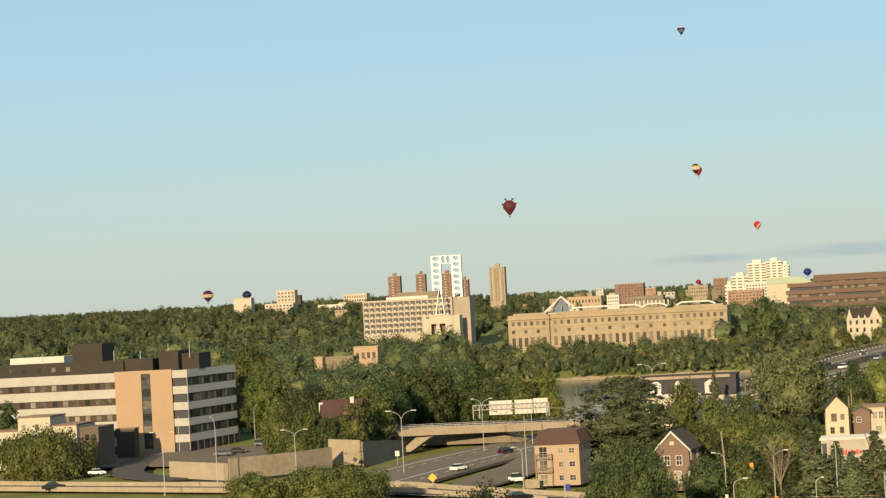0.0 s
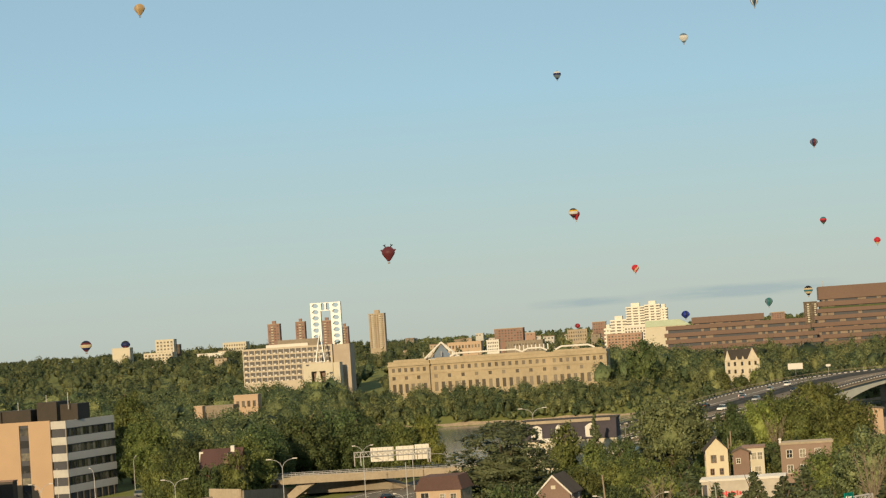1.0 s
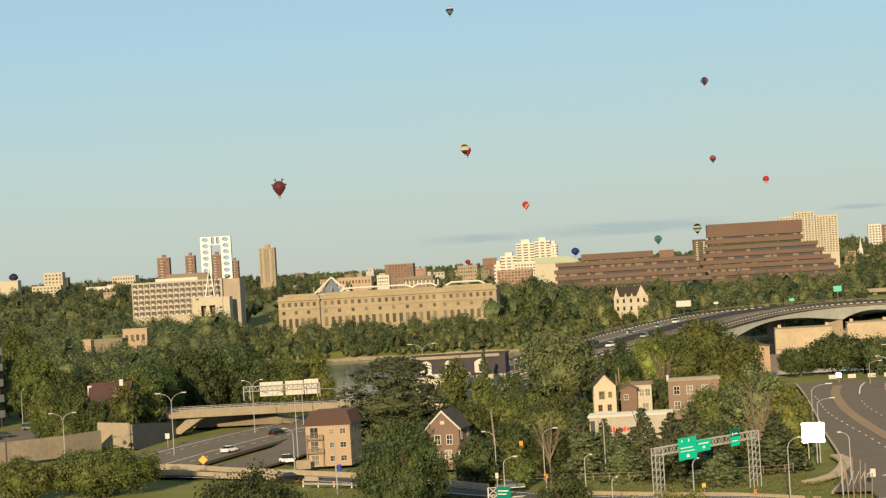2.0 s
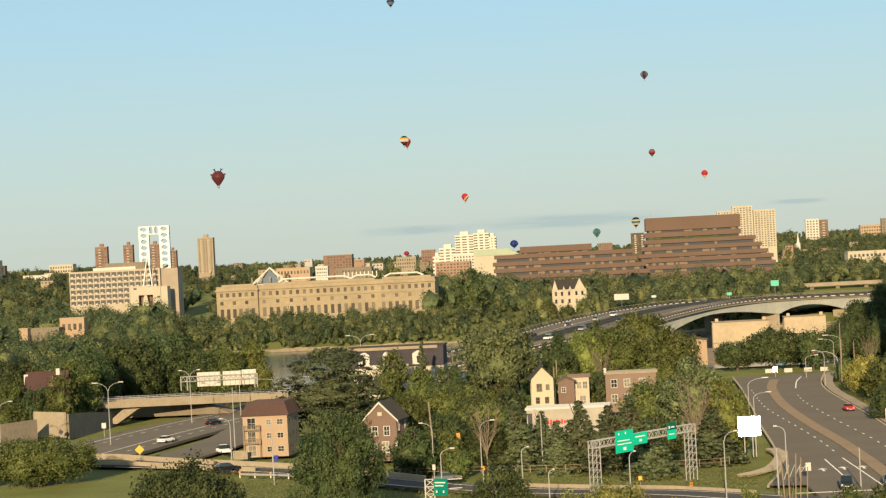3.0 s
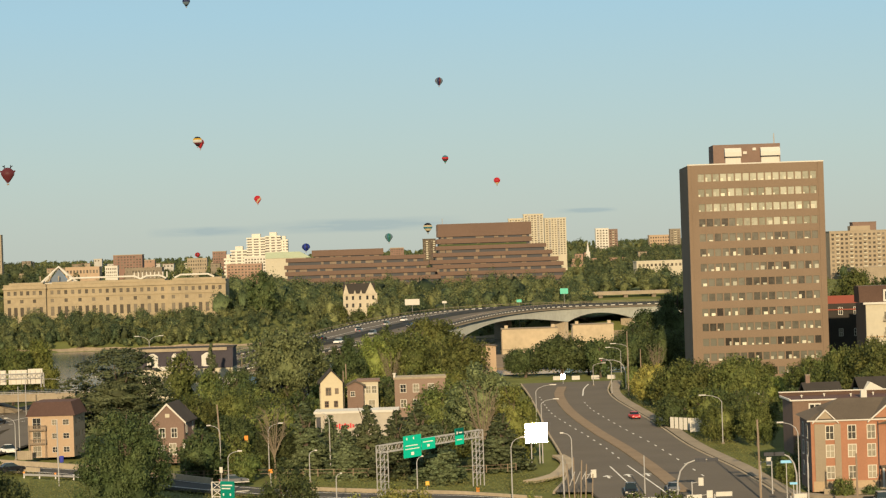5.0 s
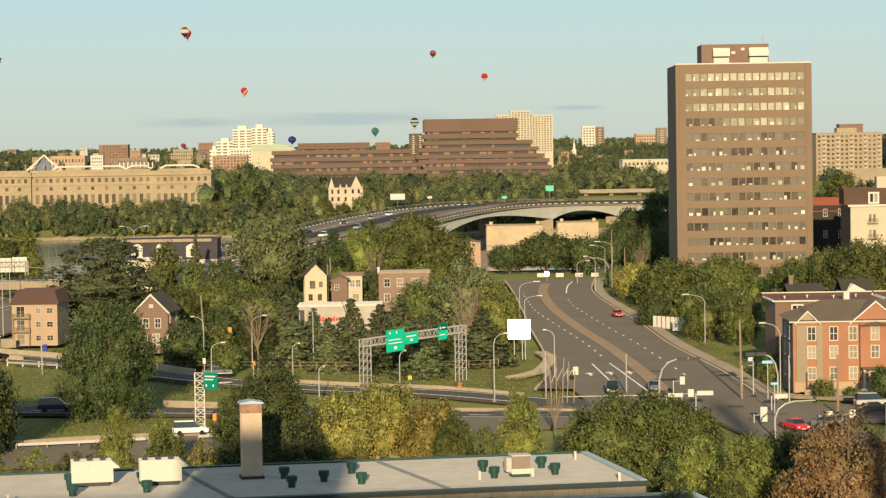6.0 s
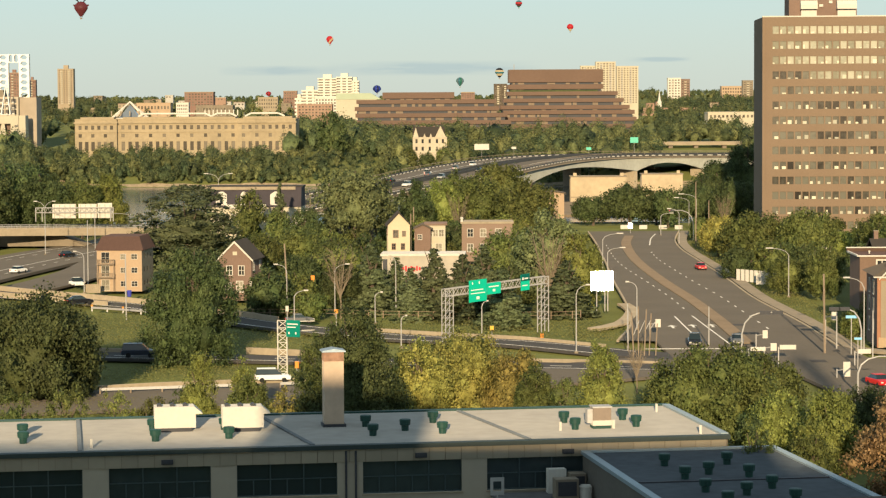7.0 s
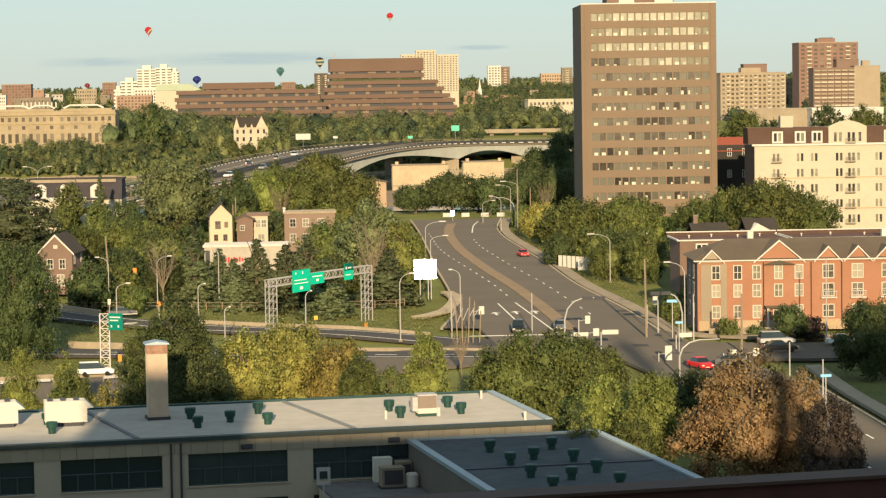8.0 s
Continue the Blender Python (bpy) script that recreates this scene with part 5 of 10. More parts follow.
for k in range(9):
    part("scrawl", box(bmesh.new(), 3.0 + k * 0.55, 3.4 + k * 0.55, -0.02, -0.003, 1.9 + 0.12 * (k % 3), 2.8 + 0.2 * (k % 2)), M_RED, wl_, "red paint scrawl")


def mansard_block():
    ob = thing("mansard_building", "long building with a dark mansard roof and white dormers", "building", pose(-63.5, 635, 0, 0, 0, -1))
    w, e, top = 24.5, 9.4, 14.4
    facade(ob, w, e, rows_of([2.5 + 4.2 * k for k in range(5)], [5.6], 1.6, 2.0), M_CREAM, M_GLASS_MID, None, 0.4, 0.15, M_WHITE)
    part("core", box(bmesh.new(), 0, w, 0.45, 14, 0, e - 0.01), M_CREAM, ob)
    bm = bmesh.new()
    prism(bm, [(-0.4, e), (14.4, e), (12.5, top), (1.6, top)], 0, w, "x")
    mr = part("mansard", bm, mat("charcoal_slate", (0.06, 0.05, 0.055), 0.8, var=0.15, fine=2, coarse=0.3), ob, "charcoal slate mansard roof")
    part("roof_edge", box(bmesh.new(), -0.2, w - 1.5, 0.9, 1.59, top - 0.6, top + 0.15), M_CONCRETE, mr, "pale roof edge band")
    part("roof", box(bmesh.new(), 0, w + 0.3, 1.6, 12.6, top + 0.003, top + 0.3), M_SHINGLE_DARK, mr)
    for x, a in ((2.7, 2.8), (9.0, 1.5), (16.6, 3.2)):
        dm = part("dormer", wall_with_openings(bmesh.new(), a, 2.9, [(a * 0.36, 0.5, a * 0.28, 1.8)], 1.6, pose(x, -0.2, e + 0.3)), M_WHITE, mr, "white dormer with an arched top")
        bm = bmesh.new()
        prism(bm, [(x + a * k / 8, e + 3.203 + 0.8 * math.sin(math.pi * k / 8)) for k in range(9)], -0.2, 1.4, "y")
        part("arch", bm, M_WHITE, mr)
        piece("window", pane_mesh(a * 0.28, 1.8, M_GLASS), mr, pose(x + a * 0.36, 0.0, e + 0.8))
    for x in (5.5, 12):
        part("balcony", box(bmesh.new(), x, x + 3.6, -1.5, -0.42, e - 0.3, e + 0.7), M_WHITE, ob)


mansard_block()
house("small_house", "small white gabled house with a dark roof", -39.55, 600, 4.2, 9, 6.6, 2.9, M_WHITE, M_SHINGLE_DARK, 6, [(1.6, 5.2, 0.9, 1.2)], trim=M_WHITE)
house("small_house", "white clapboard house with a grey roof among trees", -27.26, 585, 8.0, 8, 4.4, 2.0, M_WHITE, M_SHINGLE, -4, [(1.0, 2.2, 1.0, 1.3), (3.8, 2.2, 1.0, 1.3)], "x")
oh_ = house("old_house", "house with a dark red-brown roof half hidden by trees", -137.2, 591, 9.6, 7, 10.0, 3.9, M_BRICK_DARK, mat("purple_brown_shingles", (0.085, 0.046, 0.04), 0.9, var=0.2), 3, [], "x")
for x0, x1 in ((-0.8, 0.2), (7.0, 7.9)):
    part("chimney", box(bmesh.new(), x0, x1, 2.6, 3.8, 12.0 if x0 > 0 else 9.0, 14.7 if x0 > 0 else 13.6), M_WHITE, oh_, "white rendered chimney")
bm = bmesh.new()
prism(bm, [(5.2, 10.4), (8.0, 10.4), (6.6, 13.2)], -0.6, 2.4, "y")
part("gable", bm, M_BRICK_BROWN, oh_, "small brown front gable")


def apartment():
    ob = thing("apartment_house", "peach brick three-storey apartment house with wooden balconies", "apartment house", pose(-68.59, 476, 0, 0, 0, -3))
    w, d, e = 8.7, 13.0, 7.9
    ops = [(4.6, z, 1.0, 0.95) for z in (1.0, 3.6, 6.2)] + [(6.7, z, 1.1, 0.95) for z in (1.0, 3.6, 6.2)] + [(0.9, z, 1.5, 2.0) for z in (0.2, 2.9, 5.5)]
    facade(ob, w, e, ops, M_PEACH, M_GLASS_MID, None, 0.3, 0.14, M_WHITE, ft=0.06)
    for s in (1, 3):
        facade(ob, d - 0.62, e, rows_of([2, 5.5, 9], [1.0, 3.6, 6.2], 1.0, 0.95), M_PEACH if s == 3 else M_TAN, M_GLASS_MID, sides(w, d)[s] @ Matrix.Translation((0.31, 0, 0)), 0.3, 0.14)
    part("core", box(bmesh.new(), 0.5, w - 0.5, 0.6, d, 0, e), M_DARK, ob)
    bm = bmesh.new()
    vs = [bm.verts.new(v) for v in ((-0.4, -0.4, e), (w + 0.4, -0.4, e), (w + 0.4, d, e), (-0.4, d, e), (0.7, 1.6, e + 2.6), (w - 0.7, 1.6, e + 2.6), (w - 0.7, d - 1.5, e + 2.6), (0.7, d - 1.5, e + 2.6))]
    for f in ((0, 1, 5, 4), (1, 2, 6, 5), (2, 3, 7, 6), (3, 0, 4, 7), (4, 5, 6, 7), (3, 2, 1, 0)):
        bm.faces.new([vs[i] for i in f])
    part("roof", bm, mat("rust_brown_shingles", (0.105, 0.06, 0.046), 0.9, var=0.15, fine=3), ob, "rust-brown shingled roof")
    for z in (2.6, 5.2):
        bm = box(bmesh.new(), 0.2, 3.6, -1.5, -0.003, z, z + 0.15)
        for i in range(12):
            box(bm, 0.22 + i * 0.3, 0.32 + i * 0.3, -1.5, -1.44, z + 0.153, z + 0.95)
        box(bm, 0.2, 3.6, -1.53, -1.41, z + 0.953, z + 1.03)
        part("balcony", bm, M_WOOD, ob, "weathered wooden balcony")
    for x in (0.25, 3.4):
        part("balcony_post", box(bmesh.new(), x, x + 0.14, -1.4, -1.26, 0, 6.3), M_WOOD, ob)
    ft = thing("bin", "dark blue plastic wheelie bin on the lawn", "bin", pose(-60.59, 462, 0))
    part("body", lathe(bmesh.new(), [(0.35, 0.05), (0.42, 1.1)], 12), M_BLUE, ft)
    part("lid", lathe(bmesh.new(), [(0.45, 1.103), (0.4, 1.25)], 12), M_BLUE, ft)
    fn = thing("fence", "low weathered board fence beside the parking place", "fence", pose(-70.26, 472, 0))
    for i in range(8):
        part("board", box(bmesh.new(), i * 0.36, i * 0.36 + 0.34, 0, 0.05, 0, 1.7), M_CONCRETE, fn)


apartment()

# ---- across the river ----


M_UMBER = mat("umber_concrete", (0.17, 0.11, 0.078), 0.9, var=0.08, fine=0.8, coarse=0.06)


def banded_block(ob, x0, x1, y0, y1, z_top, n, band, strip, steps=0.0, last=0.0):
    """Storeys of solid brown bands over recessed dark window strips, each storey stepping out."""
    z = z_top
    for i in range(n):
        o = steps * i
        bh = last if (i == 0 and last) else band
        part("floor_band", box(bmesh.new(), x0 - o * 0.6, x1 + o, y0 - o * 0.5, y1, z - bh, z), M_UMBER, ob)
        z -= bh
        part("window_strip", box(bmesh.new(), x0 - o * 0.6 + 1.2, x1 + o - 1.2, y0 - o * 0.5 + 1.6, y1 - 1, z - strip, z - 0.004), M_DARK, ob)
        k = x0 - o * 0.6 + 2
        r = random.Random(i * 7 + int(x0))
        while k < x1 + o - 4:
            L = r.uniform(1.2, 4.5)
            if r.random() < 0.4:
                part("window", box(bmesh.new(), k, k + L, y0 - o * 0.5 + 1.45, y0 - o * 0.5 + 1.597, z - strip + 0.1, z - 0.15), mat("dim_blind", (0.24, 0.185, 0.13), 0.8), ob)
            k += L + r.uniform(0.5, 3.5)
        z -= strip


gv = thing("government_tower", "stepped brown concrete government building with long window bands", "office building", pose(0, 1400, 0))
banded_block(gv, 31.5, 84.32, 0, 40, 53.82, 1, 3, 1.2, 0, 7.2)
banded_block(gv, 30.86, 84.32, -2, 42, 45.39, 1, 2.6, 1.3, 0)
part("planting", box(bmesh.new(), 31.82, 81.14, -3.5, -2.5, 41.41, 42.36), LEAF_DARK, gv)
banded_block(gv, 30.23, 92.27, -4, 44, 41.41, 3, 2.15, 1.7, 3.2)
banded_block(gv, 28, 101.18, -11, 46, 30.91, 5, 2.15, 1.7, 1.0)
part("antenna", rod(bmesh.new(), (34.36, 5, 53.82), (34.36, 5, 57), 0.2), M_STEEL, gv)
gw = thing("government_wing", "long low brown concrete wing with window bands", "office building", pose(0, 1375, 0))
banded_block(gw, -39.06, 0.62, 0, 30, 41.31, 1, 3.4, 0.8, 0)
banded_block(gw, -53.44, 23.75, -2, 32, 37.25, 2, 2.2, 1.7, 1.5)
banded_block(gw, -53.75, 29.69, -8, 34, 29.75, 5, 2.2, 1.7, 2.0)


def stone_building():
    ob = thing("stone_laboratory", "long sandstone neoclassical building with rows of windows", "government building", pose(0, 1215, 0))
    Y = 1215
    z0, z1 = 6.0, 28.54
    for a, b, fwd in ((-668, -594, -3), (-594, -380, 0), (-380, -278, -3)):
        x0, x1 = a * Y / 4400, b * Y / 4400
        w = x1 - x0
        n = int(w / 3.4)
        pitch = (w - 2) / n
        xs = [1 + pitch * (k + 0.25) for k in range(n)]
        ops = rows_of(xs, [z1 - 5.2], 1.5, 2.0) + rows_of(xs[::2], [z1 - 9.0], 1.6, 1.7) + rows_of(xs, [z1 - 15.5], 1.7, 4.4)
        facade(ob, w, z1, ops, M_STONE, M_GLASS_HAZED, pose(x0, fwd, 0), 0.6, 0.4, z0=z0)
        part("core", box(bmesh.new(), x0, x1, fwd + 0.7, 24, z0, z1 - 0.2), M_STONE, ob)
        part("cornice", box(bmesh.new(), x0 - 0.4, x1 + 0.4, fwd - 1.1, fwd - 0.003, z1 - 2.3, z1 - 1.5), M_STONE, ob)
        part("parapet_rail", box(bmesh.new(), x0, x1, fwd - 0.25, fwd - 0.003, z1 - 0.5, z1 - 0.1), M_STONE, ob)
        part("string_course", box(bmesh.new(), x0, x1, fwd - 0.5, fwd - 0.003, z1 - 6.6, z1 - 6.1), M_STONE, ob)
        part("roof", box(bmesh.new(), x0 + 2, x1 - 2, fwd + 5, 22, z1 - 0.19, z1 + 0.8), M_STONE, ob, "low stone roof structures")
    for u0, u1 in ((-560, -430), (-430, -385), (-370, -300)):
        bm = tube(bmesh.new(), [(u0 * Y / 4400, 6, z1 + 1.0), (u0 * Y / 4400 + 3, 6, z1 + 2.4), (u1 * Y / 4400 - 3, 6, z1 + 2.4), (u1 * Y / 4400, 6, z1 + 1.0)], 0.45, n=6)
        part("roof_duct", bm, M_WHITE, ob, "white roof-top ventilation duct")
    for k in range(9):
        part("flue", rod(bmesh.new(), (-122 + 2 * k, 8, z1 + 1.4), (-122 + 2 * k, 8, z1 + 4.2), 0.3), M_WHITE, ob)
    for k in range(6):
        part("flue", rod(bmesh.new(), (-168 + 4.5 * k, 8, z1 + 1.4), (-168 + 4.5 * k, 8, z1 + 3.8), 0.3), M_CONCRETE, ob)


stone_building()
py = thing("glass_pyramid", "glass pyramid roof with white steel edges", "pavilion", pose(-159.81, 1228, 28.76))
bm = bmesh.new()
apex, base_r = Vector((0.3, 0, 36.84 - 28.76)), 8.4
cs_ = [Vector((-base_r, -4, 0)), Vector((base_r, -4, 0)), Vector((base_r, 8, 0)), Vector((-base_r, 8, 0))]
for a in cs_:
    rod(bm, a, apex, 0.5, 0.4, 6)
for a, b in zip(cs_, cs_[1:] + cs_[:1]):
    rod(bm, a, b, 0.22, n=6)
part("edge_frame", bm, M_WHITE, py)
bm = bmesh.new()
vs = [bm.verts.new(v * 0.62 + Vector((0, 0.5, 0))) for v in cs_] + [bm.verts.new(apex * 0.86 + Vector((0, 0.5, 0)))]
for i in range(4):
    bm.faces.new((vs[i], vs[(i + 1) % 4], vs[4]))
part("glazing", bm, mat("blue_glazing", (0.16, 0.19, 0.22), 0.2, spec=0.6), py)


def city_hall():
    Y = 1275
    ob = thing("city_hall", "pale concrete office slab with a deep grid of windows", "office building", pose(-270.36, Y, 0))
    w = 164 * Y / 4400
    z1, z0 = 39.77, 10.0
    ops = rows_of([0.5 + (w - 1) / 15 * k for k in range(15)], [z1 - 3.1 - 2.87 * r for r in range(6)], (w - 1) / 15 * 0.84, 2.1)
    facade(ob, w, z1, ops, mat("pale_aggregate", (0.48, 0.41, 0.305), 0.9, var=0.1, fine=1, coarse=0.2), mat("brown_glazing", (0.035, 0.028, 0.022), 0.4), None, 1.0, 0.8, z0=z0)
    for x, z, a, b in ops:
        part("spandrel", box(bmesh.new(), x + a * 0.1, x + a * 0.55, 0.3, 0.75, z, z + 0.55), M_WHITE, ob)
    part("core", box(bmesh.new(), 0, w, 1.1, 16, z0, z1 - 0.1), M_CONCRETE, ob)
    part("end_block", box(bmesh.new(), w + 0.01, w + 8.8, 3, 18, z0, z1 - 0.3), mat("dull_brown_panel", (0.4, 0.33, 0.245), 0.9), ob, "windowless beige end block")
    part("roof_house", box(bmesh.new(), w * 0.38, w * 0.82, 5, 14, z1 - 0.09, z1 + 3.6), M_CONCRETE_GREY, ob)
    part("roof_house", box(bmesh.new(), w * 0.25, w * 0.72, 4, 14, z1 - 0.08, z1 + 1.5), M_WHITE, ob)


city_hall()


M_BRIGHT = mat("bright_white_lattice", (0.78, 0.76, 0.7), 0.6, var=0.05)


def frame_tower():
    Y = 1300
    ob = thing("frame_tower", "tall white open lattice portal with octagonal openings", "tower", pose(-237.55, Y, 0))
    w, top, bot = 55 * Y / 4400, 62, 36
    leg = 5.4

    def cell(bm, x, z, a, b):
        t = a * 0.15
        box(bm, x, x + t, 0, 3, z, z + b), box(bm, x + a - t, x + a, 0, 3, z, z + b)
        box(bm, x + t, x + a - t, 0, 3, z, z + t * 0.6), box(bm, x + t, x + a - t, 0, 3, z + b - t * 0.6, z + b)
        for px, pz, sx, sz in ((x + t, z + t * 0.6, 1, 1), (x + a - t, z + t * 0.6, -1, 1), (x + t, z + b - t * 0.6, 1, -1), (x + a - t, z + b - t * 0.6, -1, -1)):
            prism(bm, [(px, pz), (px + sx * a * 0.2, pz), (px, pz + sz * a * 0.2)], 0.01, 2.99, "y")
    n = 8
    ch = (top - bot) / n
    for lx in (0, w - leg):
        bm = bmesh.new()
        for i in range(n):
            cell(bm, lx, bot + ch * i, leg, ch)
        part("leg", bm, M_BRIGHT, ob)
    for i in range(2):
        bm = bmesh.new()
        cell(bm, leg + i * (w - 2 * leg) / 2, top - 4.4, (w - 2 * leg) / 2, 4.4)
        part("lintel", bm, M_BRIGHT, ob)
    part("footing", box(bmesh.new(), -0.5, w + 0.5, -0.5, 3.5, 8, bot - 0.003), M_CONCRETE, ob)


frame_tower()
spire = thing("spire", "slender white open lattice spire", "spire", pose(-226.87, 1262, 0))
top = Vector((0.3, 0, 47.47))
feet = [Vector((x, y, 30.84)) for x, y in ((-2.3, -1.4), (2.3, -1.4), (2.3, 1.4), (-2.3, 1.4))]
for foot in feet:
    part("leg", rod(bmesh.new(), foot, top, 0.3, 0.22, 6), M_BRIGHT, spire)
for k in (0.0, 0.3):
    bm = bmesh.new()
    for a, b in zip(feet, feet[1:] + feet[:1]):
        rod(bm, a.lerp(top, k), b.lerp(top, k), 0.13, n=5)
    part("rung", bm, M_BRIGHT, spire)
pv = thing("portal_pavilion", "cream stone pavilion with a tall dark opening", "pavilion", pose(-235.59, 1258, 0))
part("wall", wall_with_openings(bmesh.new(), 15.6, 30.28, [(4.2, 18.27, 7.4, 7.9)], 3, None, 8), M_CREAM, pv)
part("back_wall", box(bmesh.new(), 0.5, 15, 6, 8, 8, 29.71), M_BRICK_BROWN, pv)
part("side_wall", box(bmesh.new(), 15.61, 19, 1, 10, 8, 30.28), M_CREAM, pv)
bm = bmesh.new()
prism(bm, [(5.4, 18.28), (9.6, 18.28), (8.4, 26.1), (6.9, 26.1)], 0.6, 1.2, "y")
part("inner_spire", bm, M_CREAM, pv)
for k, (u, v) in enumerate(((-818, -24), (-776, -40), (-776, -50))):
    piece("window", pane_mesh(1.6, 0.8, M_DARK), pv, pose(u * 1258 / 4400 - -235.59, -0.05, 36 + v * 1258 / 4400))

# towers and houses along the skyline: (name, label, left, right, top, foot as slopes in 1/4400, distance, material, rows, cols)
M_SOFT_BRICK = mat("soft_red_brick", (0.36, 0.235, 0.165), 0.9, var=0.12, fine=2)
M_FAR_RED = mat("dull_red_brick", (0.255, 0.155, 0.115), 0.9, var=0.12, fine=2)
FAR_BLOCKS = [
    ("tower_block", "dark red brick apartment tower far beyond the river", -884, -862, 55, -5, 2300, M_FAR_RED, 12, 4),
    ("tower_block", "dark red brick apartment tower far beyond the river", -833, -816, 56, -5, 2300, M_FAR_RED, 12, 3),
    ("tower_block", "dark red brick apartment tower behind the white portal", -787, -766, 55, -5, 2300, M_FAR_RED, 12, 4),
    ("tower_block", "dull red brick apartment tower", -752, -738, 42, -5, 2350, M_FAR_RED, 10, 3),
    ("tower_block", "tan brick apartment tower with vertical window strips", -699, -671, 61, 0, 1900, M_TAN, 18, 6),
    ("apartment_block", "plain white apartment block above the woods", -1173, -1140, 30, -5, 2300, M_CREAM, 0, 0),
    ("apartment_block", "cream stepped apartment block", -1115, -1062, 17, -12, 2250, M_CREAM, 5, 8),
    ("apartment_block", "cream upper part of a stepped apartment block", -1092, -1058, 40, -12, 2270, M_CREAM, 8, 5),
    # shaded flank of the cream block, darkened by its own colour
    ("apartment_block", "side of an apartment block with its shade painted grey", -1058, -1048, 30, -12, 2280, M_SHINGLE, 7, 2),
    ("apartment_block", "low white glazed block among trees", -1016, -962, 10, -12, 2300, M_WHITE, 2, 10),
    ("apartment_block", "white low-rise blocks on the ridge", -968, -925, 27, 5, 2500, M_CREAM, 3, 9),
    ("apartment_block", "broad red brick apartment block", -475, -424, 19, -6, 2000, M_FAR_RED, 5, 9),
    ("apartment_block", "white low block in front of trees", -490, -468, 0, -20, 1600, M_WHITE, 3, 6),
    ("office_block", "low grey building behind the long stone one", -455, -390, -5, -16, 1600, M_CONCRETE_GREY, 1, 12),
    ("apartment_block", "grey low block in the trees", -345, -310, 9, -12, 2000, M_CONCRETE, 3, 8),
    ("apartment_block", "orange roofed school in the trees", -560, -500, 0, -14, 1900, M_PEACH, 1, 10),
    ("condo_wing", "white and red brick lower wing", -245, -200, 8, -20, 1700, M_WHITE, 5, 8),
    ("brick_block", "orange-red brick block below the condominiums", -276, -214, -4, -26, 1650, M_SOFT_BRICK, 4, 10),
    ("brick_block", "orange-red brick block with white bands", -205, -160, -2, -26, 1640, M_SOFT_BRICK, 4, 8),
    ("tower_block", "dull red brick apartment block", -300, -276, 20, -10, 2100, M_FAR_RED, 6, 5),
    ("tower_block", "pink brick block behind the brown wing", 14, 38, 16, -5, 1900, M_FAR_RED, 6, 5),
    ("tower_block", "grey glazed tower beside the stepped building", 72, 95, 30, -5, 1800, M_SHINGLE, 9, 5),
    ("apartment_tower", "tall cream apartment tower with windows", 225, 252, 61, -5, 1750, M_CREAM, 16, 5),
    ("apartment_tower", "cream apartment tower with a recessed middle", 252, 287, 68, -5, 1740, M_CREAM, 18, 6),
    ("apartment_tower", "tall cream apartment tower with windows", 289, 327, 60, -5, 1750, M_CREAM, 16, 7),
    ("apartment_tower", "white and red apartment block on the ridge", 379, 402, 39, 0, 2400, M_WHITE, 8, 4),
    ("apartment_tower", "red-brown half of an apartment block", 402, 418, 37, 0, 2400, M_BRICK_BROWN, 8, 3),
    ("apartment_tower", "pink low block on the ridge", 474, 511, 24, 0, 2400, M_PEACH, 4, 8),
    ("apartment_tower", "slim green-grey glazed apartment tower", 511, 530, 34, 0, 2300, M_CONCRETE_GREY, 8, 3),
    ("apartment_tower", "tan brick apartment block with balconies", 795, 913, 20, -60, 1450, M_TAN, 10, 14),
    ("roof_house", "tan lift house on the apartment block", 837, 879, 35, 18, 1460, M_BRICK_BROWN, 0, 0),
    ("apartment_tower", "dark red brick apartment tower with pale balconies", 937, 1044, 72, -40, 1650, M_FAR_RED, 15, 9),
    ("roof_house", "dark lift house on the apartment tower", 978, 998, 80, 70, 1660, M_DARK, 0, 0),
    ("apartment_tower", "tan end wall of a balcony block", 1038, 1084, 29, -60, 1300, M_TAN, 0, 0),
    ("roof_house", "brown lift house on the balcony block", 1005, 1045, 41, 27, 1310, M_BRICK_BROWN, 0, 0),
    ("office_block", "grey glazed office block behind", 912, 965, 8, -40, 1750, M_CONCRETE_GREY, 4, 8),
    ("office_block", "low pale commercial block", 840, 960, -46, -75, 1100, M_CONCRETE, 0, 0),
    ("office_block", "low white commercial block", 960, 1090, -46, -75, 1090, M_WHITE, 0, 0),
    ("church", "long red-roofed church hall among trees", 330, 440, -14, -26, 1900, M_SOFT_BRICK, 1, 14),
    ("store", "low cream commercial buildings among trees", 450, 540, -22, -34, 1500, M_CREAM, 1, 12),
    ("stone_house", "orange sandstone house above the trees", -954, -910, -70, -118, 1090, M_PEACH, 2, 4),
    ("stone_annex", "low grey stone annex beside the orange house", -1012, -956, -86, -118, 1080, M_CONCRETE_GREY, 1, 8),
    ("stone_house", "narrow orange sandstone gable", -1028, -1013, -85, -118, 1075, M_PEACH, 0, 0),
]
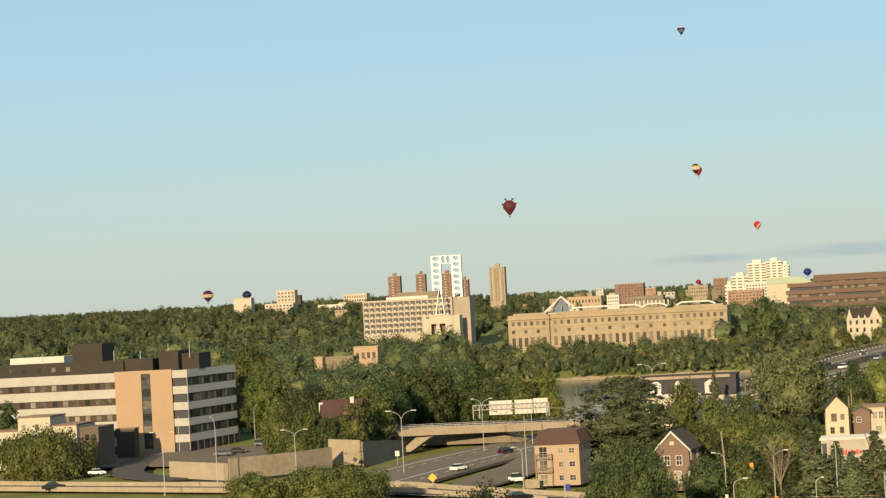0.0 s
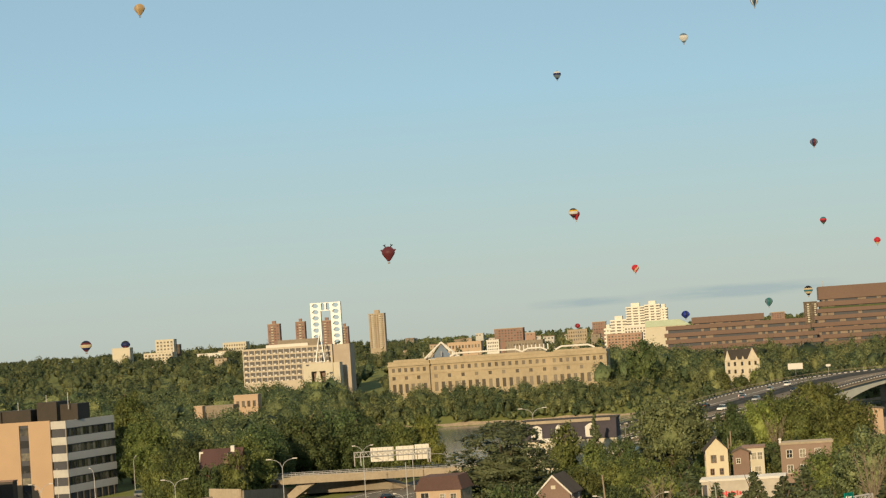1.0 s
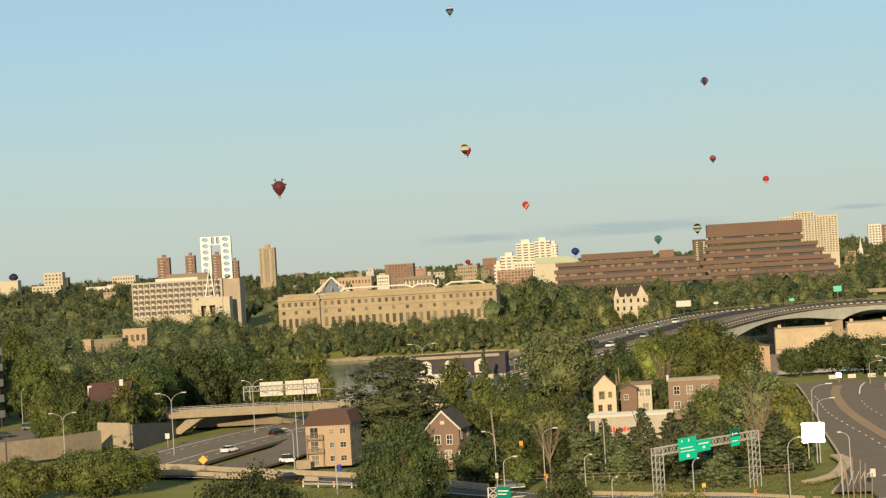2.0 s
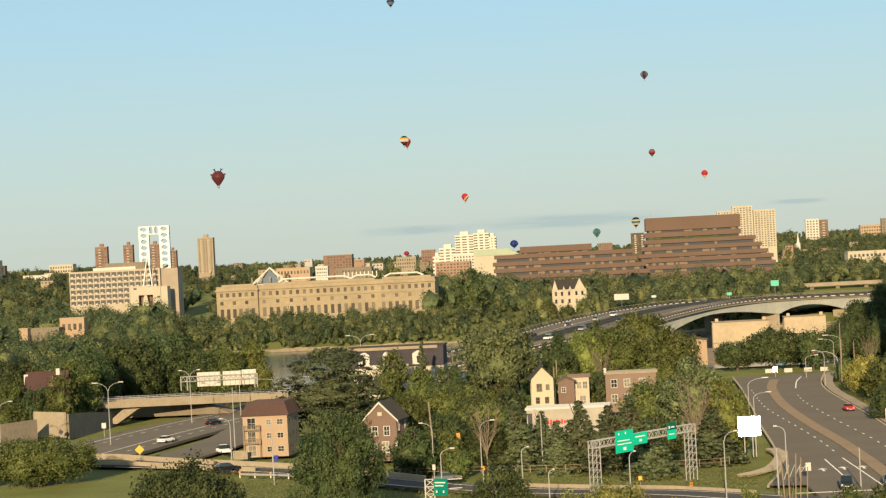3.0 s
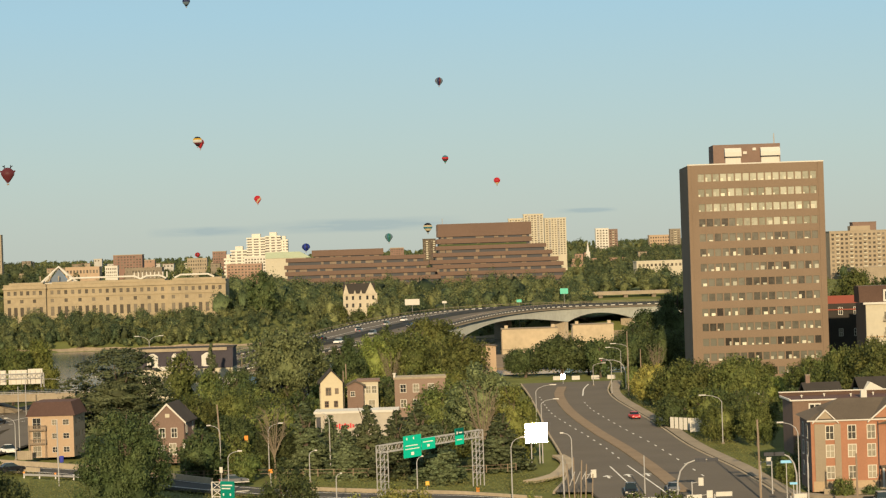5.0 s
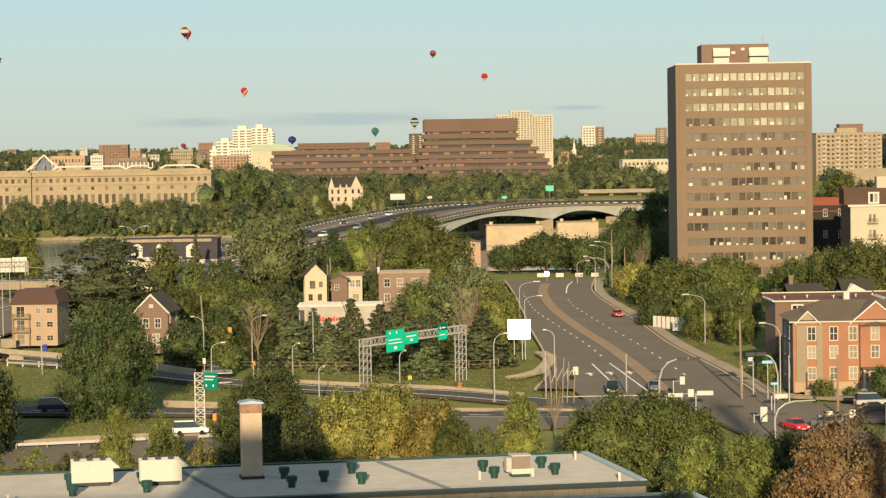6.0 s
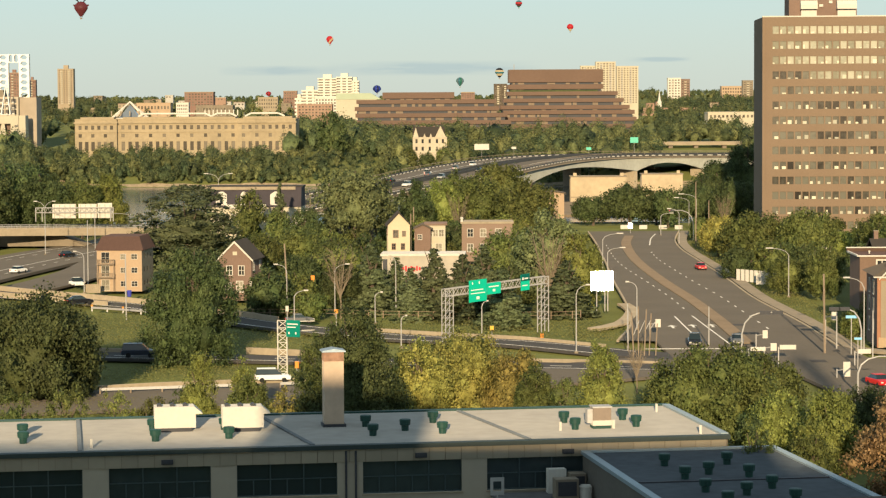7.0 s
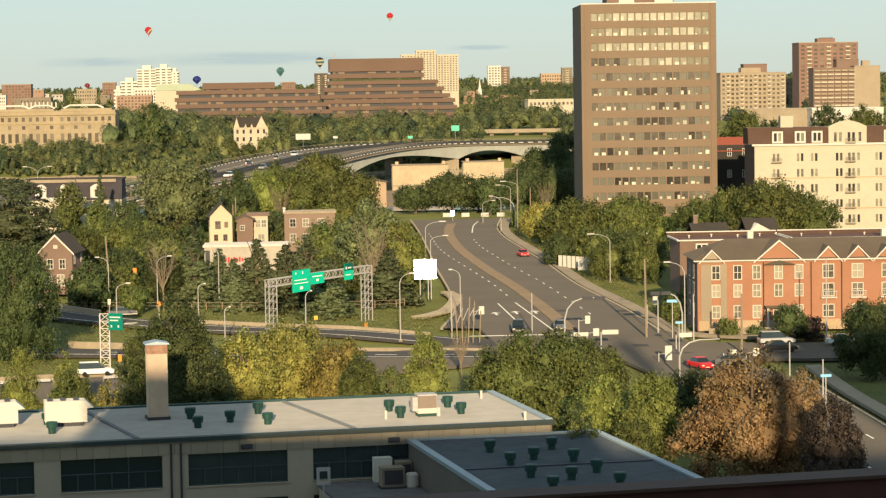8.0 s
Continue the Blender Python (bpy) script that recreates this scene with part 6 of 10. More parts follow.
for name, label, a, b, t, f, Y, m_, rows, cols in FAR_BLOCKS:
    x0, x1, z1 = a * Y / 4400, b * Y / 4400, 36 + t * Y / 4400
    z0 = min(36 + f * Y / 4400, ground_z((x0 + x1) / 2, Y)) if name != "roof_house" else 36 + f * Y / 4400
    w, h, d = x1 - x0, z1 - z0, min(22, max(8, (x1 - x0) * 0.7))
    ob = thing(name, label, "building", pose(x0, Y, z0), "skyline buildings")
    ops = []
    if rows:
        sh, cw = (z1 - 36 - f * Y / 4400) / (rows + 0.3), (w - 1.0) / cols
        ops = rows_of([0.5 + cw * (i + 0.22) for i in range(cols)], [h - sh * (r + 0.95) for r in range(rows)], cw * 0.56, sh * 0.52)
        ops = [o for o in ops if o[1] > 0.3]
    facade(ob, w, h, ops, m_, M_GLASS_HAZED, None, 0.5, 0.3)
    part("body", box(bmesh.new(), 0, w, 0.52, d, 0, h - 0.01), m_, ob)
    part("roof_edge", box(bmesh.new(), -0.15, w + 0.15, -0.15, d + 0.1, h + 0.003, h + 0.5), M_CONCRETE if m_ in (M_TAN, M_FAR_RED, M_BRICK) else m_, ob)
    if rows >= 8:
        for c in range(1, cols, 3):
            for x, z, a, b in ops[c::cols]:
                part("balcony", box(bmesh.new(), x - 0.3, x + a + 0.3, -1.1, -0.003, z - 0.5, z + 0.35), M_OFFWHITE if m_ in (M_WHITE, M_CREAM) else M_CREAM, ob)
    if h > 25 and name != "roof_house" and m_ not in (M_CREAM, M_WHITE, M_BRICK):
        part("lift_house", box(bmesh.new(), w * 0.35, w * 0.65, d * 0.3, d * 0.7, h + 0.503, h + 3.2), m_, ob)


ridge = random.Random(31)
for i in range(64):
    Y = ridge.uniform(1900, 2700)
    u = ridge.choice((ridge.uniform(-700, -285), ridge.uniform(-1000, -880), ridge.uniform(340, 780), ridge.uniform(-620, -300)))
    if i >= 30:
        Y, u = ridge.uniform(2300, 2900), ridge.choice((ridge.uniform(-690, -290), ridge.uniform(-1000, -890)))
    x0, w = u * Y / 4400, ridge.uniform(5, 12)
    h = ridge.uniform(3, 6)
    z0 = 36 + (ridge.uniform(-16, -5) if i < 30 else ridge.uniform(-6, 9)) * Y / 4400 - h
    m_ = ridge.choice((M_CREAM, M_OFFWHITE, M_SOFT_BRICK, M_CONCRETE_GREY, M_CREAM, M_TAN))
    ob = thing("distant_house", "small pale flat-roofed building on the wooded ridge", "building", pose(x0, Y, min(z0, ground_z(x0, Y))), "buildings on the ridge")
    h += z0 - min(z0, ground_z(x0, Y)) + 3
    n = int(w / 3)
    facade(ob, w, h, rows_of([0.8 + 3 * k for k in range(n)], [h - 2.2], 1.4, 1.3), m_, M_GLASS_HAZED, None, 0.4, 0.2)
    part("body", box(bmesh.new(), 0, w, 0.42, 10, 0, h - 0.02), m_, ob)
    part("roof", box(bmesh.new(), -0.3, w + 0.3, -0.3, 10.3, h + 0.003, h + 0.5), ridge.choice((M_SHINGLE, M_BRICK_BROWN, M_OFFWHITE)), ob)


def condominium():
    """A white tower that steps down in terraces, each storey with a continuous balcony."""
    Y = 1740
    k = Y / 4400
    ob = thing("condominium", "white stepped condominium tower with long glazed balconies", "apartment tower", pose(0, Y, 0))
    white = mat("bright_white_render", (0.66, 0.62, 0.52), 0.8, var=0.06)
    for u0, u1, top, deep, storeys in ((-239, -205, 43, 14, 15), (-206, -178, 45, 20, 15), (-181, -166, 38, 12, 13), (-268, -238, 22, 8, 9), (-280, -266, 8, 5, 5)):
        x0, x1, z1 = u0 * k, u1 * k, 36 + top * k
        part("core", box(bmesh.new(), x0 + 0.6, x1 - 0.6, 2.2 - deep * 0.3, 22, 10, z1), mat("dim_condo_glazing", (0.17, 0.15, 0.12), 0.4, var=0.25, fine=0.6), ob)
        sh = (z1 - 26) / storeys
        for i in range(storeys):
            z = z1 - sh * i
            back = -deep * 0.3
            part("balcony", box(bmesh.new(), x0, x1, back, 2.0 + back, z - sh * 0.52, z), white, ob, "white balcony front")
            for x in (x0 + (x1 - x0) * 0.33, x0 + (x1 - x0) * 0.68):
                part("wall", box(bmesh.new(), x - 0.7, x + 0.7, back + 0.4, 2.2 + back, z - sh, z - sh * 0.523), white, ob)
        part("roof_house", box(bmesh.new(), x0 + (x1 - x0) * 0.25, x1 - (x1 - x0) * 0.3, 5, 14, z1 + 0.003, z1 + 2.6), white, ob)


condominium()


def balcony_block():
    Y = 1300
    ob = thing("balcony_block", "apartment block faced with rows of dark balconies", "apartment block", pose(284.82, Y, 0))
    w, z1 = 74 * Y / 4400, 44.27
    z0 = 12.0
    part("wall", box(bmesh.new(), 0, w, 1.6, 14, z0, z1), M_BRICK_BROWN, ob)
    for r in range(11):
        z = z1 - 2.05 * (r + 1)
        for c in range(6):
            bm = box(bmesh.new(), w / 6 * c + 0.25, w / 6 * (c + 1) - 0.25, 0, 1.597, z, z + 0.25)
            box(bm, w / 6 * c + 0.25, w / 6 * (c + 1) - 0.25, 0, 0.15, z + 0.253, z + 0.85)
            part("balcony", bm, M_CREAM if r % 2 else M_CONCRETE, ob)
    part("fin", box(bmesh.new(), w - 0.2, w + 0.0, -0.2, 1.59, z0, z1), M_CREAM, ob)


balcony_block()
ch2 = thing("church_spire", "white church spire above red roofs", "church", pose(157.18, 1899, 0))
part("steeple", lathe(bmesh.new(), [(1.6, 15), (1.6, 35.14), (1.0, 36), (0.1, 43.34)], 8), M_WHITE, ch2)
gr2 = thing("green_roof_hall", "building with a pale green copper roof", "building", pose(-75.27, 1600, 0))
part("wall", box(bmesh.new(), 0, 26, 0, 14, 15, 37.82), M_CREAM, gr2)
bm = bmesh.new()
prism(bm, [(0, 37.82), (29, 37.82), (22, 41.82), (0, 41.82)], -0.5, 14, "y")
part("roof", bm, mat("pale_copper", (0.4, 0.45, 0.32), 0.7, var=0.08), gr2, "pale green copper roof")


M_PALE_STONE = mat("pale_limestone", (0.52, 0.45, 0.33), 0.9, var=0.12, fine=1)


def castle():
    Y = 1130
    ob = thing("stone_villa", "cream stone villa with steep grey roofs and gables", "villa", pose(-18.49, Y, ground_z(-15, 1130)))
    g0 = ground_z(-15, 1130)
    e, w = 20.08 - g0, 15.5
    facade(ob, w, e, rows_of([1.2, 4.0, 7.2, 10.5, 13.2], [e - 2.8, e - 6.2], 1.0, 1.8), M_PALE_STONE, M_GLASS_MID, None, 0.4, 0.2)
    part("core", box(bmesh.new(), 0, w, 0.45, 10, 0, e), M_PALE_STONE, ob)
    bm = bmesh.new()
    prism(bm, [(-0.3, e), (10.3, e), (7, e + 4.6), (3.4, e + 4.6)], 0, w - 1, "x")
    part("roof", bm, M_SHINGLE_DARK, ob)
    for x, gw, gr_ in ((1.4, 2.8, 4.4), (12.6, 5.4, 5.0), (5.4, 1.6, 1.6), (8.2, 1.6, 1.6)):
        bm = bmesh.new()
        prism(bm, [(x - gw / 2, e - 0.5), (x + gw / 2, e - 0.5), (x, e + gr_)], -0.6, 6, "y")
        part("gable", bm, M_PALE_STONE, ob)
    for x in (3.6, 5.0, 9.2):
        part("chimney", box(bmesh.new(), x, x + 0.9, 4, 5, e, e + 5), M_BRICK_BROWN, ob)


castle()
house("small_house", "dark-roofed house with pale chimneys behind the terrace", 79.3, 468, 6.4, 7, 7.9, 1.5, M_WHITE, M_SHINGLE_DARK, 0, [], "x", chimney_at=(0.4, 3.2))
hg = house("small_house", "white house with a steep front gable and dark roof", 90.0, 470, 5.6, 8, 8.0, 2.0, M_WHITE, M_SHINGLE_DARK, 0, [], "x")
part("gable", prism(bmesh.new(), [(0.3, 8.023), (4.4, 8.023), (1.7, 9.5)], -0.7, 2.6, "y"), M_WHITE, hg, "white boarded gable")
house("brick_shed", "small orange brick building beside the boulevard", 25.25, 690, 5.4, 8, 10.4, 0.4, M_PEACH, M_SHINGLE, 0, [], "y")
# ---- bridges, walls, barriers ----


def overpass():
    ob = thing("overpass", "beige concrete road overpass with a slanted pier", "overpass", kind="structure")
    a, b = Vector((-123.37, 612, 4.58)), Vector((-75.07, 640, 3.15))
    d = (b - a).normalized()
    far = b + d * 14
    part("deck", ribbon([a, a.lerp(far, 0.5), far], 11, 0.3, 1.1), M_CONCRETE, ob)
    n = Vector((d.y, -d.x, 0))
    for s in (-5.3, 5.3):
        p, q = a + n * s, far + n * s
        part("parapet", ribbon([p, p.lerp(q, 0.5), q], 0.35, 0.85, 0.55), M_CONCRETE, ob)
        bm = bmesh.new()
        L = (q - p).length
        k = 0.0
        while k < L:
            c = p + d * k + Vector((0, 0, 0.85))
            rod(bm, c, c + Vector((0, 0, 0.7)), 0.06, n=5)
            k += 2.4
        for z in (1.2, 1.55):
            rod(bm, p + Vector((0, 0, z)), q + Vector((0, 0, z)), 0.07, n=5)
        part("handrail", bm, M_STEEL, ob)
    pier = Vector((-117.29, 613, 2.98))
    bm = bmesh.new()
    x0 = pier.x
    prism(bm, [(x0 - 4.5, -0.2), (x0 - 1.6, -0.2), (x0 + 3.6, pier.z + 0.2), (x0 - 0.2, pier.z + 0.2)], 609, 618, "y")
    bmesh.ops.recalc_face_normals(bm, faces=bm.faces[:])
    part("pier", bm, M_CONCRETE, ob)
    part("abutment", box(bmesh.new(), far.x - 6, far.x + 12, far.y - 6, far.y + 8, 0, far.z - 0.9), M_CONCRETE_GREY, ob)
    part("abutment", box(bmesh.new(), a.x - 8, a.x - 0.5, a.y + 4, a.y + 12, 0, a.z - 1.2), M_CONCRETE_GREY, ob)
    # slope under the far side
    bm = bmesh.new()
    prism(bm, [(a.x + 2, 0.03), (a.x + 30, 0.03), (a.x + 22, 3.4), (a.x + 2, 4.6)], 628, 640, "y")
    part("paved_slope", bm, M_CONCRETE_GREY, ob)


overpass()


def sign_gantry_back():
    ob = thing("sign_gantry", "steel gantry with three blank pale sign backs", "road sign", pose(-104.11, 618, 6.95))
    p = Vector((-104.11, 618, 6.95))
    s = 618 / 4400
    top = 28 * s
    bm = bmesh.new()
    for x in (0.0, 1.6, 18.6, 19.3):
        rod(bm, (x, 0, -0.2), (x, 0, top - 0.6), 0.13, n=6)
    for z in (top - 1.9, top - 0.7):
        for y in (0, 0.8):
            rod(bm, (0, y, z), (19.3, y, z), 0.09, n=6)
    for i in range(16):
        x = i * 1.2
        rod(bm, (x, 0, top - 1.9), (x + 0.6, 0, top - 0.7), 0.05, n=5), rod(bm, (x + 0.6, 0, top - 0.7), (x + 1.2, 0, top - 1.9), 0.05, n=5)
    part("truss", bm, M_STEEL, ob)
    for x0, x1 in ((4.0, 9.9), (10.5, 15.1), (15.3, 18.9)):
        sign = part("sign_panel", box(bmesh.new(), x0, x1, 0.95, 1.05, 0.6, top + 0.2 + (0.2 if x0 > 15 else 0)), M_WHITE, ob, "pale blank back of a road sign")
        bm = bmesh.new()
        k = x0 + 0.5
        while k < x1:
            box(bm, k, k + 0.08, 0.85, 0.947, 0.7, top)
            k += 1.3
        part("rib", bm, M_CONCRETE, sign)


sign_gantry_back()


def retaining(name, label, pts, h, t=0.5, material=None):
    ob = tagged(part(name, ribbon([Vector(p) for p in pts], t, h, h + 0.2), material or M_CONCRETE), label, "wall", kind="structure")
    return ob


retaining("retaining_wall", "beige concrete retaining wall below the trees", [(-131.8, 575, 0), (-122.4, 565.3, 0)], 5.6)
# walls angled from the sun: their shade is put in as darker concrete
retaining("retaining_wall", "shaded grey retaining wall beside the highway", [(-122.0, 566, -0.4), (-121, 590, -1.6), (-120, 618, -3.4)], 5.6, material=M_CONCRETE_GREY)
retaining("retaining_wall", "long beige retaining wall below the car park", [(-163, 548, 0), (-145, 531, 0)], 3.6)
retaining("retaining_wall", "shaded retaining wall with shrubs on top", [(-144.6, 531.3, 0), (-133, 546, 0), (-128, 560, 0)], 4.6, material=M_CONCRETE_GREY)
for i, (pts, h, lab) in enumerate((
        ([(-215, 552, 0), (-182, 532, 0), (-141, 511, 0), (-100, 492, 0), (-84, 474.5, 0), (-54.5, 443.5, 0), (-40, 424, 0), (-29, 406.5, 0)], 0.95, "pale concrete barrier along the slip road"),
        ([(-215, 538, 0), (-141, 498, 0), (-100, 478, 0), (-80, 460, 0), (-62, 442, 0)], 0.8, "pale concrete barrier along the slip road"),
        ([(-13, 390, 0), (0, 381, 0), (10, 375, 0), (22, 362, 0)], 0.5, "pale concrete kerb wall beside the slip road"),
        ([(-110, 378.5, 0), (-53.5, 360.5, 0), (-43, 356.5, 0)], 0.55, "pale kerb beside the ramp"),
        ([(-30, 357.5, 0), (-20, 352.5, 0)], 0.75, "short concrete barrier beside the ramp"),
        ([(6, 344.5, 0), (21, 341.5, 0), (28, 339, 0)], 0.35, "pale kerb beside the ramp"),
        ([(-60, 303.8, 0), (-43, 313.5, 0), (-33, 317.5, 0), (-17, 321.5, 0), (0, 327, 0)], 0.42, "beige barrier beside the near ramp"))):
    tagged(part("barrier", ribbon(curve_through(pts), 0.45, h, h + 0.2), M_CONCRETE), lab, "barrier", kind="structure")
marks(slip, offset_line(curve_through([(-90, 470, 0), (-55, 439, 0), (-29, 401, 0), (-9, 380, 0), (9, 370, 0), (24, 354, 0)]), 3.2), 0.25)
marks(slip, offset_line(curve_through([(-90, 470, 0), (-55, 439, 0), (-29, 401, 0), (-9, 380, 0), (9, 370, 0), (24, 354, 0)]), -2.6), 0.2)
marks(slip2, offset_line(curve_through([(-110, 372, 0), (-53, 355, 0), (-27, 349, 0), (9, 338, 0), (30, 334, 0)]), 2.9), 0.25)
marks(slip2, offset_line(curve_through([(-110, 372, 0), (-53, 355, 0), (-27, 349, 0), (9, 338, 0), (30, 334, 0)]), 0.2), 0.2, 3, 5)


def guard_rail(pts, label, refl=False):
    ob = thing("guard_rail", label, "guard rail", kind="structure")
    line = curve_through(pts, 4.0)
    part("rail", ribbon([p + Vector((0, 0, 0.5)) for p in line], 0.12, 0.3, 0.34), M_STEEL, ob)
    for i, p in enumerate(line):
        part("post", box(bmesh.new(), p.x - 0.1, p.x + 0.1, p.y + 0.07, p.y + 0.25, 0, 0.85), M_WOOD if not refl else M_STEEL, ob)
        if refl and i % 2 == 0:
            part("reflector", box(bmesh.new(), p.x - 0.16, p.x + 0.16, p.y - 0.1, p.y - 0.065, 0.85, 1.15), M_ORANGE, ob)


guard_rail([(-63, 430.5, 0), (-57, 426, 0), (-50, 420, 0)], "steel guard rail with orange reflectors", True)
guard_rail([(-44, 306.5, 0), (-36.5, 308.3, 0), (-28, 310.5, 0)], "galvanised guard rail beside the near ramp")
guard_rail([(-22, 312, 0), (-12, 315, 0), (-6, 318, 0)], "galvanised guard rail beside the near ramp")


def bridge():
    ob = thing("river_bridge", "long concrete arch bridge carrying a highway over the river", "bridge", kind="structure")
    line = [p for p in highway_line if p.y > 700]
    dark = mat("dark_bridge_parapet", (0.045, 0.048, 0.05), 0.8, var=0.2, fine=0.8)
    dash = mat("pale_rail_panel", (0.55, 0.52, 0.45), 0.7, var=0.1)
    up = Vector((0, 0, 1))
    for k in (-1, 1):
        edge = deck_edge(line, k, -0.3)
        part("parapet", ribbon(edge, 0.5, 0.75, 1.3), dark, ob)
        bm = bmesh.new()
        for p, q in zip(edge, edge[1:]):
            rod(bm, p + up * 0.75, p + up * 1.6, 0.07, n=4)
            rod(bm, p + up * 1.6, q + up * 1.6, 0.1, n=4)
        part("railing", bm, M_CONCRETE_GREY, ob)
        for p, q in zip(edge, edge[1:]):
            part("parapet_panel", ribbon([p, p.lerp(q, 0.5)], 0.62, 0.42, 0.34), dash, ob)
        part("cornice", ribbon(edge, 1.1, -0.56, 0.3), M_CONCRETE_GREY, ob)
    for k in (-0.08, 0.12):
        part("centre_barrier", ribbon(deck_edge(line, k), 0.5, 1.0, 1.2), dark, ob)
    for k in (-0.55, 0.6):
        part("painted_line", ribbon(deck_edge(line, k), 0.25, 0.1, 0.01), M_PAINT, ob)
    # two rows of arched girders with piers between the spans
    near = deck_edge(line, 1, 1.2)
    run = [0.0]
    for p, q in zip(line, line[1:]):
        run.append(run[-1] + (q - p).length)
    stations = [next(r for p, r in zip(near, run) if p.x / p.y > u) for u in (0.0281, 0.0735, 0.0975, 0.122)]
    stations.append(stations[-1] + 80)
    fas = mat("pale_grey_concrete", (0.34, 0.34, 0.29), 0.85, var=0.14, fine=0.6, coarse=0.1)
    for k in (-1, 1):
        bm = bmesh.new()
        prev = None
        for p, r in zip(deck_edge(line, k, 1.2), run):
            dep = 2.4
            for r0, r1 in zip(stations, stations[1:]):
                if r0 <= r < r1:
                    dep = 3.0 + 3.4 * abs(2 * (r - r0) / (r1 - r0) - 1) ** 2
            ring = [bm.verts.new(p + Vector((x, 0, z))) for x, z in ((-0.4, -0.55), (0.4, -0.55), (0.4, -dep), (-0.4, -dep))]
            for i in range(4 if prev else 0):
                bm.faces.new((prev[i], prev[(i + 1) % 4], ring[(i + 1) % 4], ring[i]))
            prev = ring
        bmesh.ops.recalc_face_normals(bm, faces=bm.faces[:])
        part("arch_girder", bm, fas, ob, "pale grey arched concrete girder")
    for target in stations:
        for p, q, r in zip(line, line[1:], run):
            if r <= target < r + (q - p).length:
                d = (q - p)
                hw = deck_half(p) - 1.5
                turn = Matrix.Translation(p) @ pose(0, 0, 0, 0, 0, math.degrees(math.atan2(-d.x, d.y)))
                for x0, x1 in ((-hw, -hw + 7), (hw - 7, hw)):
                    part("pier", box(bmesh.new(), x0, x1, -1.6, 1.6, -4 - p.z, -5.6, turn), M_CONCRETE, ob)


bridge()
M_SANDY = mat("sunlit_sandy_concrete", (0.5, 0.4, 0.26), 0.9, var=0.14, fine=0.6, coarse=0.1)
for x0, x1, y, zt, lab in ((42.6, 62.9, 905, 8.35, "sunlit beige abutment wall under the bridge"), (71.1, 86.6, 940, 8.1, "sunlit beige pier wall under the bridge")):
    ob = thing("abutment_wall", lab, "wall", pose(x0, y, 0), kind="structure")
    w = x1 - x0
    part("wall", box(bmesh.new(), 0, w, 0, 8, -4, zt), M_SANDY, ob)
    part("coping", box(bmesh.new(), -0.2, w + 0.2, -0.25, 8.2, zt + 0.003, zt + 0.4), M_CONCRETE_GREY, ob)
    part("joint", box(bmesh.new(), 0, w, -0.06, -0.003, 0.9, 1.2), M_CONCRETE_GREY, ob)
    for x in (1.0, w - 2.2):
        part("post", box(bmesh.new(), x, x + 1.2, 0.5, 1.7, zt + 0.403, zt + 1.5), M_SANDY, ob)
tagged(part("embankment", box(bmesh.new(), 8, 140, 796, 900, -4.5, -0.4), mat("bare_earth", (0.2, 0.15, 0.1), 0.95, var=0.25, fine=0.5, coarse=0.05)), "low bare river bank below the bridge", "bank", kind="structure")
fo = thing("far_overpass", "pale concrete overpass beyond the bridge", "overpass", kind="structure")
part("deck", box(bmesh.new(), 105.68, 170.45, 1250, 1262, 13.56, 15.26), M_CONCRETE, fo)
for u in (385, 430, 480, 530):
    part("pier", box(bmesh.new(), u * 1250 / 4400 - 1, u * 1250 / 4400 + 1, 1252, 1260, 5, 13.56), M_CONCRETE_GREY, fo)

# ---- lamps, poles, signs ----


def street_lamp(x, y, h, arm, label, z=0.0, double=False):
    """A steel pole bending over into an arm; arm: signed reach along x."""
    ob = thing("street_lamp", label, "street lamp", pose(x, y, z), "street lamps")
    part("pole", tube(bmesh.new(), [(0, 0, 0), (0, 0, h * 0.5), (0, 0, h * 0.86)], 0.1, 0.07, 8), M_STEEL, ob)
    for sgn in ((1, -1) if double else (1,)):
        r = arm * sgn
        pts = [(0, 0, h * 0.86), (r * 0.12, 0, h * 0.93), (r * 0.35, 0, h * 0.975), (r * 0.7, 0, h)]
        a = part("arm", tube(bmesh.new(), pts, 0.07, 0.05, 6), M_STEEL, ob)
        bm = bmesh.new()
        box(bm, min(r * 0.68, r), max(r * 0.68, r), -0.16, 0.16, h - 0.06, h + 0.14)
        part("lantern", bm, mat("lamp_head_grey", (0.4, 0.38, 0.34), 0.5, 0.2), a)
    part("base_plate", box(bmesh.new(), -0.25, 0.25, -0.25, 0.25, 0, 0.3), M_CONCRETE_GREY, ob)
    return ob


STEEL_LAMP = "curved galvanised steel street lamp beside the road"
for x, y, h, arm in (
        (17.4, 353.85, 9.8, 2.0), (4.07, 367.31, 6.5, 1.0), (-34.7, 347.71, 5.6, -1.4), (-28.43, 420.95, 8.6, -2.2), (-24.75, 383.04, 7.0, 2.2),
        (-20.27, 420.78, 8.6, 2.6), (-12.87, 402.37, 5.2, 1.3), (-7.8, 362.45, 4.8, 0.9), (30.34, 506.38, 9.0, 4.2), (30.8, 497.75, 6.6, 3.6),
        (28.7, 389.59, 7.6, -1.8), (61.07, 452.94, 9.0, -4.2), (58.1, 351.56, 10.8, -3.0), (67.54, 691.83, 10.0, -5.0), (67.87, 717.02, 8.0, -4.4),
        (55.23, 663.11, 6.0, 3.4), (56.33, 621.28, 9.0, -3.0), (-176.09, 676.24, 10.5, 0.9), (-143.47, 517.1, 14.5, -1.0), (-10.06, 426.86, 9.8, -2.0),
        (-70.36, 471.17, 8.0, -2.0)):
    street_lamp(x, y, h, arm, STEEL_LAMP)
TWIN = "tall twin-armed steel highway lamp"
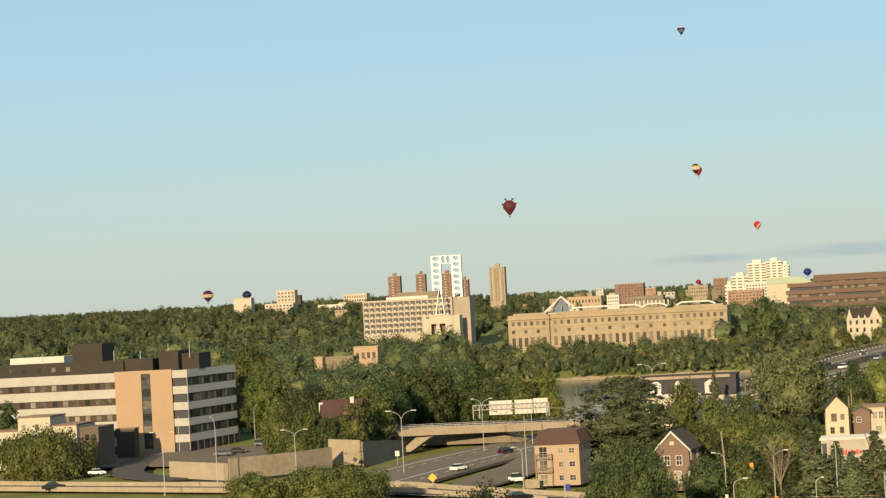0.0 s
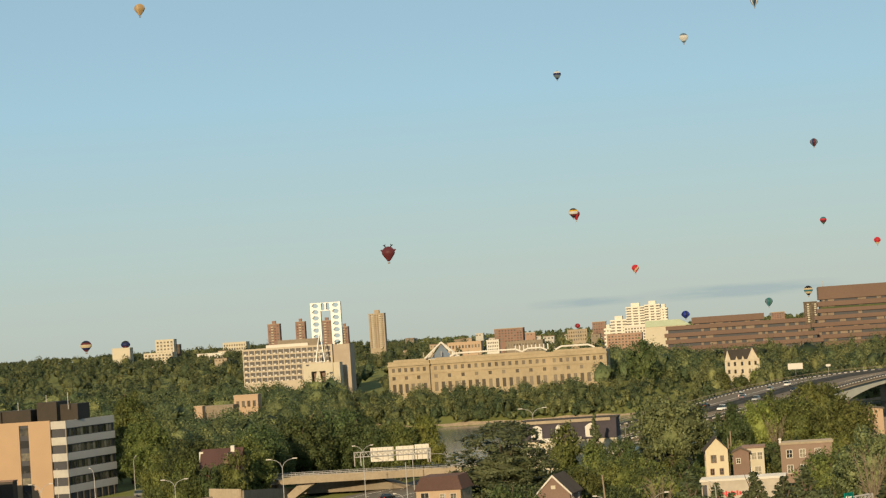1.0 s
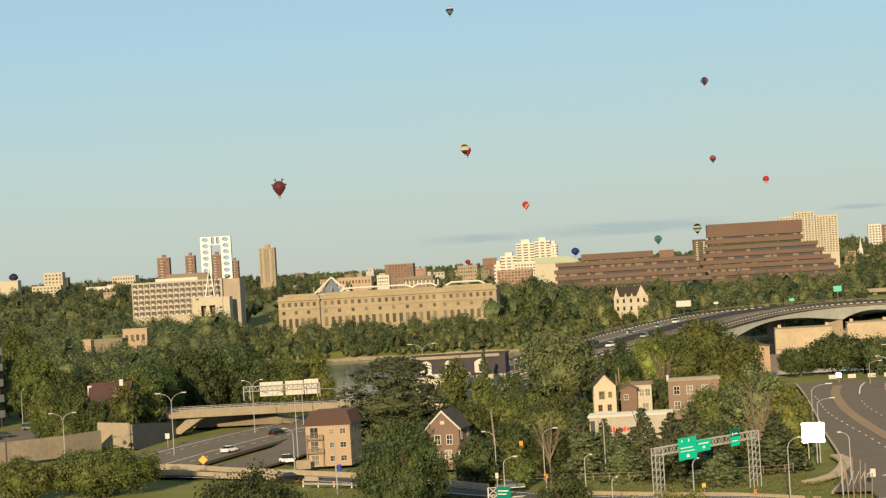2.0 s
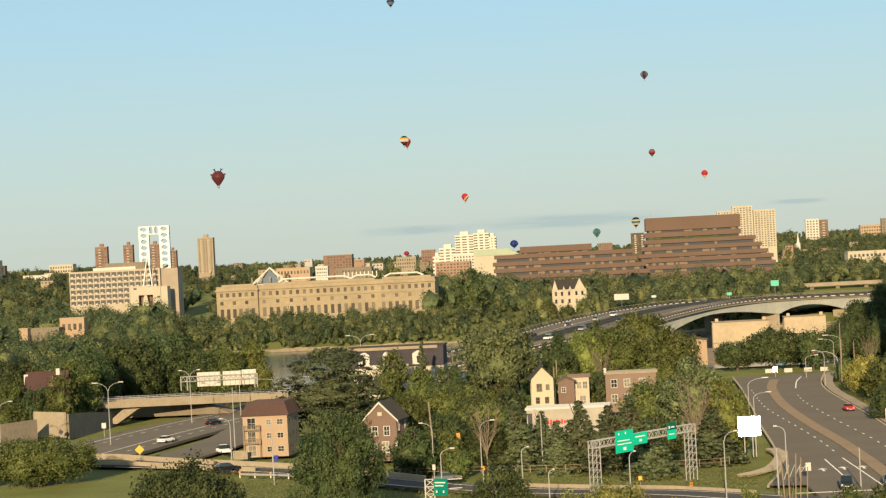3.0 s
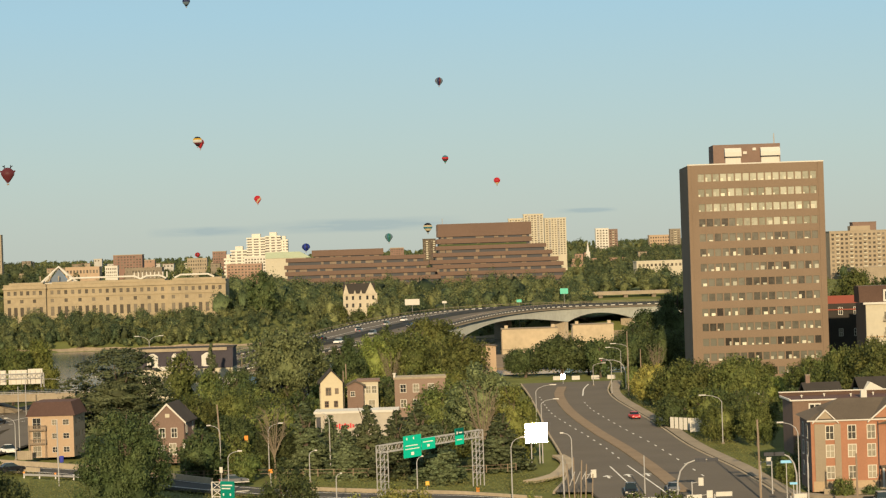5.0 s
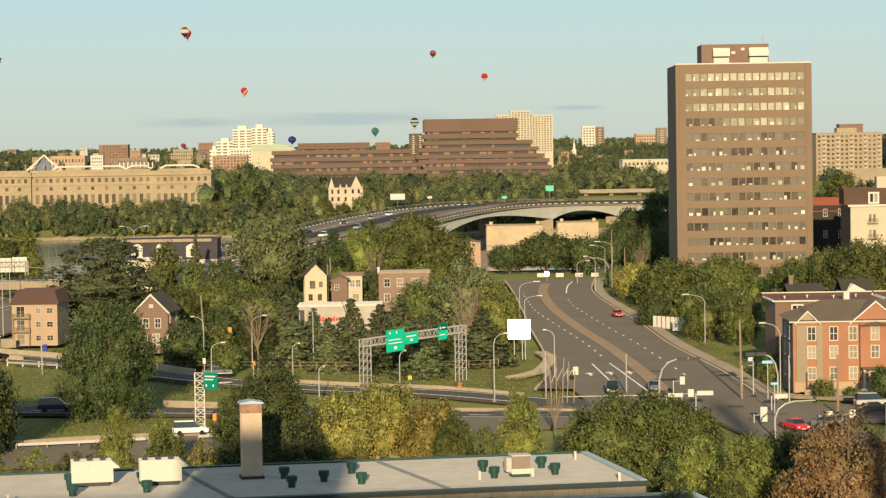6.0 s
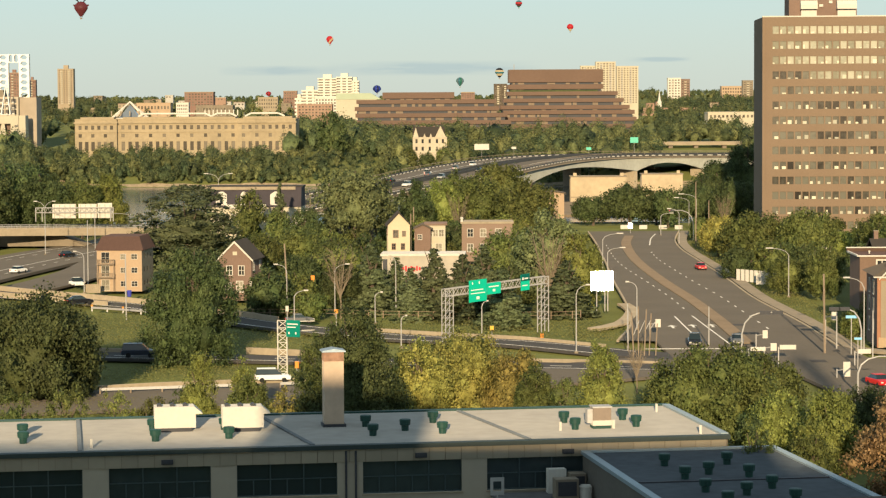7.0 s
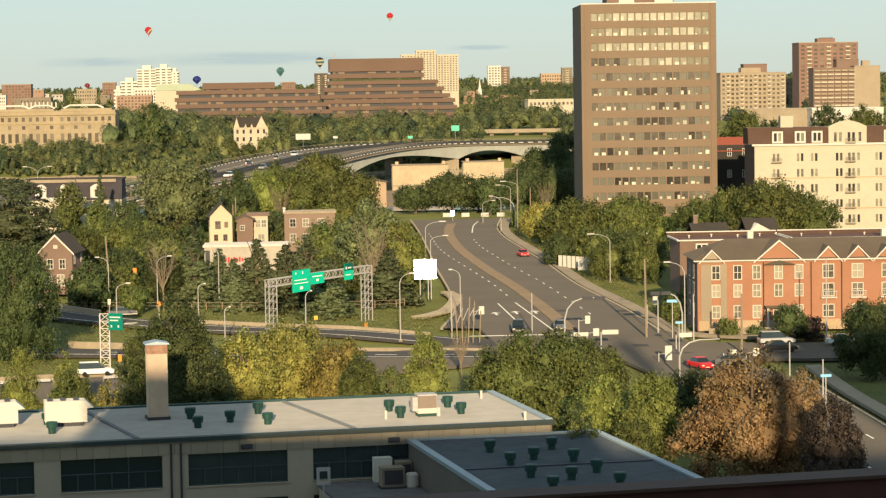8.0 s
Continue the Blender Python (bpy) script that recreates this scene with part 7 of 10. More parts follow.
for x, y, h, arm, z in ((-104.89, 528.47, 13.5, 3.4, 0), (-97.65, 592.62, 12.8, 2.6, 0), (-126.14, 517.57, 11.0, 3.0, 0), (-147.24, 490.33, 13.0, 2.6, 0), (-82.93, 645, 5.42, 11.0, 2.2), (-68.17, 720, 12.99, 4.2, 2.6)):
    ob = street_lamp(x, y, h, arm, TWIN, z if z < 50 else 0, True)


def straight_pole(x, y, h, label, r=0.14, material=None, lean=0.0, arms=0, name="utility_pole"):
    ob = thing(name, label, "pole", pose(x, y, ground_z(x, y), 0, lean), "poles")
    part("pole", rod(bmesh.new(), (0, 0, -0.1), (0, 0, h), r, r * 0.7), material or M_WOOD, ob)
    for k in range(arms):
        arm = part("crossarm", box(bmesh.new(), -1.3, 1.3, -0.08 - r, -r - 0.003, h - 0.7 - 0.9 * k, h - 0.5 - 0.9 * k), M_WOOD, ob)
        for i in (-1.1, -0.4, 0.4, 1.1):
            part("insulator", rod(bmesh.new(), (i, -0.1 - r, h - 0.5 - 0.9 * k), (i, -0.1 - r, h - 0.25 - 0.9 * k), 0.06, n=6), M_CONCRETE_GREY, arm)


WOODP = "weathered wooden utility pole"
for x, y, h, lean, arms in ((-28.65, 428.67, 12.5, -3, 0), (61.46, 631.03, 16.5, 0, 0), (70.99, 691.72, 9.5, 0, 0), (52.58, 351.65, 12.0, -1, 0), (101.74, 934.65, 9, 0, 1),
                            (90.18, 795.95, 11, 0, 2), (-9.46, 545.36, 12.5, 0, 0), (-40.26, 696.55, 12.0, 0, 0), (62.05, 329.03, 8.6, 0, 0), (-10.06, 620.61, 11.0, 0, 0), (-44.65, 751.25, 9.0, 0, 0)):
    straight_pole(x, y, h, WOODP, 0.17, None, lean, arms)
for x, y, h in ((37.19, 362.16, 6.6), (-73.85, 499.97, 13.5), (-88.52, 611.84, 11.5), (-55.85, 421.52, 11.0), (-59.75, 450.46, 9.5), (-192.27, 749.58, 8.0), (-213.75, 653.1, 8), (-190.47, 650.09, 9.5), (61.16, 293.54, 5.6),
                (62.09, 279.53, 5.0), (75.45, 337.33, 12.5), (58.91, 348.91, 7.0), (26.25, 375.63, 6.0), (24.97, 356.51, 6.5), (55.23, 358.06, 6.0)):
    straight_pole(x, y, h, "plain grey steel pole beside the road", 0.11, M_STEEL, name="steel_pole")


def green_gantry():
    x0, y0 = -1.0, 375.5
    x1, y1 = 13.9, 387.6
    ob = thing("sign_gantry", "galvanised truss gantry carrying green highway signs", "road sign", pose(x0, y0, 0, 0, 0, math.degrees(math.atan2(y1 - y0, x1 - x0))))
    L, h, low = math.hypot(x1 - x0, y1 - y0), 7.7, 1.0
    climb = Matrix(((1, 0, 0, 0), (0, 1, 0, 0), (0.05, 0, 1, 0), (0, 0, 0, 1)))      # the beam climbs a little to one side
    for x in (0.0, L):
        bm = bmesh.new()
        for a, b in ((-0.75, -0.4), (0.75, -0.4), (-0.75, 0.5), (0.75, 0.5)):
            rod(bm, (x + a, b, -low), (x + a, b, h), 0.09, n=6)
        for k in range(7):
            z = k * h / 7
            for b in (-0.4, 0.5):
                rod(bm, (x - 0.75, b, z), (x + 0.75, b, z + h / 7), 0.045, n=5), rod(bm, (x - 0.75, b, z + h / 7), (x + 0.75, b, z + h / 7), 0.045, n=5)
        bmesh.ops.transform(bm, matrix=climb, verts=bm.verts[:])
        part("leg", bm, M_STEEL, ob)
    bm = bmesh.new()
    for z in (h - 1.1, h):
        for b in (-0.4, 0.5):
            rod(bm, (-0.75, b, z), (L + 0.75, b, z), 0.08, n=6)
    n = 15
    for i in range(n):
        a, c, e = -0.75 + (L + 1.5) * i / n, -0.75 + (L + 1.5) * (i + 0.5) / n, -0.75 + (L + 1.5) * (i + 1) / n
        for b in (-0.4, 0.5):
            rod(bm, (a, b, h - 1.1), (c, b, h), 0.045, n=5), rod(bm, (c, b, h), (e, b, h - 1.1), 0.045, n=5)
    bmesh.ops.transform(bm, matrix=climb, verts=bm.verts[:])
    part("truss", bm, M_STEEL, ob)
    for sx, sw, wider, za, zb, bars in ((3.7, 3.5, 1.27, h - 2.45, h + 0.9, ((0.45, 2.7, 0.16, 0.35), (1.5, 2.7, 0.16, 0.4), (0.3, 1.75, 1.9, 0.14), (0.25, 1.25, 2.2, 0.12), (1.15, 0.35, 0.45, 0.45))),
                                 (7.3, 2.7, 1.22, h - 1.6, h + 0.15, ((0.25, 1.1, 1.6, 0.16), (0.9, 0.4, 0.4, 0.35))), (14.1, 1.75, 1.3, h - 1.7, h + 0.85, ((0.2, 1.65, 0.2, 0.4), (0.55, 1.75, 0.55, 0.2), (0.2, 0.7, 0.85, 0.15)))):
        sg = part("sign_panel", box(bmesh.new(), sx, sx + sw, -0.62, -0.55, za, zb, climb), M_GREEN_SIGN, ob, "bright green highway sign")
        bm = bmesh.new()
        for bx, bz, bw, bh in bars:
            box(bm, sx + bx * wider, sx + (bx + bw) * wider, -0.64, -0.623, za + bz, za + bz + bh, climb)
        part("lettering", bm, M_PAINT, sg, "white lettering bars")
        if sx > 10:
            part("exit_tab", box(bmesh.new(), sx + 0.003, sx + sw - 0.003, -0.635, -0.623, zb - 1.1, zb - 0.003, climb), mat("dark_green_sheet", (0.0, 0.1, 0.08), 0.5), sg)


green_gantry()


def green_sign_near():
    x0, y0 = -22.51, 323.9
    ob = thing("road_sign", "green highway sign on a white lattice mast", "road sign", pose(x0, y0, 0))
    bm = bmesh.new()
    h = 7.6
    for a in (-0.6, 0.6):
        for b in (-0.4, 0.4):
            rod(bm, (a, b, 0), (a, b, h), 0.08, n=6)
    for k in range(8):
        z, q = k * h / 8, h / 8
        rod(bm, (-0.6, -0.4, z), (0.6, -0.4, z + q), 0.05, n=5), rod(bm, (-0.6, -0.4, z + q), (0.6, -0.4, z + q), 0.05, n=5), rod(bm, (0.6, 0.4, z), (-0.6, 0.4, z + q), 0.05, n=5)
    part("mast", bm, M_WHITE, ob)
    bm = bmesh.new()
    for z in (h - 1.4, h - 0.2):
        rod(bm, (0.6, 0, z), (4.2, 1.0, z), 0.06, n=6)
    part("arm", bm, M_WHITE, ob)
    m = pose(0.55, -0.6, 0, 0, 0, -28)
    sg = part("sign_panel", box(bmesh.new(), 0, 2.1, -0.05, 0.02, h - 2.1, h + 0.1, m), mat("deep_green_sheet", (0.0, 0.2, 0.14), 0.5), ob, "dark green highway sign")
    bm = bmesh.new()
    for bx, bz, bw, bh in ((0.2, 1.6, 1.6, 0.16), (0.2, 1.2, 1.3, 0.14), (0.35, 0.35, 0.18, 0.3), (1.4, 0.35, 0.18, 0.3)):
        box(bm, bx, bx + bw, -0.07, -0.053, h - 2.1 + bz, h - 2.1 + bz + bh, m)
    part("lettering", bm, M_PAINT, sg)


green_sign_near()


def bright_sign():
    """A polished white sign board that throws the low sun straight back."""
    x, y = 25.72, 424.92
    ob = thing("bright_board", "gleaming white board on posts reflecting the sun", "sign", pose(x, y, 0))
    for a in (-1.3, 0.1, 0.6):
        part("post", rod(bmesh.new(), (a, 0.12, 0), (a, 0.12, 3.4), 0.09, n=6), M_STEEL, ob)
    to_sun = Vector((-math.sin(SUN_AZ) * math.cos(SUN_EL), -math.cos(SUN_AZ) * math.cos(SUN_EL), math.sin(SUN_EL)))
    to_eye = (Vector(EYE) - Vector((x, y, 5))).normalized()
    nrm = (to_sun + to_eye).normalized()
    q = (-nrm).to_track_quat("Y", "Z").to_matrix().to_4x4()
    glare = mat("polished_white_enamel", (0.9, 0.9, 0.88), 0.16, 0.85, var=0.02, spec=1.0)
    part("panel", box(bmesh.new(), -1.88, 1.88, -0.05, 0.05, -1.65, 1.65, Matrix.Translation((-0.4, 0, 5.2)) @ q), glare, ob)
    x, y = 47.98, 675.33
    lt = thing("glinting_sign", "small round sign glinting in the sun", "sign", pose(x, y, 0))
    part("post", rod(bmesh.new(), (0, 0, 0), (0, 0, 1.2), 0.08), M_STEEL, lt)
    part("panel", box(bmesh.new(), -0.55, 0.55, -0.04, 0.04, -0.65, 0.65, Matrix.Translation((0, 0, 2.1)) @ q), glare, lt)


bright_sign()


def plate(x, y, z, w, h, material, label, post=True, name="road_sign", m=None):
    ob = thing(name, label, "sign", pose(x, y, 0))
    g = ground_z(x, y)
    if post:
        part("post", rod(bmesh.new(), (0, 0.08, g), (0, 0.08, z), 0.06, n=6), M_STEEL, ob)
    if m == "diamond":
        part("panel", box(bmesh.new(), -w / 2, w / 2, -0.03, 0.03, -w / 2, w / 2, Matrix.Translation((0, 0, z)) @ pose(0, 0, 0, 0, 45, 0)), material, ob)
    else:
        part("panel", box(bmesh.new(), -w / 2, w / 2, -0.03, 0.03, z - h / 2, z + h / 2), material, ob)
    return ob


for x, y, z, w, h, m_, label, shape in (
        (-89.26, 478, 2.35, 1.3, 1.3, M_YELLOW, "yellow diamond warning sign on a post", "diamond"), (5.93, 392, 0.22, 0.6, 0.65, M_YELLOW, "small yellow marker sign on the lawn", None),
        (-111.48, 555, 2.74, 1.0, 1.2, M_WHITE, "small white road sign on the verge", None), (-122.4, 560, 1.45, 0.9, 0.9, M_DARK, "dark diamond sign on the wall", "diamond"),
        (-27.14, 402, 2.63, 0.5, 0.9, M_WHITE, "small pale plate on the lamp pole", None), (-19.08, 400, 2.33, 0.6, 0.6, M_ORANGE, "orange lamp plate at the pole foot", None),
        (53.75, 330, 4.21, 1.0, 0.3, M_BLUE_SIGN, "pale blue street name sign on a mast", None), (59.86, 268, 3.97, 1.2, 0.3, M_BLUE_SIGN, "pale blue street name sign on a post", None), (56.06, 350, 5.37, 1.6, 0.4, M_BLUE_SIGN, "bright blue street name sign", None),
        (-59.04, 470, -3.37, 1.0, 1.0, M_WHITE, "small white kiosk sign in the shrubs", None), (12.38, 1090, 16.18, 6.4, 2.6, M_WHITE, "white sign board beside the bridge approach", None), (26.45, 1090, 15.68, 2.0, 1.0, M_WHITE, "small white sign beside the bridge", None),
        (59.54, 1095, 15.08, 2.2, 1.2, M_GREEN_SIGN, "green road sign beside the bridge", None), (81.36, 1120, 18.35, 3.6, 2.5, M_GREEN_SIGN, "green and yellow highway sign board", None), (-35.26, 430, 4.69, 0.4, 0.8, M_WHITE, "small white box on a pole", None),
        (-25.12, 440, 4.71, 0.7, 1.3, M_ORANGE, "orange back of a traffic signal", None), (-21.05, 330, 1.1, 0.5, 0.9, M_ORANGE, "orange signal lamp hanging on a pole", None), (13.6, 385, -0.58, 0.5, 1.1, M_ORANGE, "orange work-zone marker post", None),
        (-20.94, 332, 0.77, 0.5, 0.9, M_ORANGE, "orange signal head on a pole", None)):
    plate(x, y, z, w, h, m_, label, m=shape)


def signal_mast(x, y, h, reach, heads, label, lit=M_DARK):
    ob = thing("traffic_signal", label, "traffic light", pose(x, y, 0), "traffic signals")
    part("pole", tube(bmesh.new(), [(0, 0, 0), (0, 0, h * 0.55), (reach * 0.08, 0, h * 0.78), (reach * 0.25, 0, h * 0.93), (reach * 0.5, 0, h), (reach, 0, h + 0.05)], 0.13, 0.07, 8), M_STEEL, ob)
    for k in heads:
        bm = box(bmesh.new(), reach * k - 0.75, reach * k + 0.75, -0.16, 0.12, h - 0.28, h + 0.22)
        hd = part("signal_head", bm, M_DARK, ob, "dark horizontal signal head")
        for i, mm in enumerate((lit, M_DARK, M_DARK)):
            part("lens", lathe(bmesh.new(), [(0.14, 0.0), (0.12, 0.05)], 10), mm, hd).matrix_local = Matrix.Translation((reach * k - 0.5 + 0.5 * i, -0.163, h - 0.03)) @ pose(0, 0, 0, 90)
    return ob


signal_mast(39.86, 343.61, 6.6, 5.2, (0.62, 0.95), "curved steel traffic signal mast over the crossing")
signal_mast(49.37, 303.05, 4.6, 5.0, (), "curved steel mast at the street corner")
signal_mast(57.35, 349.26, 6.6, -4.0, (0.6, 0.95), "curved steel traffic signal mast at the corner")
signal_mast(62, 643.11, 7.6, -6.0, (0.95,), "far traffic signal mast with a red light", M_LAMP_RED)


def back_signal(x, y, z, w, h, label="pale back of a traffic signal on a steel arm"):
    ob = thing("signal_back", label, "traffic light", pose(x, y, 0), "traffic signals")
    part("housing", box(bmesh.new(), -w / 2, w / 2, -0.15, 0.15, z - h / 2, z + h / 2), M_WHITE, ob)
    part("arm", rod(bmesh.new(), (0, 0.2, z), (-1.2, 0.4, z - 0.2), 0.05, n=6), M_STEEL, ob)
    part("pole", rod(bmesh.new(), (-1.2, 0.4, 0), (-1.2, 0.4, z), 0.08, n=6), M_STEEL, ob)


for x, y, z, w, h in ((43.14, 335, 2.66, 0.8, 1.0), (45.08, 335, 2.62, 2.2, 0.6), (41.05, 335, 2.4, 2.0, 0.5), (55.4, 335, 2, 1.8, 0.6), (43.25, 345, 3.44, 0.7, 1.1), (50.67, 320, 1.21, 0.9, 1.9), (58.86, 318, 1.16, 0.8, 1.0), (61.83, 318, 1.31, 0.8, 1.0), (30.81, 375, 2.38, 0.8, 1.2), (55.93, 365, 4.2, 0.8, 1.2)):
    back_signal(x, y, z, w, h)
for x in (48.0, 53.2, 58.6, 63.0):
    cb = thing("concrete_block", "white concrete road block across the closed road", "road block", pose(x, 699 - (x - 48) * 0.2, 0), "road blocks")
    bm = bmesh.new()
    prism(bm, [(-0.4, 0), (0.4, 0), (0.25, 1.1), (-0.25, 1.1)], -1.1, 1.1, "x")
    part("block", bm, M_WHITE, cb)
# white arrows on the lanes
for x, y in ((34.66, 391.47), (38.02, 392.67), (41.12, 392.93)):
    bm = bmesh.new()
    prism(bm, [(-0.2, 0), (0.2, 0), (0.2, 3.2), (0.8, 3.2), (0, 5.2), (-0.8, 3.2), (-0.2, 3.2)], 0.09, 0.1, "z", Matrix.Translation((x, y, 0)))
    part("lane_arrow", bm, M_PAINT, boulevard)
dome = thing("steel_bracing", "bundle of bare rusty steel posts at the corner", "posts", pose(26.49, 349.7, 0))
for i, (a, b, h) in enumerate(((-1.2, 0, 6.2), (-0.5, 0.4, 7.0), (0.3, 0.0, 6.6), (1.0, 0.3, 6.0), (1.9, 0.0, 4.6))):
    part("post", rod(bmesh.new(), (a, b, 0), (a + 0.35 * math.sin(7 * a + b), b, h), 0.085, n=6), M_WOOD, dome)
bm = bmesh.new()
for i in range(4):
    rod(bm, (-1.2 + i * 0.8, 0, 3.0 + 0.3 * i), (-0.4 + i * 0.8, 0.2, 5.0), 0.06, n=5)
part("brace", bm, M_STEEL, dome)


def wire_fence(pts, h, label):
    """Slim posts with a top and a middle rail."""
    ob = thing("fence", label, "fence", kind="structure")
    line = curve_through(pts, 2.6)
    dull = mat("weathered_posts", (0.27, 0.2, 0.13), 0.95, var=0.2)
    for p in line:
        part("post", rod(bmesh.new(), p, p + Vector((0, 0, h)), 0.08, n=6), dull, ob)
    for z in (h - 0.05, h * 0.5):
        part("rail", tube(bmesh.new(), [p + Vector((0, 0, z)) for p in line], 0.035, n=5), dull, ob)


wire_fence([(-40, 420, 0), (-20, 416, 0), (-6, 412, 0), (16, 410, 0), (21, 412, 0)], 1.25, "low weathered post and rail fence behind the lawn")
wf = thing("picket_fence", "white board fence beside the street", "fence", pose(56.32, 495.13, 0, 0, 0, -58))
for i in range(9):
    part("board", box(bmesh.new(), i * 1.4, i * 1.4 + 1.1, 0, 0.06, 0, 2.4), M_WHITE, wf)
pan = thing("white_screen", "white panel fence beside the street", "fence", pose(59.03, 484.86, 0, 0, 0, 4))
part("panel", box(bmesh.new(), 0, 5.0, 0, 0.08, 0, 2.2), M_WHITE, pan)
shedr = thing("shed", "small white-gabled shed among the street trees", "shed", pose(75.9, 520.04, 0))
part("wall", box(bmesh.new(), 0, 4.1, 0, 5, 0, 3.3), M_CREAM, shedr)
part("gable", prism(bmesh.new(), [(0.02, 3.303), (4.08, 3.303), (2.05, 4.8)], 0, 0.2, "y"), M_WHITE, shedr)
gable_roof(shedr, 4.1, 5, 3.32, 1.55, 0.3, M_WHITE, "y")
hedge_wall = thing("garden_wall", "low pale garden wall before the townhouses", "wall", pose(62, 354, 0, 0, 0, -2))
part("wall", box(bmesh.new(), 0, 12, 0, 0.4, 0, 0.9), M_CONCRETE, hedge_wall)

# ---- vehicles ----


def car_parts(kind):
    """Body outlines for a saloon, an estate or van, and a pick-up, 4.6 m long, nose to -y."""
    low = [(-2.3, 0.35), (2.3, 0.35), (2.32, 0.85), (2.2, 0.98), (-1.2, 1.0), (-2.1, 0.86), (-2.3, 0.7)]
    cab = {"saloon": [(-1.1, 1.003), (1.75, 1.003), (1.05, 1.46), (-0.35, 1.48)], "van": [(-1.2, 1.003), (2.22, 1.003), (2.05, 1.72), (-0.4, 1.75)], "pickup": [(-0.9, 1.003), (0.75, 1.003), (0.55, 1.75), (-0.3, 1.75)]}[kind]
    return low, cab


def car(x, y, rot, kind, material, label, z=0.0, s=1.0):
    ob = thing("car", label, "car", pose(x, y, z + 0.02, 0, 0, rot) @ Matrix.Diagonal((s, s, s, 1)), "vehicles")
    low, cab = car_parts(kind)
    bm = bmesh.new()
    prism(bm, low, -0.92, 0.92, "x")
    bmesh.ops.bevel(bm, geom=bm.edges[:], offset=0.07, segments=1, affect="EDGES")
    part("body", bm, material, ob)
    bm = bmesh.new()
    prism(bm, cab, -0.8, 0.8, "x")
    for v in bm.verts:
        if v.co.z > 1.3:
            v.co.x *= 0.84
    bmesh.ops.recalc_face_normals(bm, faces=bm.faces[:])
    cb = part("cabin", bm, M_GLASS, ob, "dark glazed cabin")
    zr = max(p[1] for p in cab)
    ys = [p[0] for p in cab if p[1] > 1.3]
    part("roof_panel", box(bmesh.new(), -0.69, 0.69, min(ys) + 0.02, max(ys) - 0.02, zr - 0.01, zr + 0.05), material, cb)
    for wx in (-0.93, 0.73):
        for wy in (-1.45, 1.4):
            wh_ = part("wheel", lathe(bmesh.new(), [(0.31, 0), (0.33, 0.03), (0.33, 0.17), (0.31, 0.2)], 12), M_TYRE, ob)
            wh_.matrix_local = Matrix.Translation((wx, wy, 0.33)) @ pose(0, 0, 0, 0, 90)
    for sx in (-0.78, 0.48):
        part("headlight", box(bmesh.new(), sx, sx + 0.3, -2.36, -2.28, 0.62, 0.78), M_WHITE, ob)
        part("tail_light", box(bmesh.new(), sx, sx + 0.3, 2.28, 2.36, 0.66, 0.84), M_LAMP_RED, ob)
    part("number_plate", box(bmesh.new(), -0.25, 0.25, -2.35, -2.31, 0.42, 0.53), M_WHITE, ob)
    return ob


P_BLACK = mat("black_car_paint", (0.012, 0.012, 0.014), 0.25, var=0.03, spec=0.6)
P_SILVER = mat("silver_car_paint", (0.42, 0.42, 0.41), 0.35, 0.5, var=0.03)
P_RED = mat("red_car_paint", (0.5, 0.015, 0.012), 0.3, var=0.03, spec=0.6)
P_WHITE = mat("white_car_paint", (0.75, 0.74, 0.7), 0.35, var=0.03)
P_NAVY = mat("navy_car_paint", (0.02, 0.03, 0.06), 0.3, var=0.03, spec=0.6)
P_GREY = mat("grey_car_paint", (0.14, 0.14, 0.14), 0.35, var=0.03)
for x, y, rot, kind, m_, label, s in (
        (35.15, 362.63, -4, "pickup", P_BLACK, "black pick-up waiting at the stop line", 1.08), (41.57, 364.63, -4, "saloon", P_GREY, "grey saloon waiting at the stop line", 1.0),
        (52.4, 527.03, 4, "saloon", P_RED, "red saloon driving along the boulevard", 1.0), (53.24, 310.4, 14, "saloon", P_RED, "red saloon turning at the crossing", 1.0),
        (68.43, 337.33, 92, "van", P_SILVER, "silver people carrier parked before the townhouses", 1.08), (67.12, 328.66, 92, "saloon", P_BLACK, "black saloon passing the townhouses", 1.0),
        (77.29, 335.39, 92, "saloon", P_WHITE, "white saloon parked before the townhouses", 1.0), (58, 312.66, 60, "saloon", P_GREY, "grey saloon half hidden at the crossing", 1.0),
        (-44.71, 350.98, 94, "van", P_NAVY, "dark blue people carrier on the shaded ramp", 1.1), (-23.45, 318.66, 96, "van", P_WHITE, "white estate car on the near ramp", 1.0), (-25.24, 403.65, 100, "saloon", P_GREY, "dark saloon parked under the trees", 1.0),
        (-92.78, 527.78, 160, "saloon", P_WHITE, "white saloon on the highway", 1.0), (-90.82, 581.65, 158, "saloon", P_BLACK, "black saloon on the highway", 1.0), (-74.41, 488.22, 25, "pickup", P_WHITE, "white pick-up parked beside the apartment house", 1.0),
        (-181.0, 519.6, 109, "saloon", P_BLACK, "black saloon on the slip road", 1.15),
        (-67.21, 443.91, 118, "saloon", P_BLACK, "black saloon on the slip road", 1.05), (-185.8, 564.36, 60, "saloon", P_WHITE, "white saloon parked in the shade", 1.0), (-169.14, 630.34, 90, "saloon", P_BLACK, "black saloon in the office car park", 1.0),
        (-170.25, 620.38, 90, "saloon", P_GREY, "grey saloon in the office car park", 1.0), (-169.88, 660.14, 90, "van", P_GREY, "grey van in the office car park", 1.0), (-74.72, 491.74, 30, "saloon", P_BLACK, "black saloon parked beside the house", 1.0)):
    car(x, y, rot, kind, m_, label, 0.08, s)
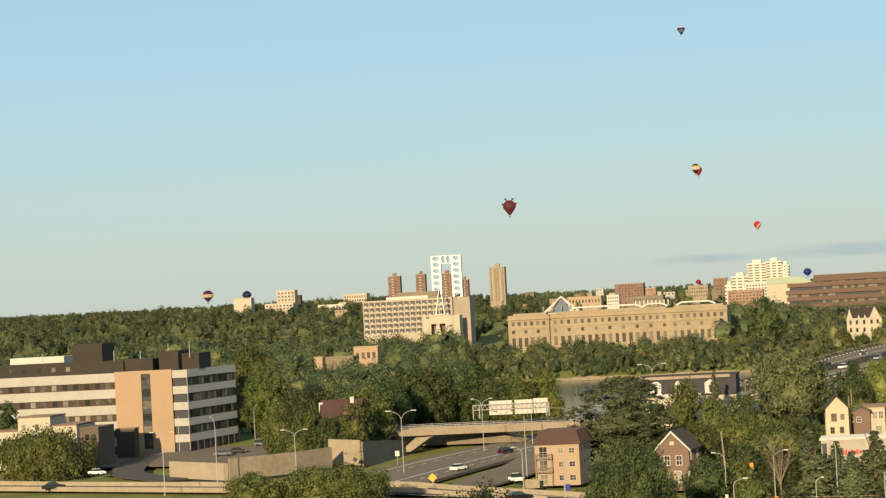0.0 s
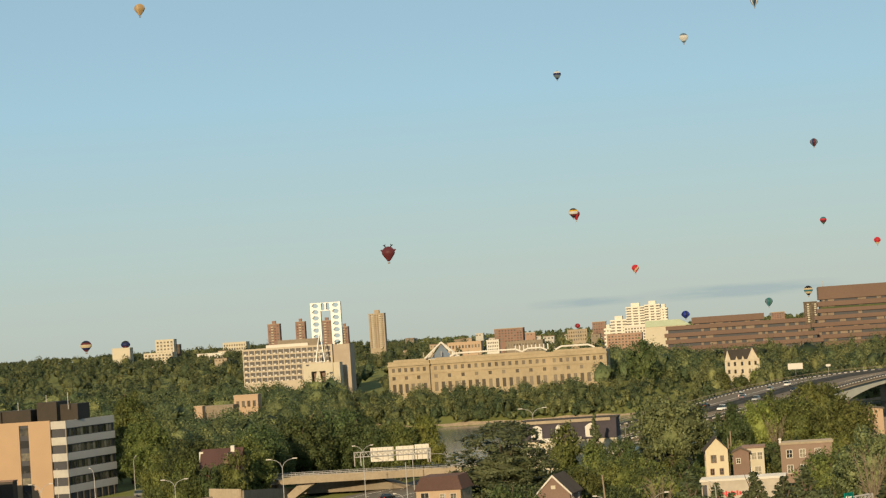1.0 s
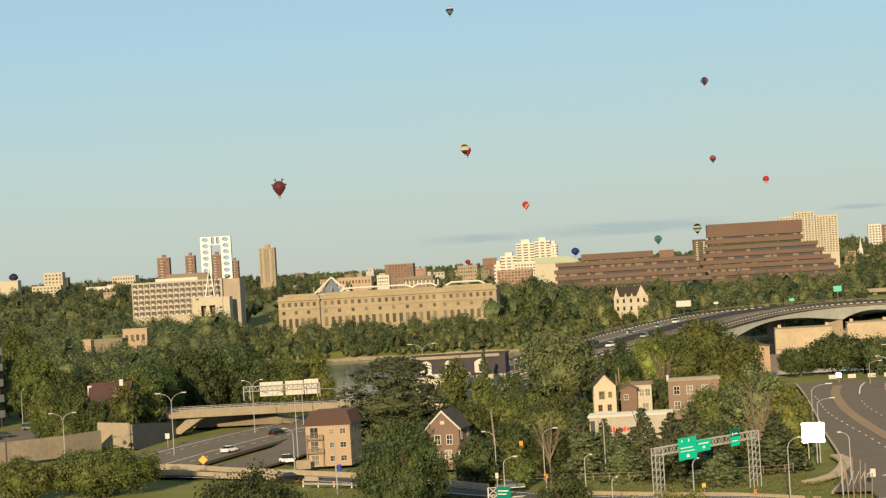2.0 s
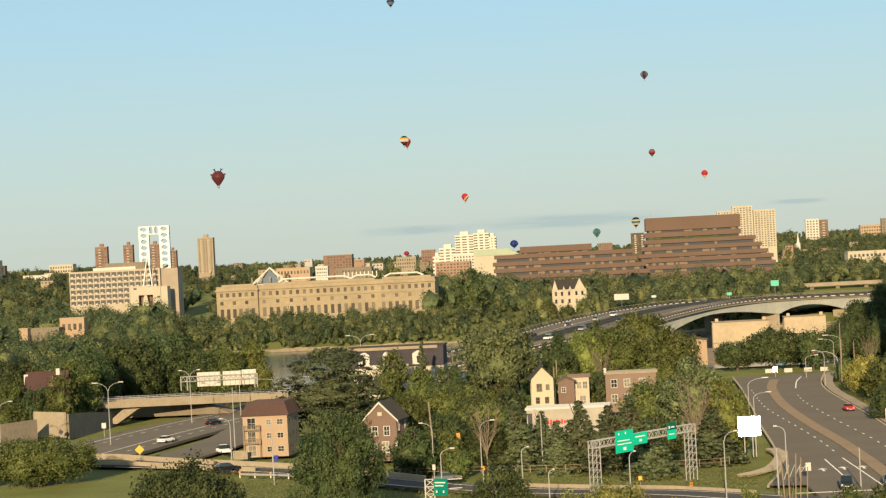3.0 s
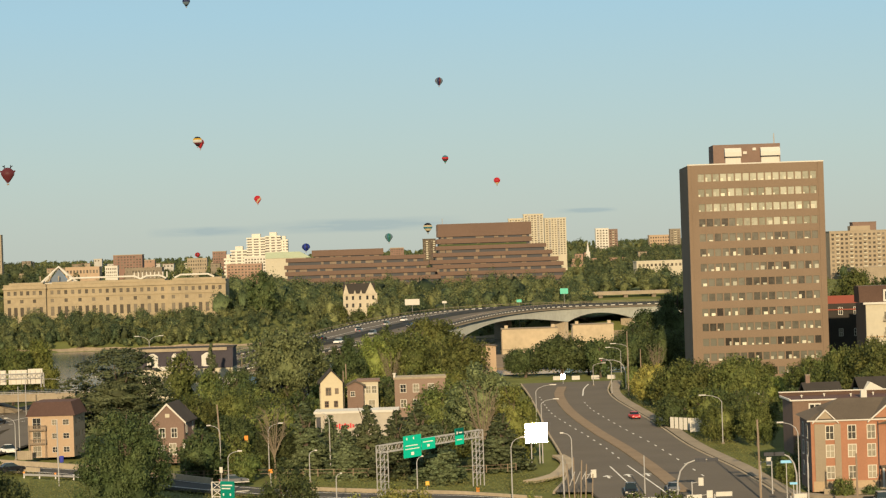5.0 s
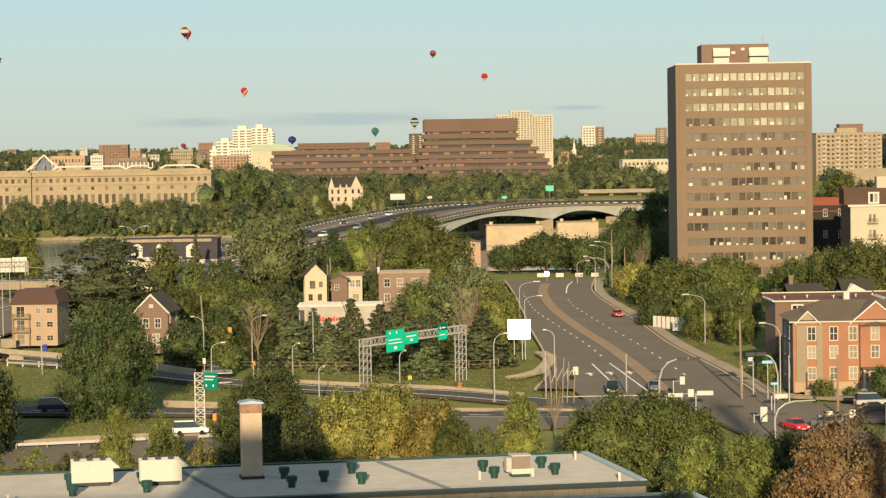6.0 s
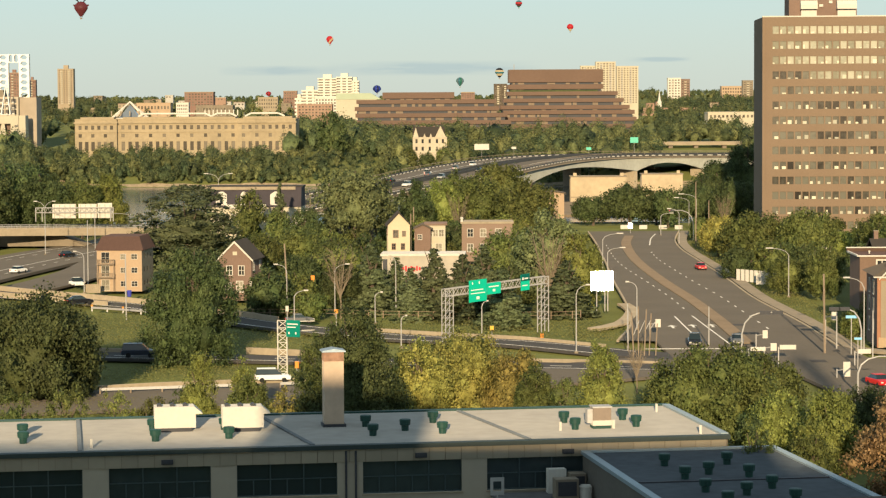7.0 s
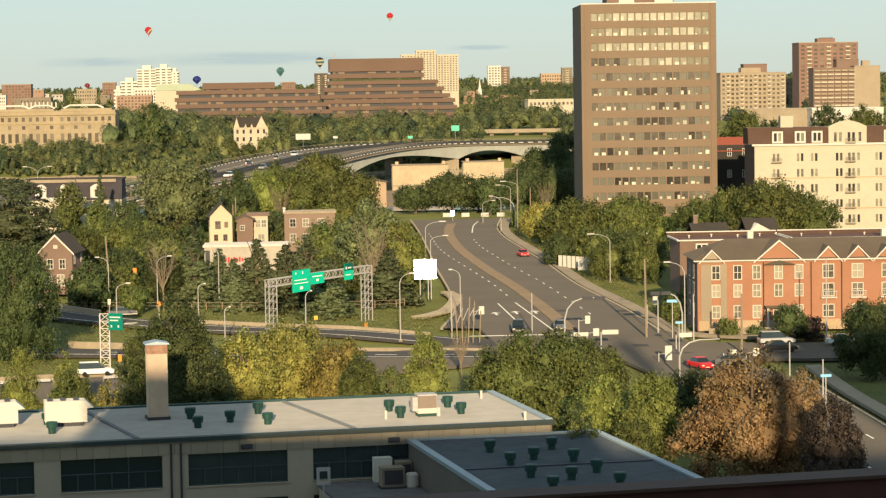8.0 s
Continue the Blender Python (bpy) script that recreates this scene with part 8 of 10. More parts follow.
for i, (k, s) in enumerate(((44, -6), (47, 5), (50, -7), (53, 4), (56, -5), (58, -8), (61, 6), (64, -6), (67, 4), (70, -7))):
    if k < len(highway_line) - 1:
        p, q = highway_line[k], highway_line[k + 1]
        d = q - p
        c = p + Vector((d.y, -d.x, 0)).normalized() * s
        car(c.x, c.y, math.degrees(math.atan2(-d.x, d.y)) + (180 if s < 0 else 0), ("saloon", "van")[i % 2], (P_GREY, P_WHITE, P_BLACK, P_SILVER)[i % 4], "car crossing the bridge approach", p.z + 0.1)

# ---- hot-air balloons ----


def balloon(x, y, z, w, h, stripes, label, pattern="rings"):
    """An inverted-drop envelope with coloured gores or rings, skirt, ropes and basket; x, y, z is the envelope's middle."""
    ob = thing("hot_air_balloon", label, "hot-air balloon", pose(x, y, z), "balloons")
    R, n = w / 2, 24
    prof = []
    for k in range(15):
        t = k / 14
        if t < 0.62:
            a = math.pi / 2 * (1 - t / 0.62)
            prof.append((R * math.cos(a) if k else 0.02, h * 0.5 - R + R * math.sin(a)))
        else:
            q = (t - 0.62) / 0.38
            r0 = R * (1 - 0.84 * q ** 1.15)
            prof.append((r0, h * 0.5 - R - (h * 0.86 - R) * q))
    bm = bmesh.new()
    rings = [[bm.verts.new((r * math.cos(2 * math.pi * i / n), r * math.sin(2 * math.pi * i / n), zz)) for i in range(n)] for r, zz in prof]
    for j, (a, b) in enumerate(zip(rings, rings[1:])):
        for i in range(n):
            f = bm.faces.new((a[i], b[i], b[(i + 1) % n], a[(i + 1) % n]))
            f.smooth = True
            c = {"rings": j * len(stripes) // 14, "gores": (i // 2) % len(stripes), "swirl": ((i + j) // 3) % len(stripes)}[pattern]
            f.material_index = min(c, len(stripes) - 1)
    me = bpy.data.meshes.new("envelope")
    bm.to_mesh(me)
    bm.free()
    for c in stripes:
        me.materials.append(c)
    piece("envelope", me, ob)
    zb = prof[-1][1]
    part("basket", box(bmesh.new(), -w * 0.07, w * 0.07, -w * 0.07, w * 0.07, zb - h * 0.14, zb - h * 0.06), M_WOOD, ob)
    bm = bmesh.new()
    for sx in (-1, 1):
        for sy in (-1, 1):
            rod(bm, (sx * w * 0.065, sy * w * 0.065, zb - h * 0.06), (sx * R * 0.14, sy * R * 0.14, zb), w * 0.008, n=4)
    part("rope", bm, M_DARK, ob)
    return ob


def cloth(name, c):
    return mat("nylon_" + name, c, 0.6, var=0.05, fine=0.3, coarse=0.05)


C_RED, C_DRED, C_YEL, C_NAVY = cloth("red", (0.372, 0.018, 0.024)), cloth("maroon", (0.095, 0.02, 0.024)), cloth("yellow", (0.450, 0.270, 0.018)), cloth("navy", (0.012, 0.018, 0.072))
C_WHI, C_BLK, C_GRN, C_BLU, C_ORG = cloth("white", (0.450, 0.444, 0.420)), cloth("black", (0.012, 0.012, 0.015)), cloth("green", (0.018, 0.120, 0.078)), cloth("blue", (0.018, 0.036, 0.240)), cloth("orange", (0.450, 0.180, 0.024))
C_TAN, C_SAND, C_SLATE = cloth("tan", (0.3, 0.2, 0.09)), cloth("sand", (0.38, 0.27, 0.14)), cloth("slate", (0.1, 0.135, 0.16))
C_CRM, C_TEAL = cloth("cream", (0.420, 0.348, 0.216)), cloth("teal", (0.030, 0.120, 0.144))
BS = 3000 / 4400
heart = balloon(-447.08, 3000, 148.34, 24 * BS, 31 * BS, [C_DRED, C_DRED], "dark maroon balloon with small antlers and side fins")
for sx in (-1, 1):
    bm = tube(bmesh.new(), [(sx * 2.5, 0, 8.5), (sx * 4.0, 0, 11.5), (sx * 3.4, 0, 13.5)], 0.9, 0.4, 6)
    tube(bm, [(sx * 3.8, 0, 11.2), (sx * 6.2, 0, 12.6)], 0.8, 0.4, 6)
    part("antler", bm, C_BLK, heart)
    part("fin", tube(bmesh.new(), [(sx * 6.5, 0, 5.0), (sx * 9.3, 0, 6.6)], 1.6, 0.7, 8), C_DRED, heart)
for p, w, h, cols, pat, label in (
        ((-218.26, 3000, 182.34), 17, 20, [C_BLK, C_BLK, C_YEL, C_WHI, C_DRED, C_BLK], "rings", "dark balloon with yellow and white bands"), ((-225.74, 3150, 186.59), 14, 20, [C_DRED, C_RED], "gores", "maroon balloon close behind another"),
        ((-148.13, 3000, 110.06), 13, 17, [C_RED, C_RED, C_RED, C_RED, C_CRM], "swirl", "red balloon with a cream swirl"), ((-91.8, 3000, 50.96), 15, 16, [C_BLU, C_NAVY], "gores", "round deep blue balloon"),
        ((8.3, 3000, 59.22), 14, 18, [C_GRN, C_SLATE, C_TEAL], "gores", "green and cream gored balloon"), ((55.86, 3000, 69.61), 16, 20, [C_BLK, C_BLK, C_BLK, C_CRM, C_TEAL, C_CRM, C_BLK], "rings", "black and yellow banded balloon"),
        ((74.92, 3000, 245.9), 14, 17, [C_DRED, C_SLATE, C_NAVY], "gores", "maroon and cream gored balloon"), ((79.39, 3000, 152.2), 12, 15, [C_TEAL, C_TEAL, C_RED, C_DRED, C_GRN], "rings", "dark green balloon with a red middle band"),
        ((141.08, 3000, 123.58), 12, 15, [C_RED, C_RED, C_RED, C_CRM], "rings", "bright red balloon with a pale foot"), ((-226.42, 3000, 350.63), 14, 18, [C_NAVY, C_WHI, C_NAVY, C_SLATE, C_BLK], "rings", "black and white banded balloon"),
        ((-70.98, 3000, 383.29), 16, 20, [C_NAVY, C_SLATE, C_WHI, C_WHI, C_SLATE], "rings", "blue balloon with a broad cream band"), ((16.27, 3000, 419.88), 14, 20, [C_NAVY, C_WHI, C_TEAL], "gores", "dark blue and white balloon"),
        ((-738.39, 3000, 472.99), 20, 25, [C_TAN, C_TAN, C_SAND], "gores", "tan and sand gored balloon"), ((-721.42, 2600, 57.56), 21, 24, [C_NAVY, C_BLK, C_DRED, C_CRM, C_NAVY, C_DRED], "rings", "dark striped balloon just above the woods"),
        ((-678.03, 2600, 56.48), 17, 18, [C_BLK, C_NAVY, C_DRED], "rings", "dark balloon rising behind a white block"), ((-244.7, 3300, 47.39), 10, 10, [C_DRED, C_RED], "gores", "small maroon balloon near the horizon")):
    k = p[1] / 4400
    balloon(p[0], p[1], p[2], w * k, h * k, cols, label, pat)
# ---- trees ----
rng = np.random.default_rng(7)


ICO = bmesh.new()
bmesh.ops.create_icosphere(ICO, subdivisions=1, radius=1.0)
ICO.verts.index_update()
ICO_V = np.array([v.co[:] for v in ICO.verts])
ICO_F = np.array([[v.index for v in f.verts] for f in ICO.faces])
ICO.free()
OCT_V = np.array([(1, 0, 0), (-1, 0, 0), (0, 1, 0), (0, -1, 0), (0, 0, 1), (0, 0, -1)], float)
OCT_F = np.array([(0, 2, 4), (2, 1, 4), (1, 3, 4), (3, 0, 4), (2, 0, 5), (1, 2, 5), (3, 1, 5), (0, 3, 5)])


def leaves_mesh(centres, radii, counts, size, name, material, seed, flat=1.0, droop=0.0, middles=None, core=0.6, coarse=False, rough=0.42, tall=1.0, hollow=None):
    """Small pointed leaves over many clumps round a leafy inner mass; they face mostly outward and take the light as a soft whole."""
    r = np.random.default_rng(seed)
    centres, radii = np.asarray(centres, float), np.asarray(radii, float)
    mids = np.zeros_like(centres) if middles is None else np.asarray(middles, float)
    which = np.repeat(np.arange(len(centres)), counts)
    c, rad, n = centres[which], radii[which], len(which)
    d = r.normal(size=(n, 3))
    d /= np.linalg.norm(d, axis=1, keepdims=True)
    pos = c + d * (rad * r.uniform(min(core, 0.5), 1.2, n))[:, None] * np.array([1, 1, flat])

    def soft(p, away, m, spread):
        out = p - m
        out /= np.linalg.norm(out, axis=1, keepdims=True) + 1e-6
        nn = out * 0.75 + away * 0.6 + r.normal(size=p.shape) * spread + np.array([0, 0, 0.12])
        return nn / np.linalg.norm(nn, axis=1, keepdims=True)
    shade = soft(pos, d, mids[which], rough)
    nrm = shade + r.normal(size=(n, 3)) * 0.42 - np.array([0, 0, 0.5 * droop])
    nrm /= np.linalg.norm(nrm, axis=1, keepdims=True)
    t = np.cross(nrm, r.normal(size=(n, 3)))
    t /= np.linalg.norm(t, axis=1, keepdims=True)
    b = np.cross(nrm, t)
    flip = np.sign((nrm * shade).sum(1))
    flip[flip == 0] = 1
    b *= flip[:, None]
    s = (size * r.uniform(0.6, 1.35, n))[:, None]
    tri = np.stack([pos - t * s - b * s * 0.55, pos + t * s * 0.9 - b * s * 0.35, pos + b * s * 0.95], axis=1).reshape(-1, 3)
    k = len(centres)
    core_v, core_f = (OCT_V, OCT_F) if coarse else (ICO_V, ICO_F)
    m = len(core_v)
    inner = core_v[None] * (radii * (core if hollow is None else np.where(radii > 0.28, core, hollow)))[:, None, None] * np.array([1, 1, flat]) * r.uniform(0.75, 1.25, (k, m, 1)) + centres[:, None]
    inner = inner.reshape(-1, 3)
    inner_n = soft(inner, np.tile(core_v, (k, 1)), np.repeat(mids, m, axis=0), 0.3)
    inner_f = (core_f[None] + (np.arange(k) * m)[:, None, None] + 3 * n).reshape(-1)
    co = np.concatenate([tri, inner])
    if middles is None:
        co[:, 2] *= tall / np.quantile(co[:, 2], 0.995)
    idx = np.concatenate([np.arange(3 * n), inner_f]).astype(np.int32)
    normals = np.concatenate([np.repeat(shade, 3, axis=0), inner_n])
    me = bpy.data.meshes.new(name)
    me.vertices.add(len(co))
    me.vertices.foreach_set("co", co.ravel())
    me.loops.add(len(idx))
    me.loops.foreach_set("vertex_index", idx)
    me.polygons.add(len(idx) // 3)
    me.polygons.foreach_set("loop_start", np.arange(0, len(idx), 3, dtype=np.int32))
    me.update(calc_edges=True)
    me.polygons.foreach_set("use_smooth", np.ones(len(idx) // 3, dtype=bool))
    free = me.attributes.new("custom_normal", "FLOAT_VECTOR", "POINT")
    free.data.foreach_set("vector", normals.astype(np.float32).ravel())
    me.materials.append(material)
    return me


def crown_clumps(seed, n, squash=0.9, shape="round"):
    """Clump centres and radii for a crown about 1 in radius, its middle at z 0: a filled inside and many small clumps over it."""
    r = np.random.default_rng(seed)
    pts, rad = [], []
    lobes = r.normal(size=(9, 3))
    lobes /= np.linalg.norm(lobes, axis=1, keepdims=True)
    for i in range(n):
        d = r.normal(size=3)
        d /= np.linalg.norm(d)
        bulge = 0.82 + 0.18 * max(0, np.max(lobes @ d)) ** 4 + r.normal() * 0.03
        inner = i % 6 == 0
        p = d * bulge * (r.uniform(0.2, 0.5) if inner else r.uniform(0.74, 0.96))
        p[2] *= squash
        if shape == "vase" and p[2] < 0:
            p[:2] *= 1 + 0.5 * p[2]
        if shape == "egg":
            p[:2] *= 1 - 0.35 * p[2]
        pts.append(p), rad.append(r.uniform(0.3, 0.42) if inner else r.uniform(0.11, 0.2))
    return np.array(pts), np.array(rad)


def trunk_mesh(seed, top, spread):
    bm = bmesh.new()
    r = np.random.default_rng(seed)
    tube(bm, [(0, 0, 0), (0.04, 0.02, 0.35 * top), (0.0, 0.05, 0.7 * top), (0.05, 0.0, top)], 0.07, 0.02, 7)
    for i in range(7):
        a, h = r.uniform(0, 6.28), r.uniform(0.35, 0.8) * top
        e = Vector((math.cos(a) * spread, math.sin(a) * spread, h + r.uniform(0.25, 0.6)))
        tube(bm, [(0.02, 0.02, h), Vector((0.02, 0.02, h)).lerp(e, 0.5) + Vector((0, 0, 0.05)), e], 0.03, 0.008, 5)
    me = bpy.data.meshes.new("trunk")
    bm.to_mesh(me)
    bm.free()
    me.materials.append(M_BARK)
    return me


CROWNS = {}


def crown_mesh(kind, material, variant, detail=1, tall=1.0):
    """Crown meshes, shared by alike trees. A crown is about 1 in radius."""
    key = (kind, material.name, variant, detail, tall)
    if key in CROWNS:
        return CROWNS[key]
    seed = 11 * variant + {"round": 100, "egg": 200, "vase": 300, "pine": 400, "spruce": 500, "shrub": 600}[kind]
    if kind == "spruce":
        r = np.random.default_rng(seed)
        pts, rad, cnt = [], [], []
        for lv in range(15):
            h = lv / 14
            R = (1 - h) * 0.85 + 0.05
            for i in range(max(3, int(16 * (1 - h) + 3))):
                a = r.uniform(0, 6.28)
                for q in (0.35, 0.62, 0.88):
                    pts.append((math.cos(a) * R * q, math.sin(a) * R * q, -1 + 2.05 * h - 0.16 * q * R + r.normal() * 0.03))
                    rad.append(0.09 + 0.05 * (1 - h))
                    cnt.append(13)
        me = leaves_mesh(pts, rad, cnt, 0.045, "crown", material, seed, 0.6, 0.3, core=0.6)
    elif kind == "pine":
        r = np.random.default_rng(seed)
        pts, rad, cnt = [], [], []
        for i in range(330):
            h = r.uniform(0, 1) ** 0.85
            R = math.sqrt(1 - 0.96 * h ** 2.6) * (1 - 0.16 * max(0, 0.25 - h) / 0.25)
            a, k = r.uniform(0, 6.28), R * r.choice((0.6, 0.82, 0.9, 0.96))
            bough = 0.09 * math.sin(3 * a + 9 * h) + r.normal() * 0.03
            pts.append((math.cos(a) * (k + bough), math.sin(a) * (k + bough), -0.86 + 1.74 * h - 0.12 * k))
            rad.append(r.uniform(0.11, 0.19))
            cnt.append(30)
        for i in range(40):
            d = r.normal(size=3)
            pts.append(d / np.linalg.norm(d) * np.array((0.5, 0.5, 0.45)) * r.uniform(0.4, 1) - np.array((0, 0, 0.15))), rad.append(0.36), cnt.append(30)
        me = leaves_mesh(pts, rad, cnt, 0.024, "crown", material, seed, 0.42, core=0.8, coarse=True, rough=0.6, hollow=0.5)
    else:
        n = (140 if detail else 80) if kind != "shrub" else 64
        pts, rad = crown_clumps(seed, int(n * (0.5 + 0.5 * tall)), 0.92, kind)
        pts[:, 2] *= tall
        if not detail:
            rad = rad * 1.2
        per, size = {0: (1000, 0.052), 1: (3300, 0.029), 2: (8600, 0.0195)}[detail]
        cnt = np.maximum(8, (np.minimum(rad, 0.2) ** 2 * per).astype(int))
        me = leaves_mesh(pts, rad, cnt, size, "crown", material, seed, coarse=True, core=0.8, rough=0.75, tall=tall, hollow=0.46)
    CROWNS[key] = me
    return me


TRUNKS = [trunk_mesh(k, 1.0, 0.42) for k in range(3)]


def tree(x, y, r, h, kind, material, label, variant=0, z=None, group="", low=0.12, detail=None):
    """A tree whose crown is r in radius and reaches h above its foot; low: how far up the leaves begin."""
    z = ground_z(x, y) if z is None else z
    r = r * {"pine": 1.22, "spruce": 1.7}.get(kind, 1.1)
    ob = thing("tree" if kind not in ("shrub",) else "shrub", label, "tree" if kind != "shrub" else "shrub", pose(x, y, z, 0, 0, (x * 37 + y * 11) % 360), group)
    half = h * (1 - low) / 2
    mid_z = h - half
    piece("trunk", TRUNKS[variant % 3], ob, Matrix.Translation((0, 0, -0.2)) @ Matrix.Diagonal((r * (0.62 if kind in ("spruce", "pine") else 0.9), r * (0.62 if kind in ("spruce", "pine") else 0.9), h * 0.8, 1)))
    tall = 1.0 if kind in ("pine", "spruce") else min(3.0, max(0.5, round(half / r * 4) / 4))
    fine = (2 if r / y > 0.0185 else 1 if r / y > 0.0085 else 0) if detail is None else detail
    piece("crown", crown_mesh(kind, material, variant, fine, tall), ob, Matrix.Translation((0, 0, mid_z)) @ Matrix.Diagonal((r, r, half / tall, 1)))
    return ob


